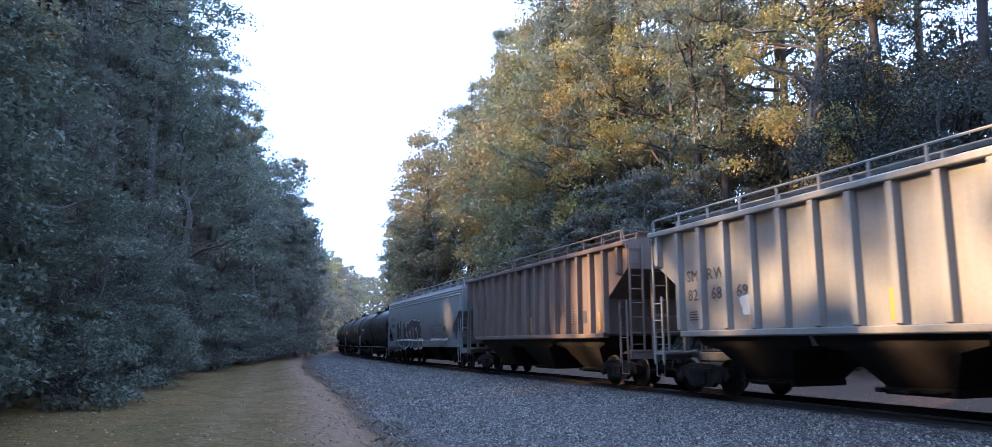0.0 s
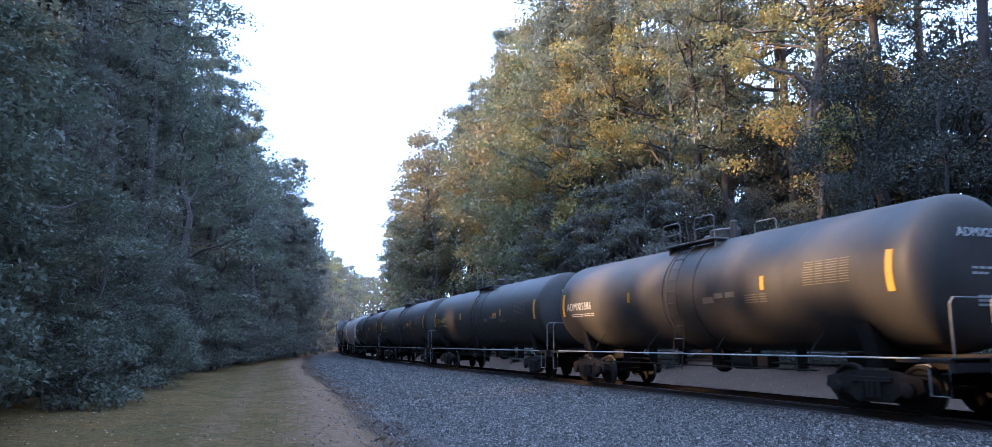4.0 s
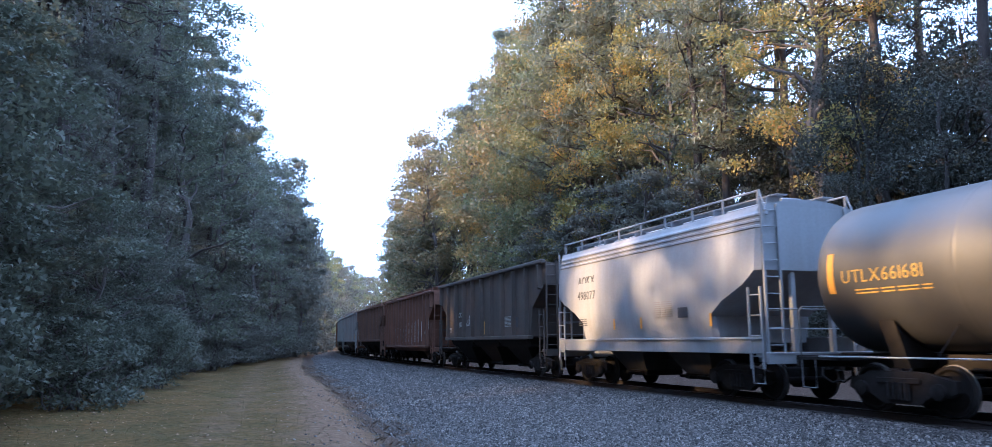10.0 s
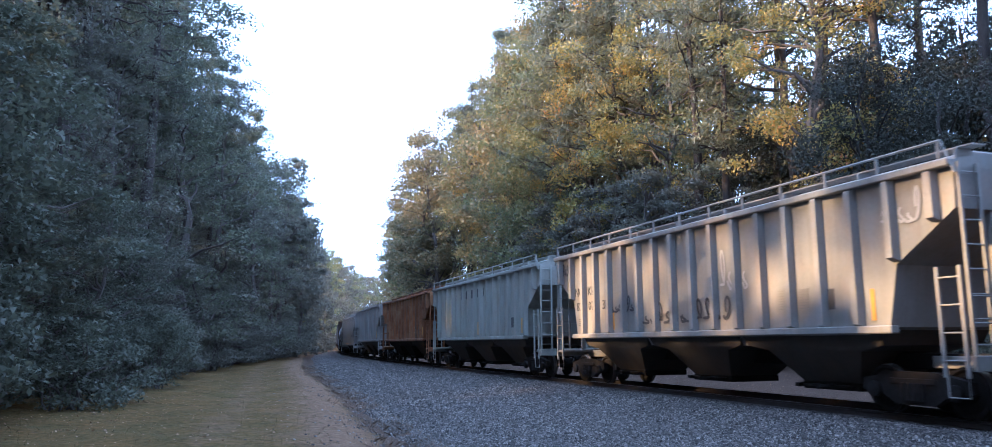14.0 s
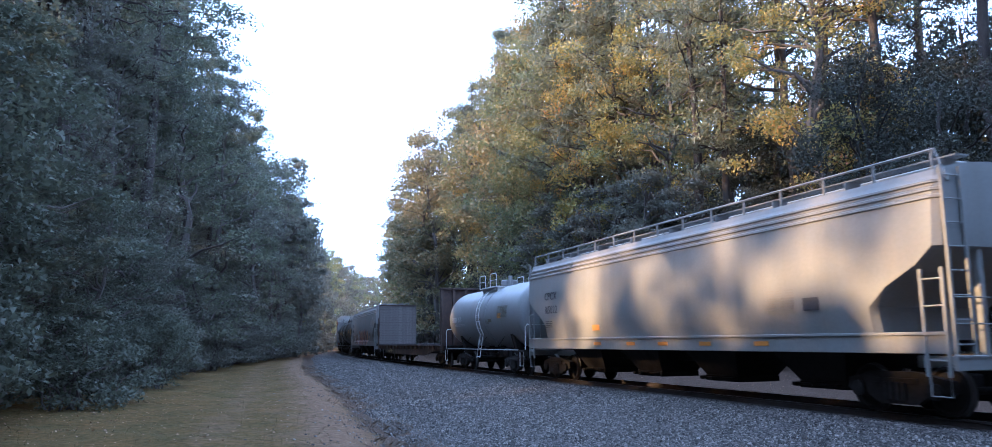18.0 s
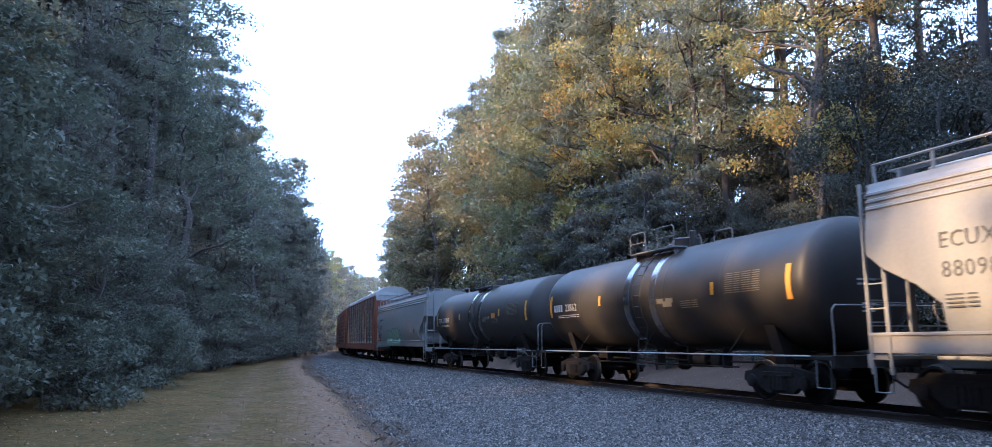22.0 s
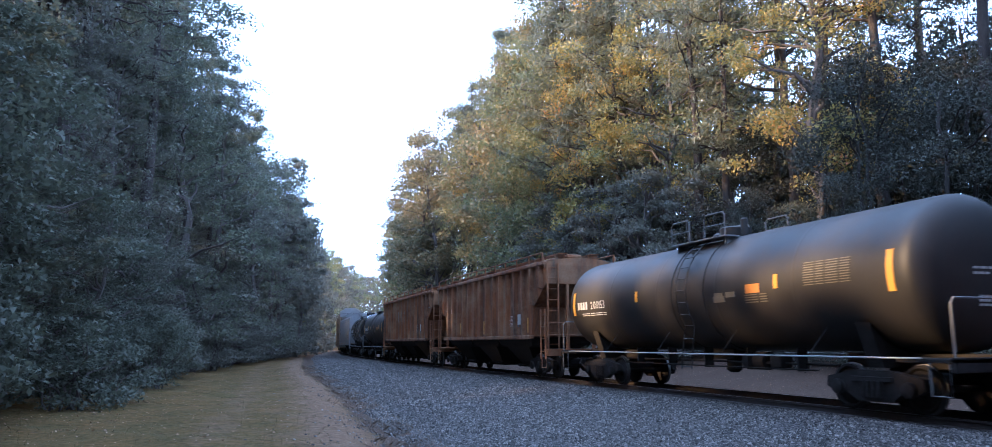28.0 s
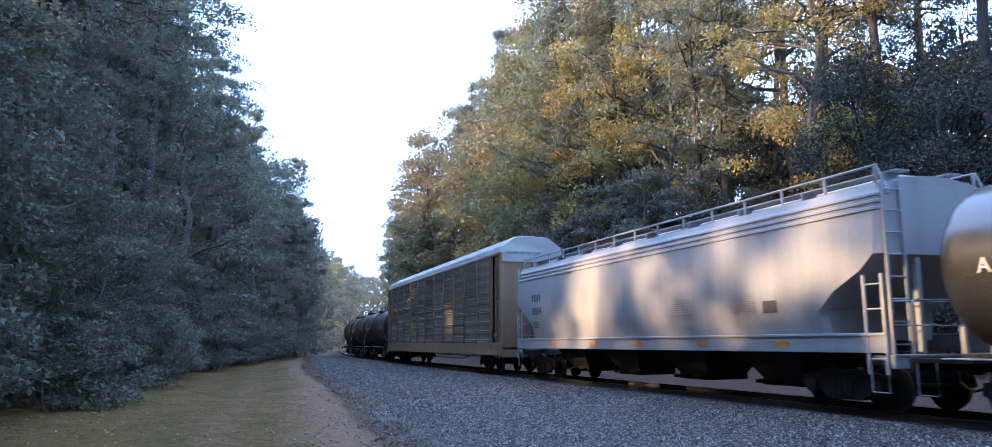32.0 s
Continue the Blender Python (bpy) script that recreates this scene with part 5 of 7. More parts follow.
    for sy in (-1, 1):
        g = Geo()
        g.tube([(-H + 0.2, sy * 1.5, 1.06), (H - 0.2, sy * 1.5, 1.06)], 0.019, 6)
        rail = part("side_handrail", g, MATS["rail_pale"], car)
        for x in rib_run(-H + 3.0, H - 3.0, 3.4):
            part("rail_brace", Geo().tube([(x, sy * 1.5, 1.06), (x + 0.2, sy * 1.14, zc - R * 0.66)], 0.014, 5), MATS["under_steel"], rail)
    u = Geo()
    u.tube([(-H + 3.0, -0.7, 0.86), (H - 3.0, -0.7, 0.86)], 0.03, 6)
    u.tube([(-H + 3.2, -0.9, 0.74), (H - 3.4, -0.9, 0.74)], 0.02, 6)
    part("brake_pipe", u, MATS["under_steel"], car)
    v = Geo().lathe_z([(0.55, 0.10), (0.62, 0.2), (0.9, 0.2), (1.2, 0.26)], 12)
    v.box(-0.5, -0.35, 0.9, 0.5, 0.35, 1.2, 0.03)
    part("bottom_outlet", v, MATS["under_steel"], car)
    c = Geo().lathe_x([(1.4, 0.02), (1.42, 0.22), (2.2, 0.22), (2.24, 0.02)], 14, -0.6, 0.9)
    c.box(2.5, -0.85, 0.75, 2.9, -0.5, 1.05, 0.03)
    part("brake_cylinder", c, MATS["under_steel"], car)
    for x in rib_run(-H + 4, H - 4, 1.6):
        part("pipe_bracket", Geo().box(x - 0.02, -0.93, 0.70, x + 0.02, -0.66, 1.22), MATS["under_steel"], car)
    add_couplers(car, H + 0.75)
    return car


def shell_strip(car, x, a0, a1, width, mat, R=1.50, zc=2.64, name="reflector_stripe"):
    """A strip bent round the near side of a tank between two angles."""
    g = Geo()
    k = 6
    rows = []
    for i in range(k + 1):
        a = radians(a0 + (a1 - a0) * i / k)
        y, z = -(R + 0.012) * math.cos(a), zc + (R + 0.012) * math.sin(a)
        yi, zi = -(R - 0.004) * math.cos(a), zc + (R - 0.004) * math.sin(a)
        rows.append([(x, y, z), (x + width, y, z), (x + width, yi, zi), (x, yi, zi)])
    g.loft(rows)
    return part(name, g, mat, car)


def shell_writing(car, text, x, a, size, mat, R=1.50, zc=2.64, name="number"):
    """Digits that follow the round of a tank, at the angle a over its middle height."""
    g, cx = Geo(), 0.0
    for ch in text:
        if ch == " ":
            cx += 0.35 * size
            continue
        v, f, w = GLYPHS[ch]
        pts = []
        for p in v:
            ang = radians(a) + p.y * size / R
            rr = R + 0.008 + p.z * 0.4
            pts.append((x + cx + p.x * size, -rr * math.cos(ang), zc + rr * math.sin(ang)))
        g.add(pts, f)
        cx += (w + 0.12) * size
    ob = part(name, g, mat, car, smooth=0)
    ob["kind"] = "stuff"
    return ob


def shell_block(car, name, x0, a0, widths, da, gap, mat, rows=1, step=0.0, R=1.50, zc=2.64):
    """Plain bars on the round of a tank."""
    g = Geo()
    for r in range(rows):
        x = x0
        a = a0 - r * step
        for w in widths:
            quad = []
            for rr in (R + 0.010, R - 0.004):
                for xx, aa in ((x, a), (x + w, a), (x + w, a + da), (x, a + da)):
                    t = radians(aa)
                    quad.append((xx, -rr * math.cos(t), zc + rr * math.sin(t)))
            g.add(quad, [(0, 1, 2, 3), (7, 6, 5, 4), (0, 4, 5, 1), (1, 5, 6, 2), (2, 6, 7, 3), (3, 7, 4, 0)])
            x += w + gap
    ob = part(name, g, mat, car, smooth=0)
    if rows * len(widths) > 1:
        ob["kind"] = "stuff"
    return ob


def head_place(H, R, zc, y, z, out):
    """A point on the dished front head, out metres proud of it."""
    r = min(0.999, math.hypot(y, z - zc) / R)
    return (H - head_dish(r) + out, y, z)


def head_writing(car, H, text, y, z, size, mat, R, zc):
    g, cx = Geo(), 0.0
    for ch in text:
        v, f, w = GLYPHS[ch]
        g.add([head_place(H, R, zc, y + cx + p.x * size, z + p.y * size, 0.012 + p.z) for p in v], f)
        cx += (w + 0.1) * size
    part("head_mark", g, mat, car, smooth=0)["kind"] = "stuff"


def head_lines(car, H, mat, R, zc):
    """Small stencil lines on the front head, as bars."""
    g = Geo()
    for k, (y, z, w) in enumerate(((-0.3, 0.02, 0.55), (-0.3, -0.08, 0.42), (-0.2, -0.5, 0.4), (-0.2, -0.58, 0.3), (-0.2, -0.66, 0.36))):
        for i in range(3):
            y0, y1 = y + w * i / 3, y + w * (i + 0.8) / 3
            g.add([head_place(H, R, zc, a, zc + z + b, 0.01) for a, b in ((y0, 0), (y1, 0), (y1, 0.045), (y0, 0.045))], [(0, 1, 2, 3)])
    ob = part("head_stencil", g, mat, car, smooth=0, recalc=False)
    ob["kind"] = "stuff"


def tank_marks(car, L, number, ink, R=1.50, zc=2.64, stripes=True, data=True, mark_x=None, big=0.36, plate=True, mark="", big_head=False, more=()):
    """Marks of a tank car: reporting mark as bars, its number, data blocks, reflective stripes."""
    H = L / 2
    x = -H + 1.0 if mark_x is None else mark_x
    w = big * 0.34
    if mark:
        shell_writing(car, mark, x, -7, big, ink, R, zc, "reporting_mark")
        shell_writing(car, number, x + big * 2.75, -7, big, ink, R, zc)
        if big_head:
            head_writing(car, H, mark, -0.8, zc + 0.18, 0.46, ink, R, zc)
        else:
            head_writing(car, H, mark, -0.55, zc + 0.62, 0.24, ink, R, zc)
            head_writing(car, H, number, 0.15, zc + 0.62, 0.24, ink, R, zc)
    else:
        shell_block(car, "reporting_mark", x, -7, [w] * 4, big / R * 57.3 * 0.68, big * 0.2, ink, R=R, zc=zc)
        shell_writing(car, number, x + 4 * (w + big * 0.2) + 0.2, -7, big, ink, R, zc)
    head_lines(car, H, ink, R, zc)
    shell_block(car, "stencil_line", x + 0.3, -13, [0.55, 0.3, 0.45, 0.2], 0.9, 0.08, ink, 2, 2.4, R, zc)
    if data:
        faint = MATS["graffiti_faint"] if ink is BLACK else MATS["stencil_faint"]
        shell_block(car, "data_panel", H - 3.0, 14, [0.3, 0.22, 0.34, 0.26], 0.7, 0.06, faint, 10, 2.0, R, zc)
        shell_block(car, "test_panel", H - 6.2, -8, [0.35, 0.35], 5.0, 0.12, faint, 1, 0, R, zc)
        shell_block(car, "stencil_line", H - 5.0, -8, [0.45, 0.25], 0.9, 0.08, faint, 4, 2.2, R, zc)
        shell_block(car, "small_notice", 1.3, -12, [0.45], 6.0, 0.1, faint, 1, 0, R, zc)
    if plate:
        shell_block(car, "hazard_placard", 2.6, -6, [0.5], 8.0, 0.1, MATS["hazard_orange"], 1, 0, R, zc)
    if stripes:
        for xx in (-H + 0.62, H - 0.8):
            shell_strip(car, xx, -14, 16, 0.16, MATS["stripe_yellow"], R, zc)
        for xx in (-2.6, 3.6) + more:
            shell_strip(car, xx, -4, 8, 0.13, MATS["stripe_yellow"], R, zc)


def autorack(L, panel, frame_mat, roof_mat, label, H=6.12):
    """An enclosed automobile carrier: post and sill frame, ribbed side panels, rounded white roof, end doors."""
    car = car_root("autorack", label)
    E = L / 2
    W, low, top = 1.46, 1.10, 5.30
    bays = 11
    end = 1.35
    xs = [-E + end + (2 * E - 2 * end) * i / bays for i in range(bays + 1)]
    bw = xs[1] - xs[0]

    def panel_mesh(z0, z1, wide):
        """Sheet with runs of pressed ribs and flat pierced strips between."""
        g = Geo()
        prof = [(0.0, z0)]
        z = z0 + 0.02
        while z < z1 - 0.12:
            for _ in range(2 if wide else 4):
                if z < z1 - 0.1:
                    prof += [(0.0, z), (-0.055, z + 0.016), (-0.055, z + 0.042), (0.0, z + 0.063)]
                    z += 0.088
            z += 0.24 if wide else 0.10
        prof.append((0.0, z1))
        ends = (-bw / 2 + 0.06, bw / 2 - 0.06)
        g.loft([[(x, y, z) for y, z in prof] for x in ends], closed=False, cap=False)
        g.loft([[(x, 0.03, z0), (x, 0.03, z1)] for x in ends[::-1]], closed=False, cap=False)
        return clean(g, "side_panel", panel, 20)

    def hole_mesh(z0, z1):
        """Rows of small dark piercings in the flat strips."""
        g = Geo()
        z = z0 + 0.02 + 2 * 0.088 + 0.06
        while z < z1 - 0.05:
            for zz in (z, z + 0.11):
                for i in range(14):
                    x = -bw / 2 + 0.14 + (bw - 0.28) * i / 13
                    g.add([(x - 0.02, -0.005, zz), (x + 0.02, -0.005, zz), (x + 0.02, -0.005, zz + 0.022), (x - 0.02, -0.005, zz + 0.022)], [(0, 1, 2, 3)])
            z += 2 * 0.088 + 0.24
        return clean(g, "perforation", MATS["under_steel"], 0)
    spans = [(1.36, 2.70), (2.708, 4.0), (4.008, 5.27)]
    core = Geo().box(-E + end + 0.1, -W + 0.16, low, E - end - 0.1, W - 0.16, top + 0.05)
    part("inner_deck_block", core, MATS["under_steel"], car)
    for sy in (-1, 1):
        turn = Matrix.Identity(4) if sy < 0 else Matrix.Rotation(math.pi, 4, "Z")
        for k in range(bays):
            xm = (xs[k] + xs[k + 1]) / 2
            for i, (z0, z1) in enumerate(spans):
                wide = k % 2 == (0 if i else 1) or k in (1, 10)
                at = Matrix.Translation((xm, sy * (W + 0.02), 0)) @ turn
                sheet = part("side_panel", shared(("rack", panel.name, i, round(bw, 2), wide), lambda: panel_mesh(z0, z1, wide)), None, car, at=at)
                if wide and sy < 0:
                    holes = part("perforation", shared(("holes", i, round(bw, 2)), lambda: hole_mesh(z0, z1)), None, sheet)
                    holes["kind"] = "stuff"
        for x in xs:
            g = Geo().box(x - 0.07, sy * (W - 0.05), low, x + 0.07, sy * (W + 0.09), top, 0.012)
            g.add([(x - 0.2, sy * (W + 0.06), low + 0.02), (x + 0.2, sy * (W + 0.06), low + 0.02), (x + 0.07, sy * (W + 0.06), low + 0.5), (x - 0.07, sy * (W + 0.06), low + 0.5),
                   (x - 0.2, sy * (W - 0.02), low + 0.02), (x + 0.2, sy * (W - 0.02), low + 0.02), (x + 0.07, sy * (W - 0.02), low + 0.5), (x - 0.07, sy * (W - 0.02), low + 0.5)],
                  [(0, 1, 2, 3), (7, 6, 5, 4), (0, 3, 7, 4), (1, 5, 6, 2), (3, 2, 6, 7)])
            part("side_post", g, frame_mat, car)
        part("side_sill", Geo().box(-E, sy * (W - 0.1), 0.80, E, sy * (W + 0.07), low + 0.26, 0.02), frame_mat, car)
        part("top_chord", Geo().box(-E, sy * (W - 0.06), top - 0.04, E, sy * (W + 0.07), top + 0.08, 0.015), frame_mat, car)
        for sx in (-1, 1):
            x = sx * (E - end / 2)
            part("end_post", Geo().box(sx * (E - 0.16), sy * (W - 0.1), low, sx * E, sy * (W + 0.06), top, 0.02), frame_mat, car)
            part("end_side_sheet", Geo().box(sx * (E - end), sy * (W - 0.20), low + 0.2, sx * (E - 0.1), sy * (W - 0.14), top, 0.01), frame_mat, car)
            part("door_post", Geo().box(sx * (E - 0.70), sy * (W - 0.16), low + 0.25, sx * (E - 0.58), sy * (W + 0.02), top, 0.015), frame_mat, car)
            part("door_track", Geo().box(sx * (E - 0.84), sy * (W - 0.16), low + 0.6, sx * (E - 0.77), sy * (W - 0.04), top - 0.2, 0.012), frame_mat, car)
            part("end_gusset", Geo().prism_y([(sx * (E - end), low + 0.2), (sx * (E - end + 0.55), low + 0.2), (sx * (E - end + 0.2), low + 0.75), (sx * (E - end), low + 0.75)], sy * (W - 0.3), sy * (W + 0.03)), MATS["under_steel"], car)
            part("hand_brake_box", Geo().box(sx * (E - 1.12), sy * (W - 0.30), low + 0.25, sx * (E - 0.90), sy * (W - 0.02), low + 0.7, 0.03), frame_mat, car)
            part("side_ladder", ladder_mesh(0.7, top - 0.1, 0.42, frame_mat, "x", 0.36, 0.018), None, car, at=(sx * (E - 0.32), sy * (W + 0.06), 0))
    # roof: sloped shoulders and a flat crown with cross corrugations
    prof = [(-1.5, top + 0.06), (-1.43, top + 0.34), (-1.02, top + 0.64), (-0.72, H - 0.02), (0, H + 0.01), (0.72, H - 0.02), (1.02, top + 0.64), (1.43, top + 0.34), (1.5, top + 0.06)]
    rings = []
    pitch = 0.21
    for k in range(int((2 * E - 0.5) / pitch)):
        for u, d in ((0.0, 0.0), (0.09, 0.0), (0.11, 0.08), (0.19, 0.08)):
            x = -E + 0.25 + k * pitch + u
            rings.append([(x, y * (1 - d * 0.75), z - (d if z > top + 0.2 else 0)) for y, z in prof])
    part("roof", Geo().loft(rings), roof_mat, car, smooth=0)
    for sx in (-1, 1):
        cap = [[(sx * (E - 0.28), y, z) for y, z in prof], [(sx * (E + 0.02), y * 0.995, z - 0.01) for y, z in prof], [(sx * (E + 0.05), y * 0.97, z - 0.03) for y, z in prof]]
        part("end_cap", Geo().loft(cap if sx > 0 else cap[::-1]), roof_mat, car)
        low_cap = Geo()
        if sx > 0:
            cx = 0.0
            for word in ("EXCESS", "HEIGHT", "CAR"):
              words = Geo()
              for ch in word:
                v, f, w = GLYPHS[ch]
                words.add([(E + 0.055 + q.z * 0.3, -1.2 + cx + q.x * 0.17, top + 0.0 + q.y * 0.17) for q in v], f)
                cx += (w + 0.1) * 0.17
              cx += 0.06
              part("height_notice", words, MATS["stencil_black"], car, smooth=0)
        low_cap.box(sx * (E - 0.05), -1.42, top - 0.36, sx * (E + 0.045), 1.42, top + 0.10, 0.01)
        part("end_fascia", low_cap, roof_mat, car)
        for sy in (-1, 1):
            d = Geo()
            n = 7
            a = [(sx * (E + 0.02 - 0.05 * (i / n) ** 2), sy * (0.02 + 1.42 * i / n)) for i in range(n + 1)]
            d.loft([[(px, py, low + 0.05) for px, py in a] + [(px - sx * 0.06, py, low + 0.05) for px, py in a[::-1]],
                    [(px, py, top - 0.36) for px, py in a] + [(px - sx * 0.06, py, top - 0.36) for px, py in a[::-1]]])
            part("end_door", d, frame_mat, car)
        part("draft_sill", Geo().box(sx * (E - 3.0), -0.3, 0.72, sx * (E + 0.25), 0.3, 1.06, 0.02), MATS["under_steel"], car)
        part("end_sill", Geo().box(sx * (E - 0.2), -1.45, 0.72, sx * (E + 0.02), 1.45, 1.06, 0.02), frame_mat, car)
        add_truck(car, sx * (E - 3.1))
    part("floor_frame", Geo().box(-E + 0.2, -1.3, 0.86, E - 0.2, 1.3, 1.1, 0.02), MATS["under_steel"], car)
    brace = Geo()
    for sy in (-1, 1):
        brace.tube([(-E + 4.6, sy * 1.35, 0.8), (-E + 6.4, sy * 1.35, 0.58), (E - 6.4, sy * 1.35, 0.58), (E - 4.6, sy * 1.35, 0.8)], 0.025, 6)
    part("truss_rod", brace, MATS["under_steel"], car)
    add_couplers(car, E + 0.55)
    return car


def bulkhead_flat(L, label):
    """An empty bulkhead flat car: worn deck boards, rusted side sills, plank-faced end walls."""
    car = car_root("bulkhead_flat_car", label)
    E = L / 2
    steel = MATS["rust_brown"]
    worn = MATS["worn_sill"]
    for sy in (-1, 1):
        prof = [(-E, 1.22), (E, 1.22), (E, 0.92), (E - 2.6, 0.86), (E - 4.6, 0.60), (-E + 4.6, 0.60), (-E + 2.6, 0.86), (-E, 0.92)]
        sill = part("side_sill", Geo().prism_y(prof, sy * 1.38, sy * 1.44), worn, car)
        part("sill_flange", Geo().box(-E, sy * 1.36, 1.18, E, sy * 1.54, 1.23, 0.008), steel, sill)
        for x in rib_run(-E + 0.8, E - 0.8, 1.25):
            part("stake_pocket", shared("pocket", lambda: clean(Geo().box(-0.09, -0.06, 0.98, 0.09, 0.06, 1.2, 0.012), "stake_pocket", worn)), None, sill, at=(x, sy * 1.49, 0))
    n = 60
    for i in range(n):
        x0 = -E + 0.5 + (2 * E - 1.0) * i / n
        part("deck_board", shared(("board", round(L, 1)), lambda: clean(Geo().box(0.01, -1.5, 1.225, (2 * E - 1.0) / n - 0.01, 1.5, 1.30, 0.008), "deck_board", MATS["deck_wood"])), None, car, at=(x0, 0, 0.004 * math.sin(i * 2.7)))
    part("deck_frame", Geo().box(-E + 0.2, -1.37, 0.95, E - 0.2, 1.37, 1.215, 0.01), MATS["under_steel"], car)
    part("center_sill", Geo().box(-E + 0.1, -0.35, 0.70, E - 0.1, 0.35, 0.95, 0.02), MATS["under_steel"], car)
    top = 4.35
    for sx in (-1, 1):
        xw = sx * (E - 0.55)
        wall = part("bulkhead", Geo().box(xw, -1.5, 1.25, xw + sx * 0.12, 1.5, top, 0.012), steel, car)
        for y in (-1.42, -0.75, 0.0, 0.75, 1.42):
            g = Geo()
            xo = xw + sx * 0.12
            g.loft([[(xo, y - 0.07, 1.22), (xo + sx * 0.38, y - 0.07, 1.22), (xo + sx * 0.38, y + 0.07, 1.22), (xo, y + 0.07, 1.22)],
                    [(xo, y - 0.07, top), (xo + sx * 0.14, y - 0.07, top), (xo + sx * 0.14, y + 0.07, top), (xo, y + 0.07, top)]])
            part("bulkhead_post", g, steel, wall)
        part("bulkhead_cap", Geo().box(xw - sx * 0.1, -1.52, top, xw + sx * 0.28, 1.52, top + 0.09, 0.012), steel, wall)
        k = 23
        for i in range(k):
            z0 = 1.31 + (top - 1.33) * i / k
            part("plank", shared("bulk_plank", lambda: clean(Geo().box(-0.05, -1.5, 0.006, 0.0, 1.5, (top - 1.33) / k - 0.006, 0.008), "plank", MATS["plank_grey"])), None, wall, at=(xw - (0.002 if sx > 0 else -0.052) + 0.006 * math.sin(i * 3.1), 0.02 * math.sin(i * 5.3), z0))
        part("side_ladder", ladder_mesh(0.8, 3.4, 0.4, steel, "x"), None, car, at=(sx * (E - 0.2), -1.5, 0))
        add_truck(car, sx * (E - 1.9))
    brake_wheel(car, -(E + 0.06), 1.5, 0.8, steel)
    add_couplers(car, E + 0.4)
    return car

# paints of the cars
P_SMW = paint("paint_pale_grey", (0.38, 0.37, 0.345), (0.20, 0.17, 0.14), (0.24, 0.18, 0.13), 0.45, 0.5)
P_TAUPE = paint("paint_rusty_taupe", (0.25, 0.19, 0.155), (0.12, 0.07, 0.05), (0.16, 0.08, 0.05), 0.65, 0.65)
P_WHITE = paint("paint_white", (0.34, 0.34, 0.33), (0.27, 0.235, 0.20), (0.28, 0.22, 0.17), 0.32, 0.42)
P_COOL = paint("paint_cool_grey", (0.43, 0.44, 0.46), (0.24, 0.22, 0.20), (0.28, 0.24, 0.20), 0.35, 0.42)
P_DUST = paint("paint_dusty_white", (0.40, 0.395, 0.375), (0.25, 0.20, 0.16), (0.30, 0.20, 0.14), 0.5, 0.55)
P_PALE_GREEN = paint("paint_chalky_green", (0.47, 0.49, 0.44), (0.20, 0.17, 0.13), (0.28, 0.18, 0.12), 0.45, 0.55)
P_BLACK = paint("paint_tank_black", (0.022, 0.020, 0.019), (0.036, 0.030, 0.025), (0.045, 0.034, 0.026), 0.5, 0.40, spec=0.38)
P_SOOT = paint("paint_tank_sooty", (0.050, 0.044, 0.040), (0.075, 0.062, 0.050), (0.085, 0.065, 0.048), 0.5, 0.47, spec=0.40)
P_SLATE = paint("paint_tank_slate", (0.050, 0.049, 0.049), (0.06, 0.054, 0.048), None, 0.5, 0.38, spec=0.7)
P_GLOSS = paint("paint_gloss_black", (0.42, 0.42, 0.44), (0.24, 0.22, 0.2), None, 0.2, 0.07, 0.9)
P_JET = paint("paint_jet_black", (0.022, 0.022, 0.024), (0.05, 0.045, 0.04), None, 0.3, 0.10, spec=0.9)
P_COAL = paint("paint_hopper_black", (0.10, 0.083, 0.070), (0.16, 0.115, 0.085), (0.17, 0.105, 0.07), 0.55, 0.6)
P_BROWN = paint("paint_brown", (0.195, 0.098, 0.058), (0.10, 0.053, 0.034), (0.22, 0.12, 0.07), 0.5, 0.6)
P_OXIDE = paint("paint_oxide_red", (0.22, 0.095, 0.052), (0.10, 0.045, 0.03), (0.26, 0.13, 0.085), 0.5, 0.62)
P_RUST = paint("paint_rust_orange", (0.345, 0.118, 0.030), (0.046, 0.026, 0.018), (0.30, 0.20, 0.115), 0.95, 0.7)
P_ORANGE = paint("paint_rack_orange", (0.27, 0.075, 0.026), (0.12, 0.048, 0.03), (0.19, 0.075, 0.042), 0.45, 0.5)
P_TAN = paint("paint_rack_tan", (0.30, 0.20, 0.11), (0.14, 0.09, 0.05), (0.22, 0.13, 0.07), 0.45, 0.5)
P_PANEL = paint("panel_galvanised", (0.56, 0.54, 0.49), (0.34, 0.29, 0.22), (0.42, 0.33, 0.22), 0.45, 0.34, 0.4)
P_PANEL_TAN = paint("panel_yellowed", (0.40, 0.36, 0.28), (0.20, 0.15, 0.11), (0.28, 0.2, 0.13), 0.5, 0.42, 0.35)
P_TANKW = paint("paint_tank_white", (0.38, 0.37, 0.34), (0.34, 0.30, 0.26), (0.40, 0.34, 0.28), 0.3, 0.32)
P_TANKG = paint("paint_tank_grey", (0.32, 0.325, 0.33), (0.26, 0.23, 0.20), None, 0.35, 0.32)
# weathered bay paints, darkened: the shade under the cars put into their colour
U_GREY = paint("bay_shaded_grey", (0.085, 0.078, 0.07), (0.05, 0.04, 0.035), (0.10, 0.07, 0.05), 0.8, 0.7)
U_DARK = paint("bay_shaded_dark", (0.034, 0.029, 0.026), (0.036, 0.030, 0.026), (0.052, 0.040, 0.032), 0.7, 0.8, spec=0.15)
WHITE, BLACK, YELLOW = MATS["stencil_white"], MATS["stencil_black"], MATS["stencil_yellow"]
plain("graffiti_black", (0.03, 0.03, 0.035), (0.06, 0.055, 0.06), 0.6, 0.0, 9)
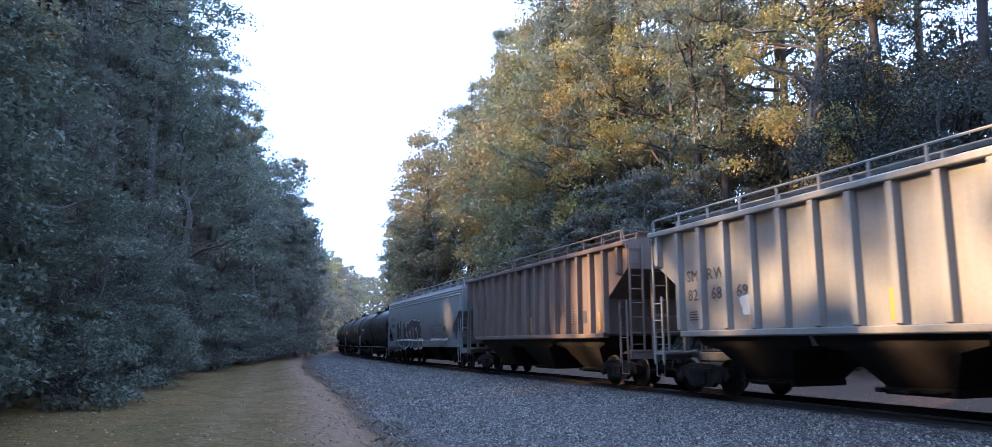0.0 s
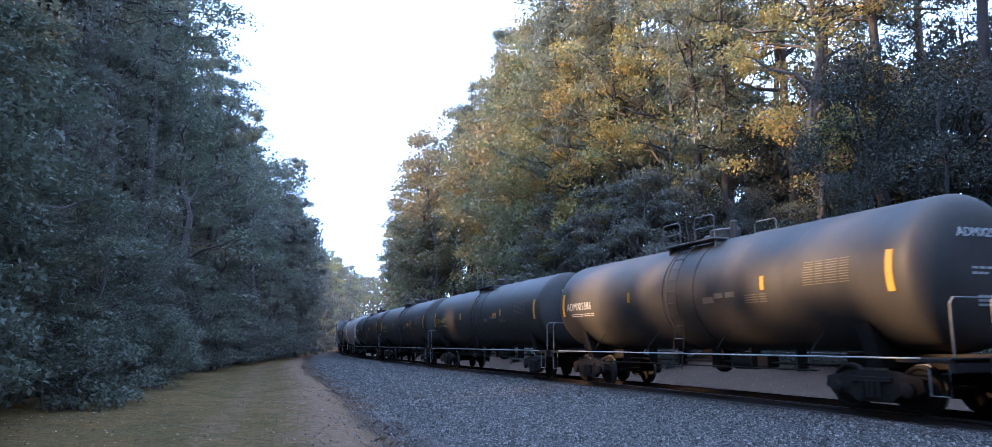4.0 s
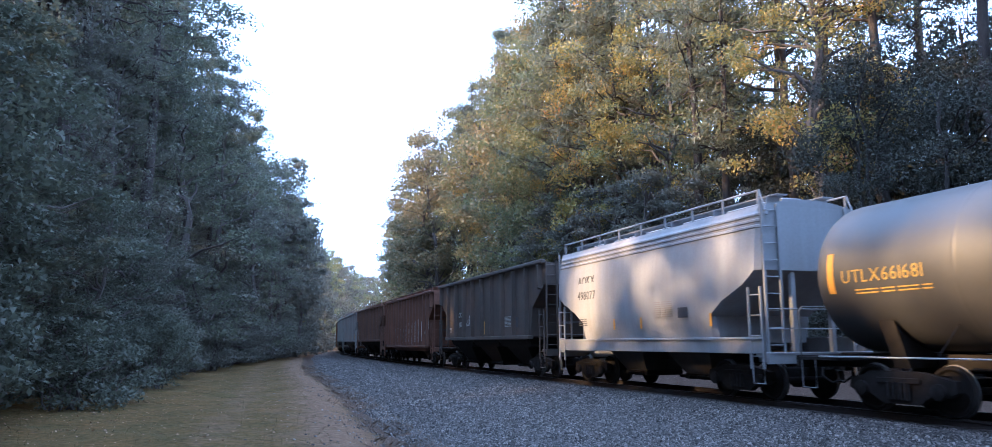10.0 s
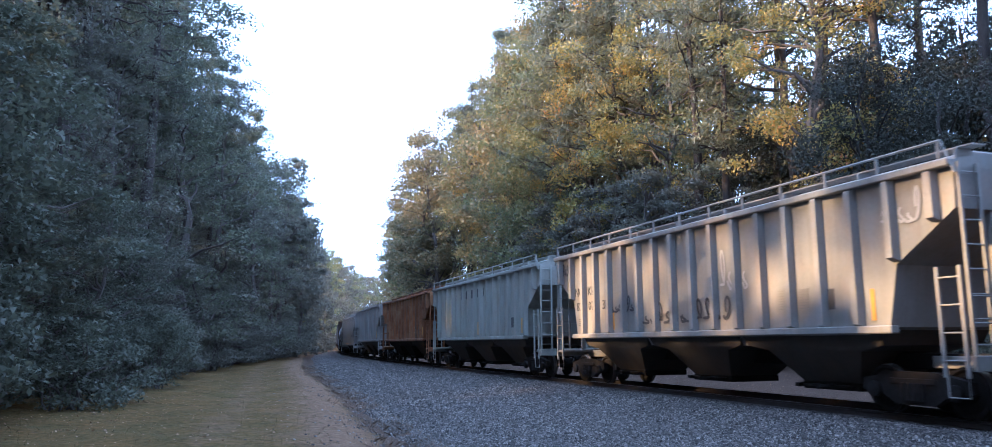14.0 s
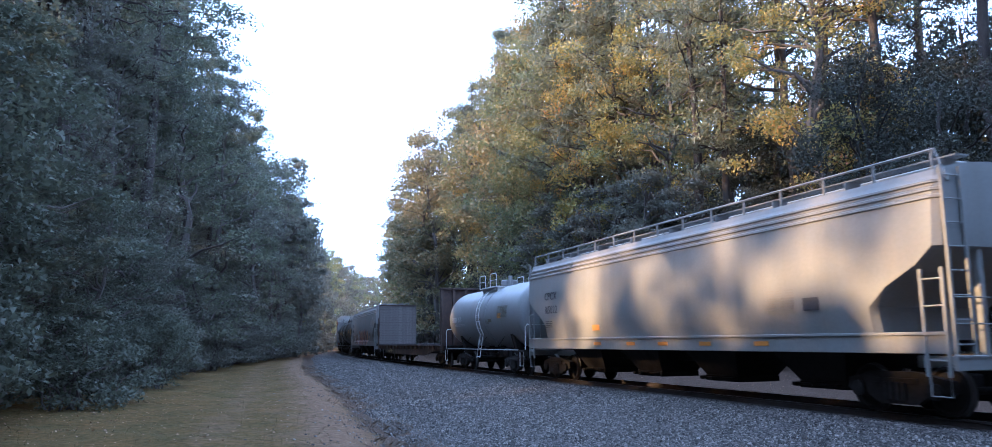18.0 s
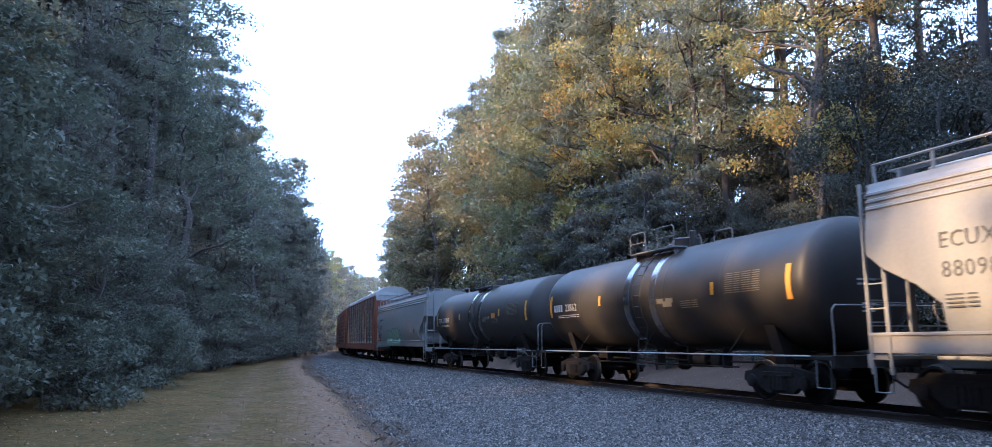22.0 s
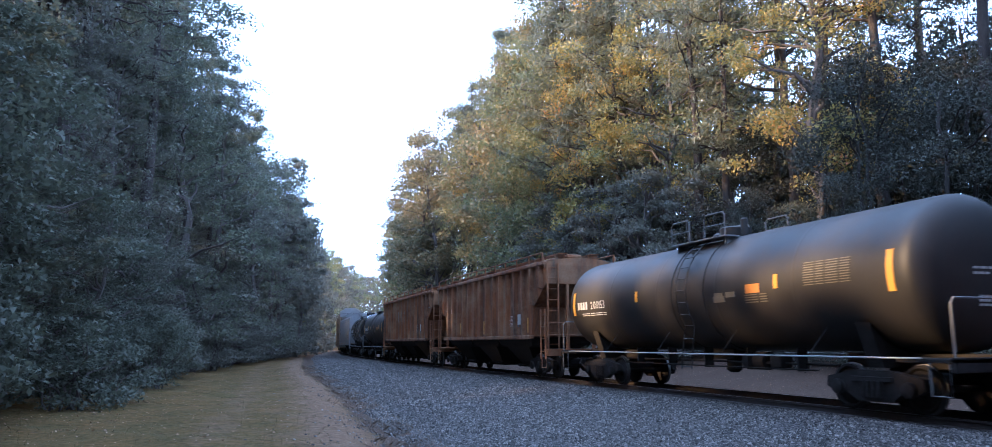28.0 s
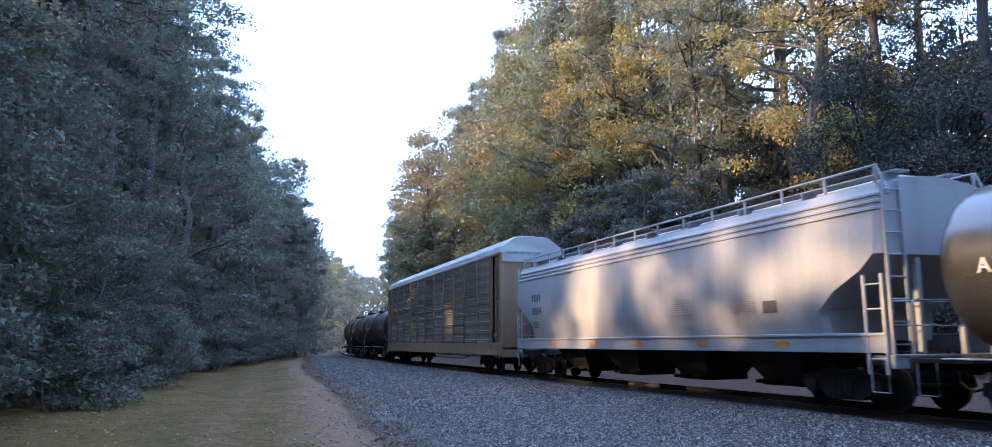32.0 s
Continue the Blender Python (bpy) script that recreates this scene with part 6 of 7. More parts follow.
plain("graffiti_grey", (0.34, 0.33, 0.33), (0.46, 0.45, 0.45), 0.6, 0.0, 9)
plain("graffiti_pink", (0.42, 0.32, 0.30), (0.52, 0.42, 0.38), 0.6, 0.0, 9)
plain("graffiti_red", (0.24, 0.09, 0.07), (0.34, 0.17, 0.13), 0.6, 0.0, 9)
plain("graffiti_orange", (0.30, 0.15, 0.075), (0.42, 0.25, 0.14), 0.6, 0.0, 9)
plain("graffiti_brown", (0.10, 0.06, 0.05), (0.20, 0.13, 0.105), 0.6, 0.0, 9)
plain("graffiti_green", (0.08, 0.14, 0.085), (0.15, 0.22, 0.12), 0.6, 0.0, 9)
plain("graffiti_faint", (0.17, 0.155, 0.145), (0.23, 0.21, 0.195), 0.6, 0.0, 9)
plain("graffiti_sage", (0.17, 0.25, 0.17), (0.25, 0.34, 0.23), 0.6, 0.0, 9)
plain("graffiti_blue", (0.12, 0.18, 0.24), (0.24, 0.32, 0.38), 0.6, 0.0, 9)
plain("graffiti_white", (0.52, 0.52, 0.50), (0.68, 0.67, 0.64), 0.6, 0.0, 9)

CARS = []


def run(car, front, rear):
    """Books a car whose body reaches from front to rear along the line at the clip's start."""
    CARS.append((car, (front + rear) / 2, rear - front))


def tank_span(front_seam, rear):
    return front_seam - 0.52, rear + 0.38


def lay(car, flat_y):
    return flat_y if callable(flat_y) else (lambda z: flat_y)


def scrawl(car, x0, z0, w, h, mat, y, seed, strokes=9, thick=0.05, name="graffiti", sub=12, lift=0.02):
    """Sprayed strokes in the manner of a tag, no letters."""
    rng = random.Random(seed)
    cur = lay(car, y)
    g = Geo()
    x = x0
    for i in range(strokes):
        x = x0 + w * i / strokes
        p = [(x + rng.uniform(-0.1, 0.3) * w / strokes, z0 + rng.uniform(0, 0.25) * h)]
        a = rng.uniform(-0.4, 0.9)
        b = rng.choice([-1, 1])
        for k in range(1, sub + 1):
            u = k / sub
            p.append((x + w / strokes * (0.15 + 0.75 * u + 0.45 * math.sin(u * 5 + a)), z0 + h * (0.5 - 0.5 * math.cos(u * math.pi * (1 + 0.6 * b) + a * 0.6))))
        spray_line(g, cur, p, thick, lift + 0.0006 * i)
    ob = part(name, g, mat, car, smooth=0, recalc=False)
    ob["kind"] = "stuff"
    return ob


def blobs(car, x0, z0, w, h, n, mats, y, seed, name="graffiti", lift=0.006):
    """Filled rounded letter-like shapes side by side, a fill over a wider dark edge."""
    cur = lay(car, y)
    for layer, grow in ((0, 0.06), (1, 0.0)):
        r2 = random.Random(seed)
        for i in range(n):
            g = Geo()
            cx = x0 + w * (i + 0.5) / n + r2.uniform(-0.05, 0.05) * w / n
            hw, hh = w / n * 0.46 + grow, h * r2.uniform(0.42, 0.52) + grow
            cz = z0 + h * 0.5 + r2.uniform(-0.05, 0.05) * h
            sq, tw = r2.uniform(0.5, 0.9), r2.uniform(-0.35, 0.35)
            ring = []
            for k in range(16):
                a = k / 16 * 2 * math.pi
                rr = 1 + 0.16 * math.sin(3 * a + i) + 0.10 * math.sin(5 * a + i * 2)
                c, s = math.cos(a), math.sin(a)
                px = cx + hw * rr * math.copysign(abs(c) ** sq, c) + tw * hh * s * 0.4
                pz = cz + hh * rr * math.copysign(abs(s) ** sq, s)
                ring.append((px, pz))
            mid = [(cx, cur(cz) - lift - 0.004 * layer - 0.0007 * i, cz)]
            g.add([(px, cur(pz) - lift - 0.004 * layer - 0.0007 * i, pz) for px, pz in ring] + mid, [(k, (k + 1) % 16, 16) for k in range(16)])
            part(name, g, mats[layer], car, smooth=0, recalc=False)


STROKES = {
    "P": [[(0.18, 0), (0.2, 1), (0.62, 0.98), (0.85, 0.76), (0.62, 0.5), (0.2, 0.46)]],
    "L": [[(0.25, 1), (0.2, 0.08), (0.85, 0.04)]],
    "A": [[(0.05, 0), (0.4, 1), (0.6, 1), (0.9, 0)], [(0.2, 0.36), (0.75, 0.36)]],
    "S": [[(0.85, 0.86), (0.5, 1), (0.18, 0.78), (0.7, 0.42), (0.68, 0.1), (0.1, 0.04)]],
    "T": [[(0.0, 0.92), (1.0, 1)], [(0.5, 0.95), (0.46, 0)]],
    "E": [[(0.88, 1), (0.2, 0.95), (0.2, 0.05), (0.9, 0)], [(0.2, 0.5), (0.72, 0.5)]],
    "R": [[(0.18, 0), (0.2, 1), (0.66, 0.98), (0.82, 0.74), (0.62, 0.5), (0.2, 0.46)], [(0.5, 0.46), (0.95, 0.0), (1.35, 0.05)]],
}


def spray_line(g, cur, pts, thick, off):
    """One sprayed line of even width with round ends, laid on the side of a car."""
    for (xa, za), (xb, zb) in zip(pts[:-1], pts[1:]):
        ln = math.hypot(xb - xa, zb - za) or 1e-6
        nx, nz = -(zb - za) / ln * thick / 2, (xb - xa) / ln * thick / 2
        n, m = max(1, round(ln / 0.06)), max(1, round(thick / 0.08))
        for q in range(n):
            for e in range(m):
                quad = [(xa + (xb - xa) * f / n + (2 * c / m - 1) * nx, za + (zb - za) * f / n + (2 * c / m - 1) * nz) for f, c in ((q, e + 1), (q, e), (q + 1, e), (q + 1, e + 1))]
                g.add([(px, cur(pz) - off, pz) for px, pz in quad], [(0, 1, 2, 3)])
    if thick < 0.05:
        return
    for px, pz in pts:
        k = max(4, round(thick / 0.06))
        for j in range(k):
            b0, b1 = (2 * j / k - 1) * thick / 2, (2 * (j + 1) / k - 1) * thick / 2
            w0, w1 = (math.sqrt(max(0.0, thick * thick / 4 - b * b)) for b in (b0, b1))
            g.add([(px + dx, cur(pz + dz) - off - 0.0006, pz + dz) for dx, dz in ((-w0, b0), (w0, b0), (w1, b1), (-w1, b1))], [(0, 1, 2, 3)])


def big_letters(car, text, x0, z0, w, h, layers, y, wave=0.06, lean=0.12):
    """A sprayed word in fat rounded letters: each layer is a material and a stroke width, the widest first."""
    cur = lay(car, y)
    step = w / len(text)
    for k, (mat, thick) in enumerate(layers):
        for i, ch in enumerate(text):
            g = Geo()
            up = wave * math.sin(i * 2.1)
            tall = h * (1 + wave * math.sin(i * 1.7))
            for line in STROKES[ch]:
                pts = [(x0 + step * (i + 0.06 + 0.88 * a) + (b - 0.5) * lean, z0 + up + tall * b) for a, b in line]
                spray_line(g, cur, pts, thick, 0.008 + 0.004 * k + 0.0004 * i)
            part("graffiti", g, mat, car, smooth=0, recalc=False)["kind"] = "stuff"


def cloud_piece(car, x0, z0, w, h, humps, fill, edge, y, seed, lift=0.010):
    """A sprayed cloud: one filled form with a humped top in a dark line."""
    cur = lay(car, y)
    rng = random.Random(seed)
    tall = [rng.uniform(0.78, 1.0) for _ in range(humps)]

    def top(u):
        i = min(humps - 1, int(u * humps))
        f = u * humps - i
        ends = min(1.0, u / 0.06, (1 - u) / 0.06)
        return h * (0.78 * tall[i] + 0.2 * math.sqrt(max(0.0, 1 - (2 * f - 1) ** 2))) * (0.55 + 0.45 * ends)

    n = 72
    for layer, (mat, grow) in enumerate(((edge, 0.035), (fill, 0.0))):
        g = Geo()
        off = lift + 0.004 * layer
        for k in range(n):
            xa, xb = x0 - grow + (w + 2 * grow) * k / n, x0 - grow + (w + 2 * grow) * (k + 1) / n
            ha, hb = top(k / n) + grow, top((k + 1) / n) + grow
            rows = 6
            for r in range(rows):
                g.add([(xx, cur(zz) - off, zz) for xx, zz in ((xa, z0 + ha * r / rows), (xb, z0 + hb * r / rows), (xb, z0 + hb * (r + 1) / rows), (xa, z0 + ha * (r + 1) / rows))], [(0, 1, 2, 3)])
        part("graffiti", g, mat, car, smooth=0, recalc=False)


def burner(car, x0, z0, w, h, n, fills, edge, halo, y, seed, fat=0.30, lift=0.010):
    """A sprayed piece: interlocked letter-like forms that spell nothing, a fill with a dark edge inside a pale halo."""
    cur = lay(car, y)
    rng = random.Random(seed)
    forms = []
    for i in range(n):
        x, ww = x0 + w * i / n, w / n
        kind = rng.randrange(4)
        hi, lo = z0 + h * rng.uniform(0.84, 1.0), z0 + h * rng.uniform(0.0, 0.14)
        mid = (hi + lo) / 2 + rng.uniform(-0.1, 0.1) * h
        a, b = x + ww * rng.uniform(0.1, 0.25), x + ww * rng.uniform(0.75, 0.98)
        if kind == 0:
            lines = [[(a, lo), (a + 0.1 * ww, mid), (a, hi), (b, hi - 0.16 * h), (b - 0.1 * ww, mid), (a + 0.1 * ww, mid)], [(a + 0.3 * ww, mid), (b + 0.15 * ww, lo)]]
        elif kind == 1:
            lines = [[(b, hi - 0.1 * h), (a + 0.2 * ww, hi), (a, mid), (b, mid - 0.1 * h), (b - 0.1 * ww, lo + 0.05 * h), (a - 0.1 * ww, lo)]]
        elif kind == 2:
            lines = [[(a, hi), (a + 0.1 * ww, lo), (b, mid), (b, hi)], [(b, hi), (b + 0.05 * ww, lo)]]
        else:
            lines = [[(b, hi), (a, hi - 0.1 * h), (a, lo + 0.1 * h), (b, lo)], [(a, mid), (b - 0.1 * ww, mid + 0.05 * h)]]
        cx, cz = x + ww / 2, z0 + h / 2
        fx, fz = rng.choice((-1, -1, 1)), rng.choice((-1, 1))
        lines = [[(cx + fx * (px - cx) + 0.25 * (pz - cz) * (i % 2), cz + fz * (pz - cz)) for px, pz in line] for line in lines]
        forms.append((lines, fills[rng.randrange(len(fills))]))
    for k, (mat, extra) in enumerate(((halo, 0.10), (edge, 0.055), (None, 0.0))):
        for i, (lines, fill) in enumerate(forms):
            g = Geo()
            for line in lines:
                spray_line(g, cur, line, fat + extra, lift + 0.004 * k + 0.0004 * i)
            part("graffiti", g, mat or fill, car, smooth=0, recalc=False)["kind"] = "stuff"


def thin_forms(car, x0, z0, w, h, n, mat, y, seed, thick=0.05, lift=0.022):
    """Open loops and strokes in one thin sprayed line each, that spell nothing."""
    cur = lay(car, y)
    rng = random.Random(seed)
    for i in range(n):
        g = Geo()
        cx, cz = x0 + w * (i + 0.5) / n, z0 + h / 2
        rx, rz = w / n * rng.uniform(0.26, 0.42), h * rng.uniform(0.36, 0.5)
        a0, turn = rng.uniform(0, 6.283), rng.uniform(3.2, 6.1)
        pts = [(cx + rx * math.cos(a0 + turn * k / 12) + 0.15 * rz * math.sin(a0 + turn * k / 12), cz + rz * math.sin(a0 + turn * k / 12)) for k in range(13)]
        spray_line(g, cur, pts, thick, lift + 0.0004 * i)
        part("graffiti", g, mat, car, smooth=0, recalc=False)["kind"] = "stuff"


def hopper_marks(car, L, number, ink, y=-1.475, mark=4, z=2.75, orange=True, word="", bay=None):
    """Reporting mark as bars, the number, and small data blocks of a hopper car."""
    E = L / 2
    cur = lay(car, y)
    yy = cur(z)
    x = -E + 1.75
    posts = RIBS.get(car.name)
    if posts:
        gaps = [(a + b) / 2 for a, b in zip(posts[:-1], posts[1:]) if (a + b) / 2 > -E + 1.7]
        wide = lambda t, size=0.42: sum(GLYPHS[ch][2] + 0.12 for ch in t) * size
        if bay is not None:
            writing(car, word, gaps[bay] - wide(word, 0.36) / 2, z + 0.16, 0.36, ink, yy).name = "reporting_mark"
            writing(car, number, gaps[bay] - wide(number, 0.36) / 2, z - 0.34, 0.36, ink, yy)
        for i in range(0, 0 if bay is not None else len(number), 2):
            t = number[i:i + 2]
            writing(car, t, gaps[i // 2] - wide(t) / 2, z - 0.32, 0.42, ink, yy)
        for i in range(0 if bay is not None else 2):
            if word:
                t = word[i * 2:i * 2 + 2]
                ob = writing(car, t, gaps[i] - wide(t) / 2, z + 0.18, 0.42, ink, yy)
                ob.name = "reporting_mark"
            else:
                bars(car, "reporting_mark", gaps[i] - 0.2, z + 0.18, [0.13, 0.13], 0.27, 0.12, ink, yy)
    else:
        if word:
            writing(car, word, x, z + 0.18, 0.40, ink, cur(z + 0.3)).name = "reporting_mark"
        else:
            bars(car, "reporting_mark", x, z + 0.18, [0.12] * mark, 0.27, 0.12, ink, yy)
        writing(car, number, x, z - 0.32, 0.40, ink, yy)
    bars(car, "stencil_line", x, 2.12, [0.34, 0.2], 0.028, 0.06, ink, cur(2.1), 4, 1.4)
    bars(car, "data_panel", E - 4.6, 2.45, [0.34, 0.2, 0.28], 0.022, 0.06, MATS["graffiti_faint"] if ink is BLACK else ink, cur(2.3), 8, 1.6)
    bars(car, "inspection_plate", E - 3.4, 2.0, [0.46], 0.42, 0.1, BLACK, cur(2.2))
    if orange:
        for xx in (-E + 4.2, 0.2, E - 2.0):
            bars(car, "reflector_stripe", xx, 1.75, [0.09], 0.6, 0.1, MATS["stripe_yellow"], cur(2.0))


def assemble():
    SIDE = -1.468
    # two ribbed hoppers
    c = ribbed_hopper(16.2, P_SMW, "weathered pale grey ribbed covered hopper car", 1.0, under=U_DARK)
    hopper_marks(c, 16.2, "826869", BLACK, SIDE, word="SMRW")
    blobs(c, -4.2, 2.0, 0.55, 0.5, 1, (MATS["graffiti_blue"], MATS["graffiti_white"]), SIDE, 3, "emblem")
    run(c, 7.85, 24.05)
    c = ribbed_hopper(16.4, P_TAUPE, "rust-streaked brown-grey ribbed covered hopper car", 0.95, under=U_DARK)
    hopper_marks(c, 16.4, "886088", BLACK, SIDE)
    run(c, 25.55, 41.95)
    # graffiti pellet hopper
    L = 20.0
    cur = round_curve()
    full = over_sill(cur)
    c = smooth_hopper(L, P_WHITE, "dirty white smooth-sided covered hopper with a large sprayed word")
    hopper_marks(c, L, "814480", BLACK, cur, orange=False, word="CPCX")
    big_letters(c, "PLASTER", -6.5, 1.28, 7.7, 1.28, ((MATS["graffiti_black"], 0.66), (MATS["graffiti_white"], 0.58), (MATS["graffiti_black"], 0.49)), full)
    burner(c, 3.3, 1.25, 4.2, 0.9, 6, (MATS["graffiti_faint"],), MATS["graffiti_black"], MATS["graffiti_faint"], full, 9, 0.20)
    scrawl(c, 3.3, 2.32, 3.6, 0.28, MATS["graffiti_black"], cur, 5, 10, 0.03)
    for x in (-0.9,):
        bars(c, "hazard_placard", x, 1.75, [0.6], 0.3, 0.1, MATS["hazard_orange"], cur(1.7))
    run(c, 43.05, 63.05)

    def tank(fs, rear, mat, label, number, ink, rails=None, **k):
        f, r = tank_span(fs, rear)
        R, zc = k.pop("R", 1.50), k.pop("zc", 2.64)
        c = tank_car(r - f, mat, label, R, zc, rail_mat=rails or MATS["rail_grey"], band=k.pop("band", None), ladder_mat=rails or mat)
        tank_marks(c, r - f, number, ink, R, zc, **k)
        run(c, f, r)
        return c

    tank(64.53, 79.85, P_BLACK, "black tank car with a pale handrail and white stencils", "25380", WHITE, plate=False, stripes=False, mark="ADMX")
    tank(82.37, 97.46, P_SOOT, "black tank car with dusty shell and white data panel", "25386", WHITE, plate=False, mark="ADMX")
    tank(99.79, 115.7, P_SOOT, "sunlit black tank car with yellow marks", "641077", YELLOW, mark="UTLX")
    tank(118.16, 133.7, P_SOOT, "black tank car with yellow marks and stripes", "641092", YELLOW, mark="UTLX")
    tank(136.08, 151.9, P_BLACK, "black tank car with silver strap and white marks", "258162", WHITE, mark="TILX", big=0.42, band=P_GLOSS)
    tank(154.67, 169.46, P_TANKW, "white tank car with black marks and pale rails", "674583", BLACK, mark="UTLX", rails=MATS["rail_white"], plate=False, R=1.55, zc=2.68)
    tank(171.81, 186.9, P_SLATE, "slate grey tank car with bright strap and yellow stripes", "661681", YELLOW, mark="UTLX", band=P_GLOSS, R=1.54, zc=2.68)

    # short grey two-bay hopper
    c = smooth_hopper(11.3, P_COOL, "clean light grey two-bay covered hopper car", 4.4, 1.45, None, 2, under=U_GREY, inset=1.9)
    hopper_marks(c, 11.3, "498077", BLACK, round_curve(4.4, 1.45), z=3.1, word="AOKX")
    run(c, 188.8, 200.05)
    # open hoppers and box-ribbed hoppers
    c = ribbed_hopper(15.3, P_COAL, "black open-top coal hopper with wide side posts", 1.45, rails=False, name="open_hopper", cover=False, eave=4.42, under=MATS["under_steel"])
    hopper_marks(c, 15.3, "1013", WHITE, SIDE, z=2.5, word="CCX", bay=1)
    scrawl(c, -2.6, 2.2, 0.8, 0.5, WHITE, SIDE, 8, 4, 0.05)
    run(c, 201.45, 216.75)
    c = ribbed_hopper(16.0, P_OXIDE, "brown ribbed hopper covered in white graffiti", 0.93, rails=False, under=U_DARK, low=1.2)
    hopper_marks(c, 16.0, "435494", WHITE, SIDE, orange=False)
    bars(c, "owner_mark", 0.55, 3.25, [0.5, 0.5, 0.5, 0.5], 0.36, 0.43, WHITE, -1.46)
    bars(c, "owner_underline", 0.5, 3.1, [0.55, 0.55, 0.55], 0.07, 0.38, WHITE, -1.46)
    burner(c, -4.4, 1.45, 4.9, 0.95, 6, (MATS["graffiti_brown"], MATS["graffiti_blue"]), MATS["graffiti_grey"], MATS["graffiti_white"], SIDE, 21, 0.26)
    burner(c, 0.6, 1.45, 4.4, 1.2, 4, (MATS["graffiti_grey"], MATS["graffiti_white"]), MATS["graffiti_brown"], MATS["graffiti_white"], SIDE, 22, 0.36)
    scrawl(c, 5.0, 1.9, 1.8, 0.9, MATS["graffiti_white"], SIDE, 23, 6, 0.07)
    rng = random.Random(5)
    for x in rib_run(-8.0 + 0.42, 8.0 - 0.42, 0.93):
        if -4.4 < x < 5.0:
            top = 2.35 + 0.4 * rng.random() + (0.25 if x > 0.6 else 0)
            m = MATS["graffiti_white"] if x > 0.6 or rng.random() < 0.4 else MATS["graffiti_blue"]
            part("graffiti", Geo().box(x - 0.05, -1.618, 1.3, x + 0.05, -1.606, top), m, c, smooth=0)
    run(c, 218.3, 234.3)
    c = ribbed_hopper(16.3, P_BROWN, "brown ribbed covered hopper car", 0.93, rails=True, under=U_DARK)
    hopper_marks(c, 16.3, "467112", WHITE, SIDE, orange=False)
    bare = [(a + b) / 2 for a, b in zip(RIBS[c.name][:-1], RIBS[c.name][1:]) if -0.4 < (a + b) / 2 < 3.2]
    for x in bare:
        bars(c, "owner_mark", x - 0.19, 3.42, [0.38], 0.12, 0.1, MATS["graffiti_pink"], -1.46, 2, 0.5)
    run(c, 235.6, 251.9)
    c = ribbed_hopper(16.6, P_DUST, "off-white ribbed covered hopper with black tags", 0.95, under=U_GREY)
    hopper_marks(c, 16.6, "830731", BLACK, SIDE, word="NOKL")
    scrawl(c, -4.2, 2.3, 1.5, 0.45, MATS["graffiti_black"], SIDE, 31, 6, 0.06)
    scrawl(c, -2.2, 1.9, 4.2, 0.55, MATS["graffiti_black"], SIDE, 32, 11, 0.07)
    scrawl(c, 1.6, 2.6, 1.1, 1.0, MATS["graffiti_grey"], SIDE, 33, 4, 0.06)
    scrawl(c, 6.7, 3.5, 0.9, 0.6, MATS["graffiti_grey"], SIDE, 34, 5, 0.05)
    scrawl(c, -8.0, 3.7, 0.9, 0.45, MATS["graffiti_black"], SIDE, 35, 5, 0.05)
    run(c, 253.55, 270.15)
    c = ribbed_hopper(16.2, P_PALE_GREEN, "chalky pale green ribbed covered hopper car", 0.95, under=U_GREY)
    hopper_marks(c, 16.2, "5121", BLACK, SIDE)
    bars(c, "owner_lettering", -6.2, 3.55, [0.26] * 4 + [0.26] * 7, 0.40, 0.62, BLACK, -1.462)
    run(c, 271.9, 288.1)
    c = ribbed_hopper(15.7, P_RUST, "rust-orange ribbed covered hopper car", 0.95, rails=False, under=U_DARK)
    hopper_marks(c, 15.7, "41728", WHITE, SIDE)
    burner(c, -4.6, 2.4, 3.4, 0.6, 4, (MATS["graffiti_green"],), MATS["graffiti_brown"], MATS["graffiti_pink"], SIDE, 41, 0.16)
    run(c, 289.2, 304.9)
    c = ribbed_hopper(15.4, P_DUST, "pale grey ribbed covered hopper car", 0.86, under=U_GREY)
    hopper_marks(c, 15.4, "62560", BLACK, SIDE)
    run(c, 306.8, 322.15)
    L = 19.0
    c = smooth_hopper(L, P_WHITE, "clean off-white smooth-sided covered hopper car")
    hopper_marks(c, L, "815022", BLACK, cur, orange=False, word="CPCX")
    for x in (-3.8, -1.6, 0.2, 2.2, 4.4):
        bars(c, "conspicuity_mark", x, 1.27, [0.5], 0.1, 0.1, MATS["hazard_orange"], -1.533)
    bars(c, "hazard_placard", -3.9, 1.75, [0.5], 0.26, 0.1, MATS["hazard_orange"], cur(1.85))
    run(c, 325.0, 344.0)
    # short white tank
    f, r = tank_span(345.65, 355.9)
    c = tank_car(r - f, P_TANKG, "short pale grey tank car with white rails", 1.46, 2.6, MATS["rail_white"])
    tank_marks(c, r - f, "1569", WHITE, 1.46, 2.6, stripes=False)
    run(c, f, r)
    c = bulkhead_flat(21.2, "empty bulkhead flat car with plank-faced ends and rusty sills")
    scrawl(c, -6.0, 0.75, 1.6, 0.35, YELLOW, -1.45, 51, 4, 0.06, "stencil_mark")
    run(c, 357.2, 378.4)
    L = 19.0
    c = smooth_hopper(L, P_WHITE, "white smooth-sided covered hopper with brown and red graffiti")
    hopper_marks(c, L, "880986", BLACK, cur, orange=False, word="ECUX")
    burner(c, -6.6, 1.3, 4.9, 0.85, 8, (MATS["graffiti_orange"], MATS["graffiti_brown"], MATS["graffiti_grey"]), MATS["graffiti_brown"], MATS["graffiti_grey"], full, 61, 0.20)
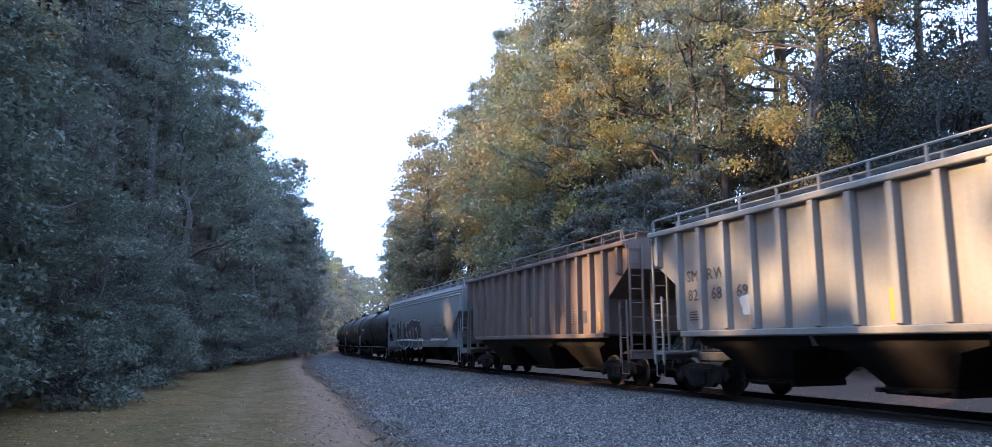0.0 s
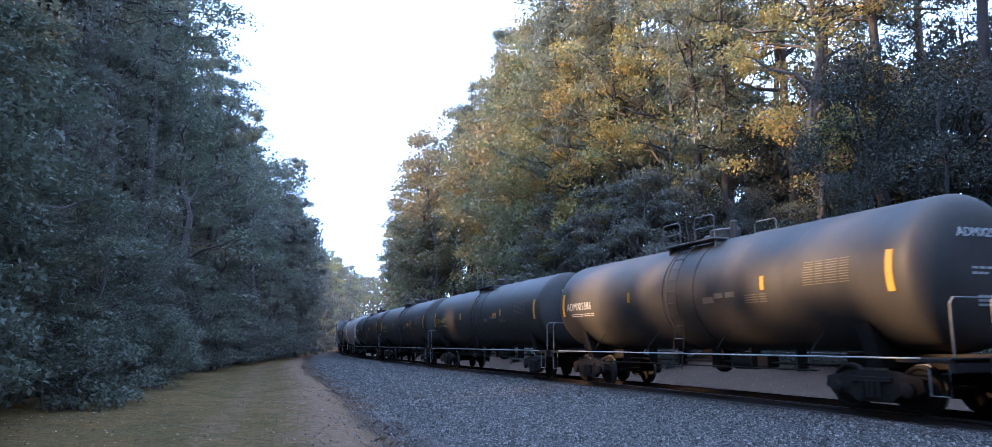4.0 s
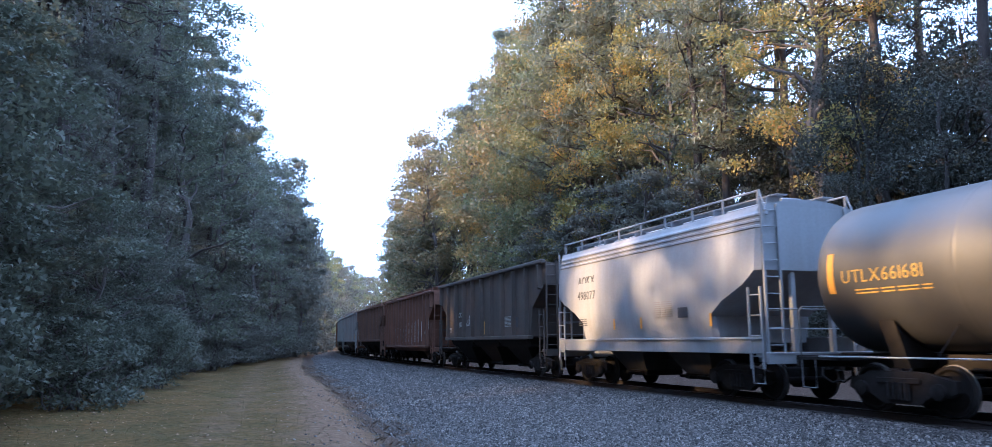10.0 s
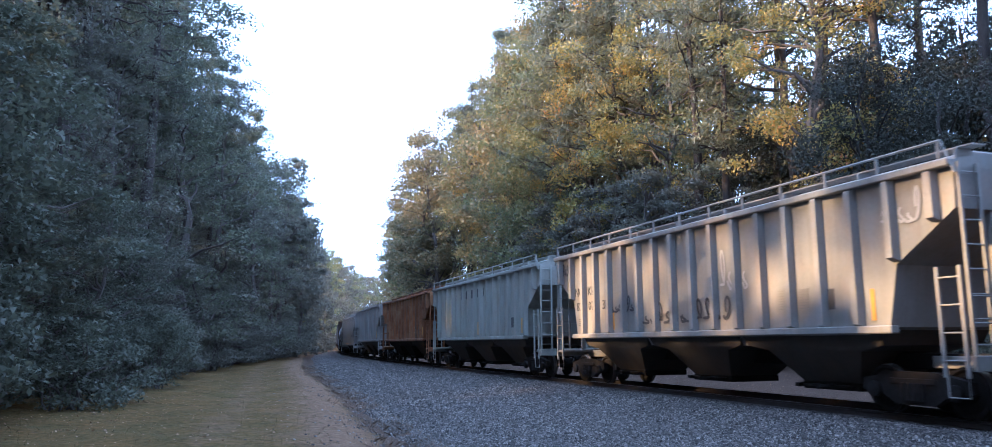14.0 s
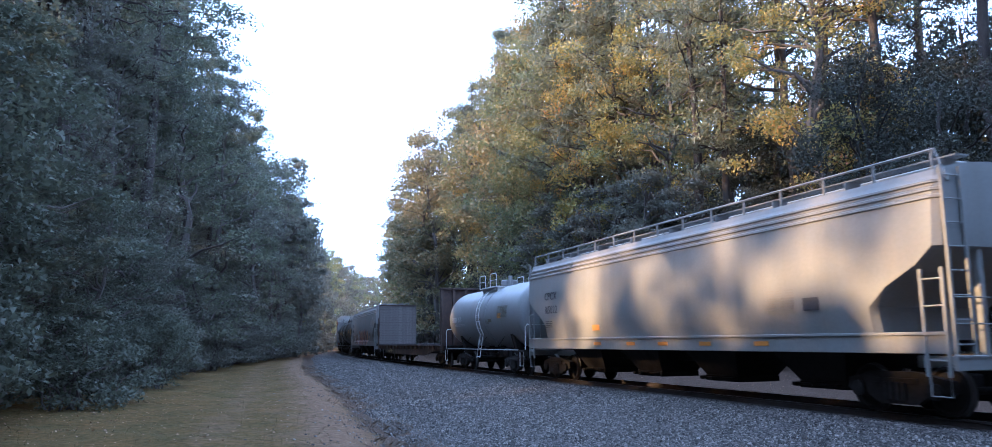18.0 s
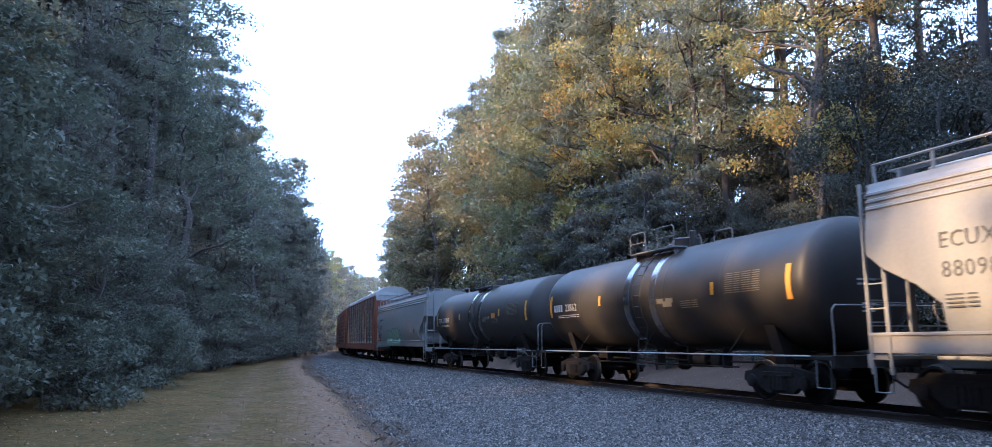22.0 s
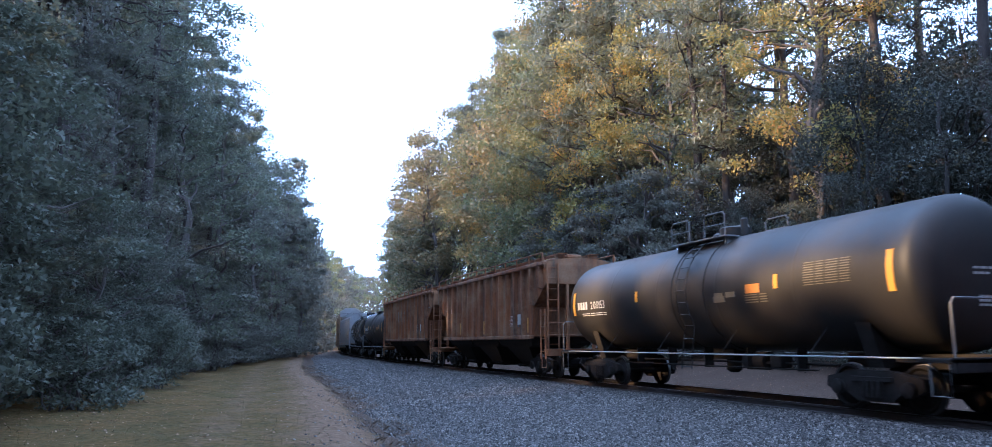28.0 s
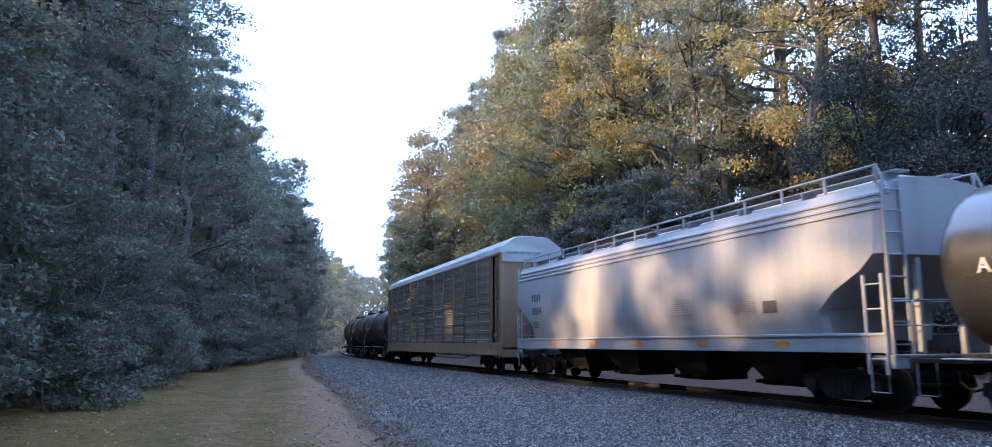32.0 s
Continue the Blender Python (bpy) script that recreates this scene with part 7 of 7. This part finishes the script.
    burner(c, -1.7, 1.3, 6.6, 1.2, 8, (MATS["graffiti_brown"], MATS["graffiti_red"], MATS["graffiti_black"], MATS["graffiti_orange"]), MATS["graffiti_black"], MATS["graffiti_pink"], full, 64, 0.27)
    scrawl(c, 6.6, 2.7, 1.5, 0.9, MATS["graffiti_grey"], cur, 64, 8, 0.035)
    bars(c, "reflector_stripe", 6.2, 1.75, [0.09], 0.7, 0.1, MATS["stripe_yellow"], cur(2.1))
    run(c, 380.05, 399.0)
    tank(401.0, 414.5, P_BLACK, "black tank car with silver strap round its middle", "23862", WHITE, band=P_GLOSS, plate=False)
    tank(416.6, 431.0, P_SOOT, "black tank car with orange placard and white marks", "200243", WHITE, mark="TILX", band=P_GLOSS)
    L = 17.8
    c = smooth_hopper(L, P_WHITE, "white smooth-sided covered hopper with green graffiti")
    hopper_marks(c, L, "51712", BLACK, cur, word="UTCX")
    cloud_piece(c, -4.3, 1.2, 5.6, 1.25, 7, MATS["graffiti_sage"], MATS["graffiti_black"], full, 71)
    thin_forms(c, -3.9, 1.5, 4.8, 0.6, 6, MATS["graffiti_black"], full, 73)
    thin_forms(c, 2.6, 1.85, 1.5, 0.6, 4, MATS["graffiti_faint"], cur, 72, 0.03)
    thin_forms(c, 4.6, 2.0, 1.4, 0.45, 5, MATS["graffiti_faint"], cur, 75, 0.03)
    run(c, 433.45, 451.25)
    c = autorack(25.7, P_PANEL, P_ORANGE, MATS["roof_white"], "orange-framed enclosed autorack with galvanised side panels")
    scrawl(c, 8.0, 1.5, 1.6, 0.75, MATS["graffiti_black"], -1.52, 81, 6, 0.05)
    scrawl(c, 1.3, 1.45, 1.2, 0.9, MATS["graffiti_black"], -1.52, 82, 3, 0.05)
    run(c, 452.6, 478.3)
    c = autorack(26.3, P_PANEL, P_ORANGE, MATS["roof_white"], "orange-framed enclosed autorack with lettered graffiti panels")
    scrawl(c, 4.0, 1.45, 1.0, 0.9, MATS["graffiti_black"], -1.52, 83, 4, 0.06)
    scrawl(c, 7.6, 1.4, 2.6, 1.2, MATS["graffiti_black"], -1.52, 84, 4, 0.07, sub=10)
    burner(c, -11.3, 1.55, 6.6, 0.85, 6, (MATS["graffiti_grey"],), MATS["graffiti_black"], MATS["graffiti_grey"], -1.545, 85, 0.18)
    blobs(c, -11.7, 1.35, 0.8, 0.9, 1, (MATS["graffiti_red"], MATS["graffiti_blue"]), -1.52, 86)
    run(c, 479.8, 506.1)
    tank(509.0, 523.2, P_BLACK, "black tank car with tags and a data panel", "200153", WHITE)
    c = ribbed_hopper(15.7, P_RUST, "rusty brown ribbed covered hopper with yellow stripes", 0.95, under=U_DARK, rails=True)
    hopper_marks(c, 15.7, "", MATS["graffiti_pink"], SIDE)
    bars(c, "notice_plate", 4.6, 2.1, [0.5], 0.42, 0.1, WHITE, -1.47)
    run(c, 525.4, 541.1)
    c = ribbed_hopper(16.2, P_RUST, "heavily rusted orange ribbed covered hopper car", 1.05, under=U_DARK, rails=True)
    hopper_marks(c, 16.2, "3572", WHITE, SIDE, orange=False)
    burner(c, -2.6, 2.85, 3.2, 0.65, 5, (MATS["graffiti_faint"],), MATS["graffiti_red"], MATS["graffiti_brown"], SIDE, 91, 0.14)
    bars(c, "notice_plate", 4.4, 2.1, [0.55], 0.42, 0.1, WHITE, -1.47)
    part("round_emblem", Geo().lathe_y([(-1.478, 0.02), (-1.478, 0.27), (-1.466, 0.27)], 24, 7.2, 3.7), WHITE, c)
    run(c, 542.5, 558.7)
    tank(559.9, 570.9, P_SOOT, "short black tank car with orange panel and white marks", "161069", WHITE, mark="TCIX", big=0.42, more=(-1.1, 0.9))
    tank(573.5, 583.4, P_JET, "glossy black short tank car with white marks", "3070", WHITE, stripes=False, mark="AXLX", big_head=True)
    L = 19.0
    c = smooth_hopper(L, P_COOL, "light grey smooth-sided covered hopper car")
    hopper_marks(c, L, "10504", BLACK, cur, orange=False)
    for x in (-6.0, -2.8, 0.2, 3.4, 6.4):
        bars(c, "conspicuity_mark", x, 1.25, [0.45], 0.12, 0.1, MATS["hazard_orange"], -1.533)
    bars(c, "data_panel", 2.2, 2.5, [0.4, 0.25, 0.35], 0.022, 0.06, MATS["graffiti_grey"], cur(2.4), 8, 1.6)
    run(c, 584.7, 603.7)
    c = autorack(26.2, P_PANEL_TAN, P_TAN, MATS["roof_white"], "tan-framed enclosed autorack with yellowed side panels")
    run(c, 605.8, 632.0)
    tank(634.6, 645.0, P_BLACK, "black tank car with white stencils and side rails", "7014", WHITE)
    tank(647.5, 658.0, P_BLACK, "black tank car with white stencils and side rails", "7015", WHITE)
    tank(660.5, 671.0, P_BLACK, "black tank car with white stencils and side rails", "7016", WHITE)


assemble()


# ---- what moves: the train along its line, its wheels as they come near ----
def car_pose(s, half):
    (xf, yf), (xr, yr) = on_line(s - half), on_line(s + half)
    return Matrix.Translation(((xf + xr) / 2, (yf + yr) / 2, 0)) @ Matrix.Rotation(math.atan2(yf - yr, xf - xr), 4, "Z")


def motions():
    place = {}
    for car, s0, length in CARS:
        half = length * 0.38
        walk(car, [(float(t), car_pose(s0 - travelled(t), half)) for t in range(33)])
        place[car] = s0
    for wheel, car, dx, local in WHEELS:
        s0 = place[car] - dx
        near = [k for k in range(0, 961) if 9.0 < s0 - travelled(k / 30) < 46.0]
        turn = lambda k: Matrix.Translation((local, 0, 0.457)) @ Matrix.Rotation((travelled(k / 30) - s0) / 0.457, 4, "Y")
        if not near:
            walk(wheel, [(0.0, turn(0)), (32.0, turn(0))])
            continue
        rows = [(k / 30, turn(k)) for k in near]
        if near[0] > 0:
            rows.insert(0, (0.0, rows[0][1]))
        if near[-1] < 960:
            rows.append((32.0, rows[-1][1]))
        walk(wheel, rows)


motions()
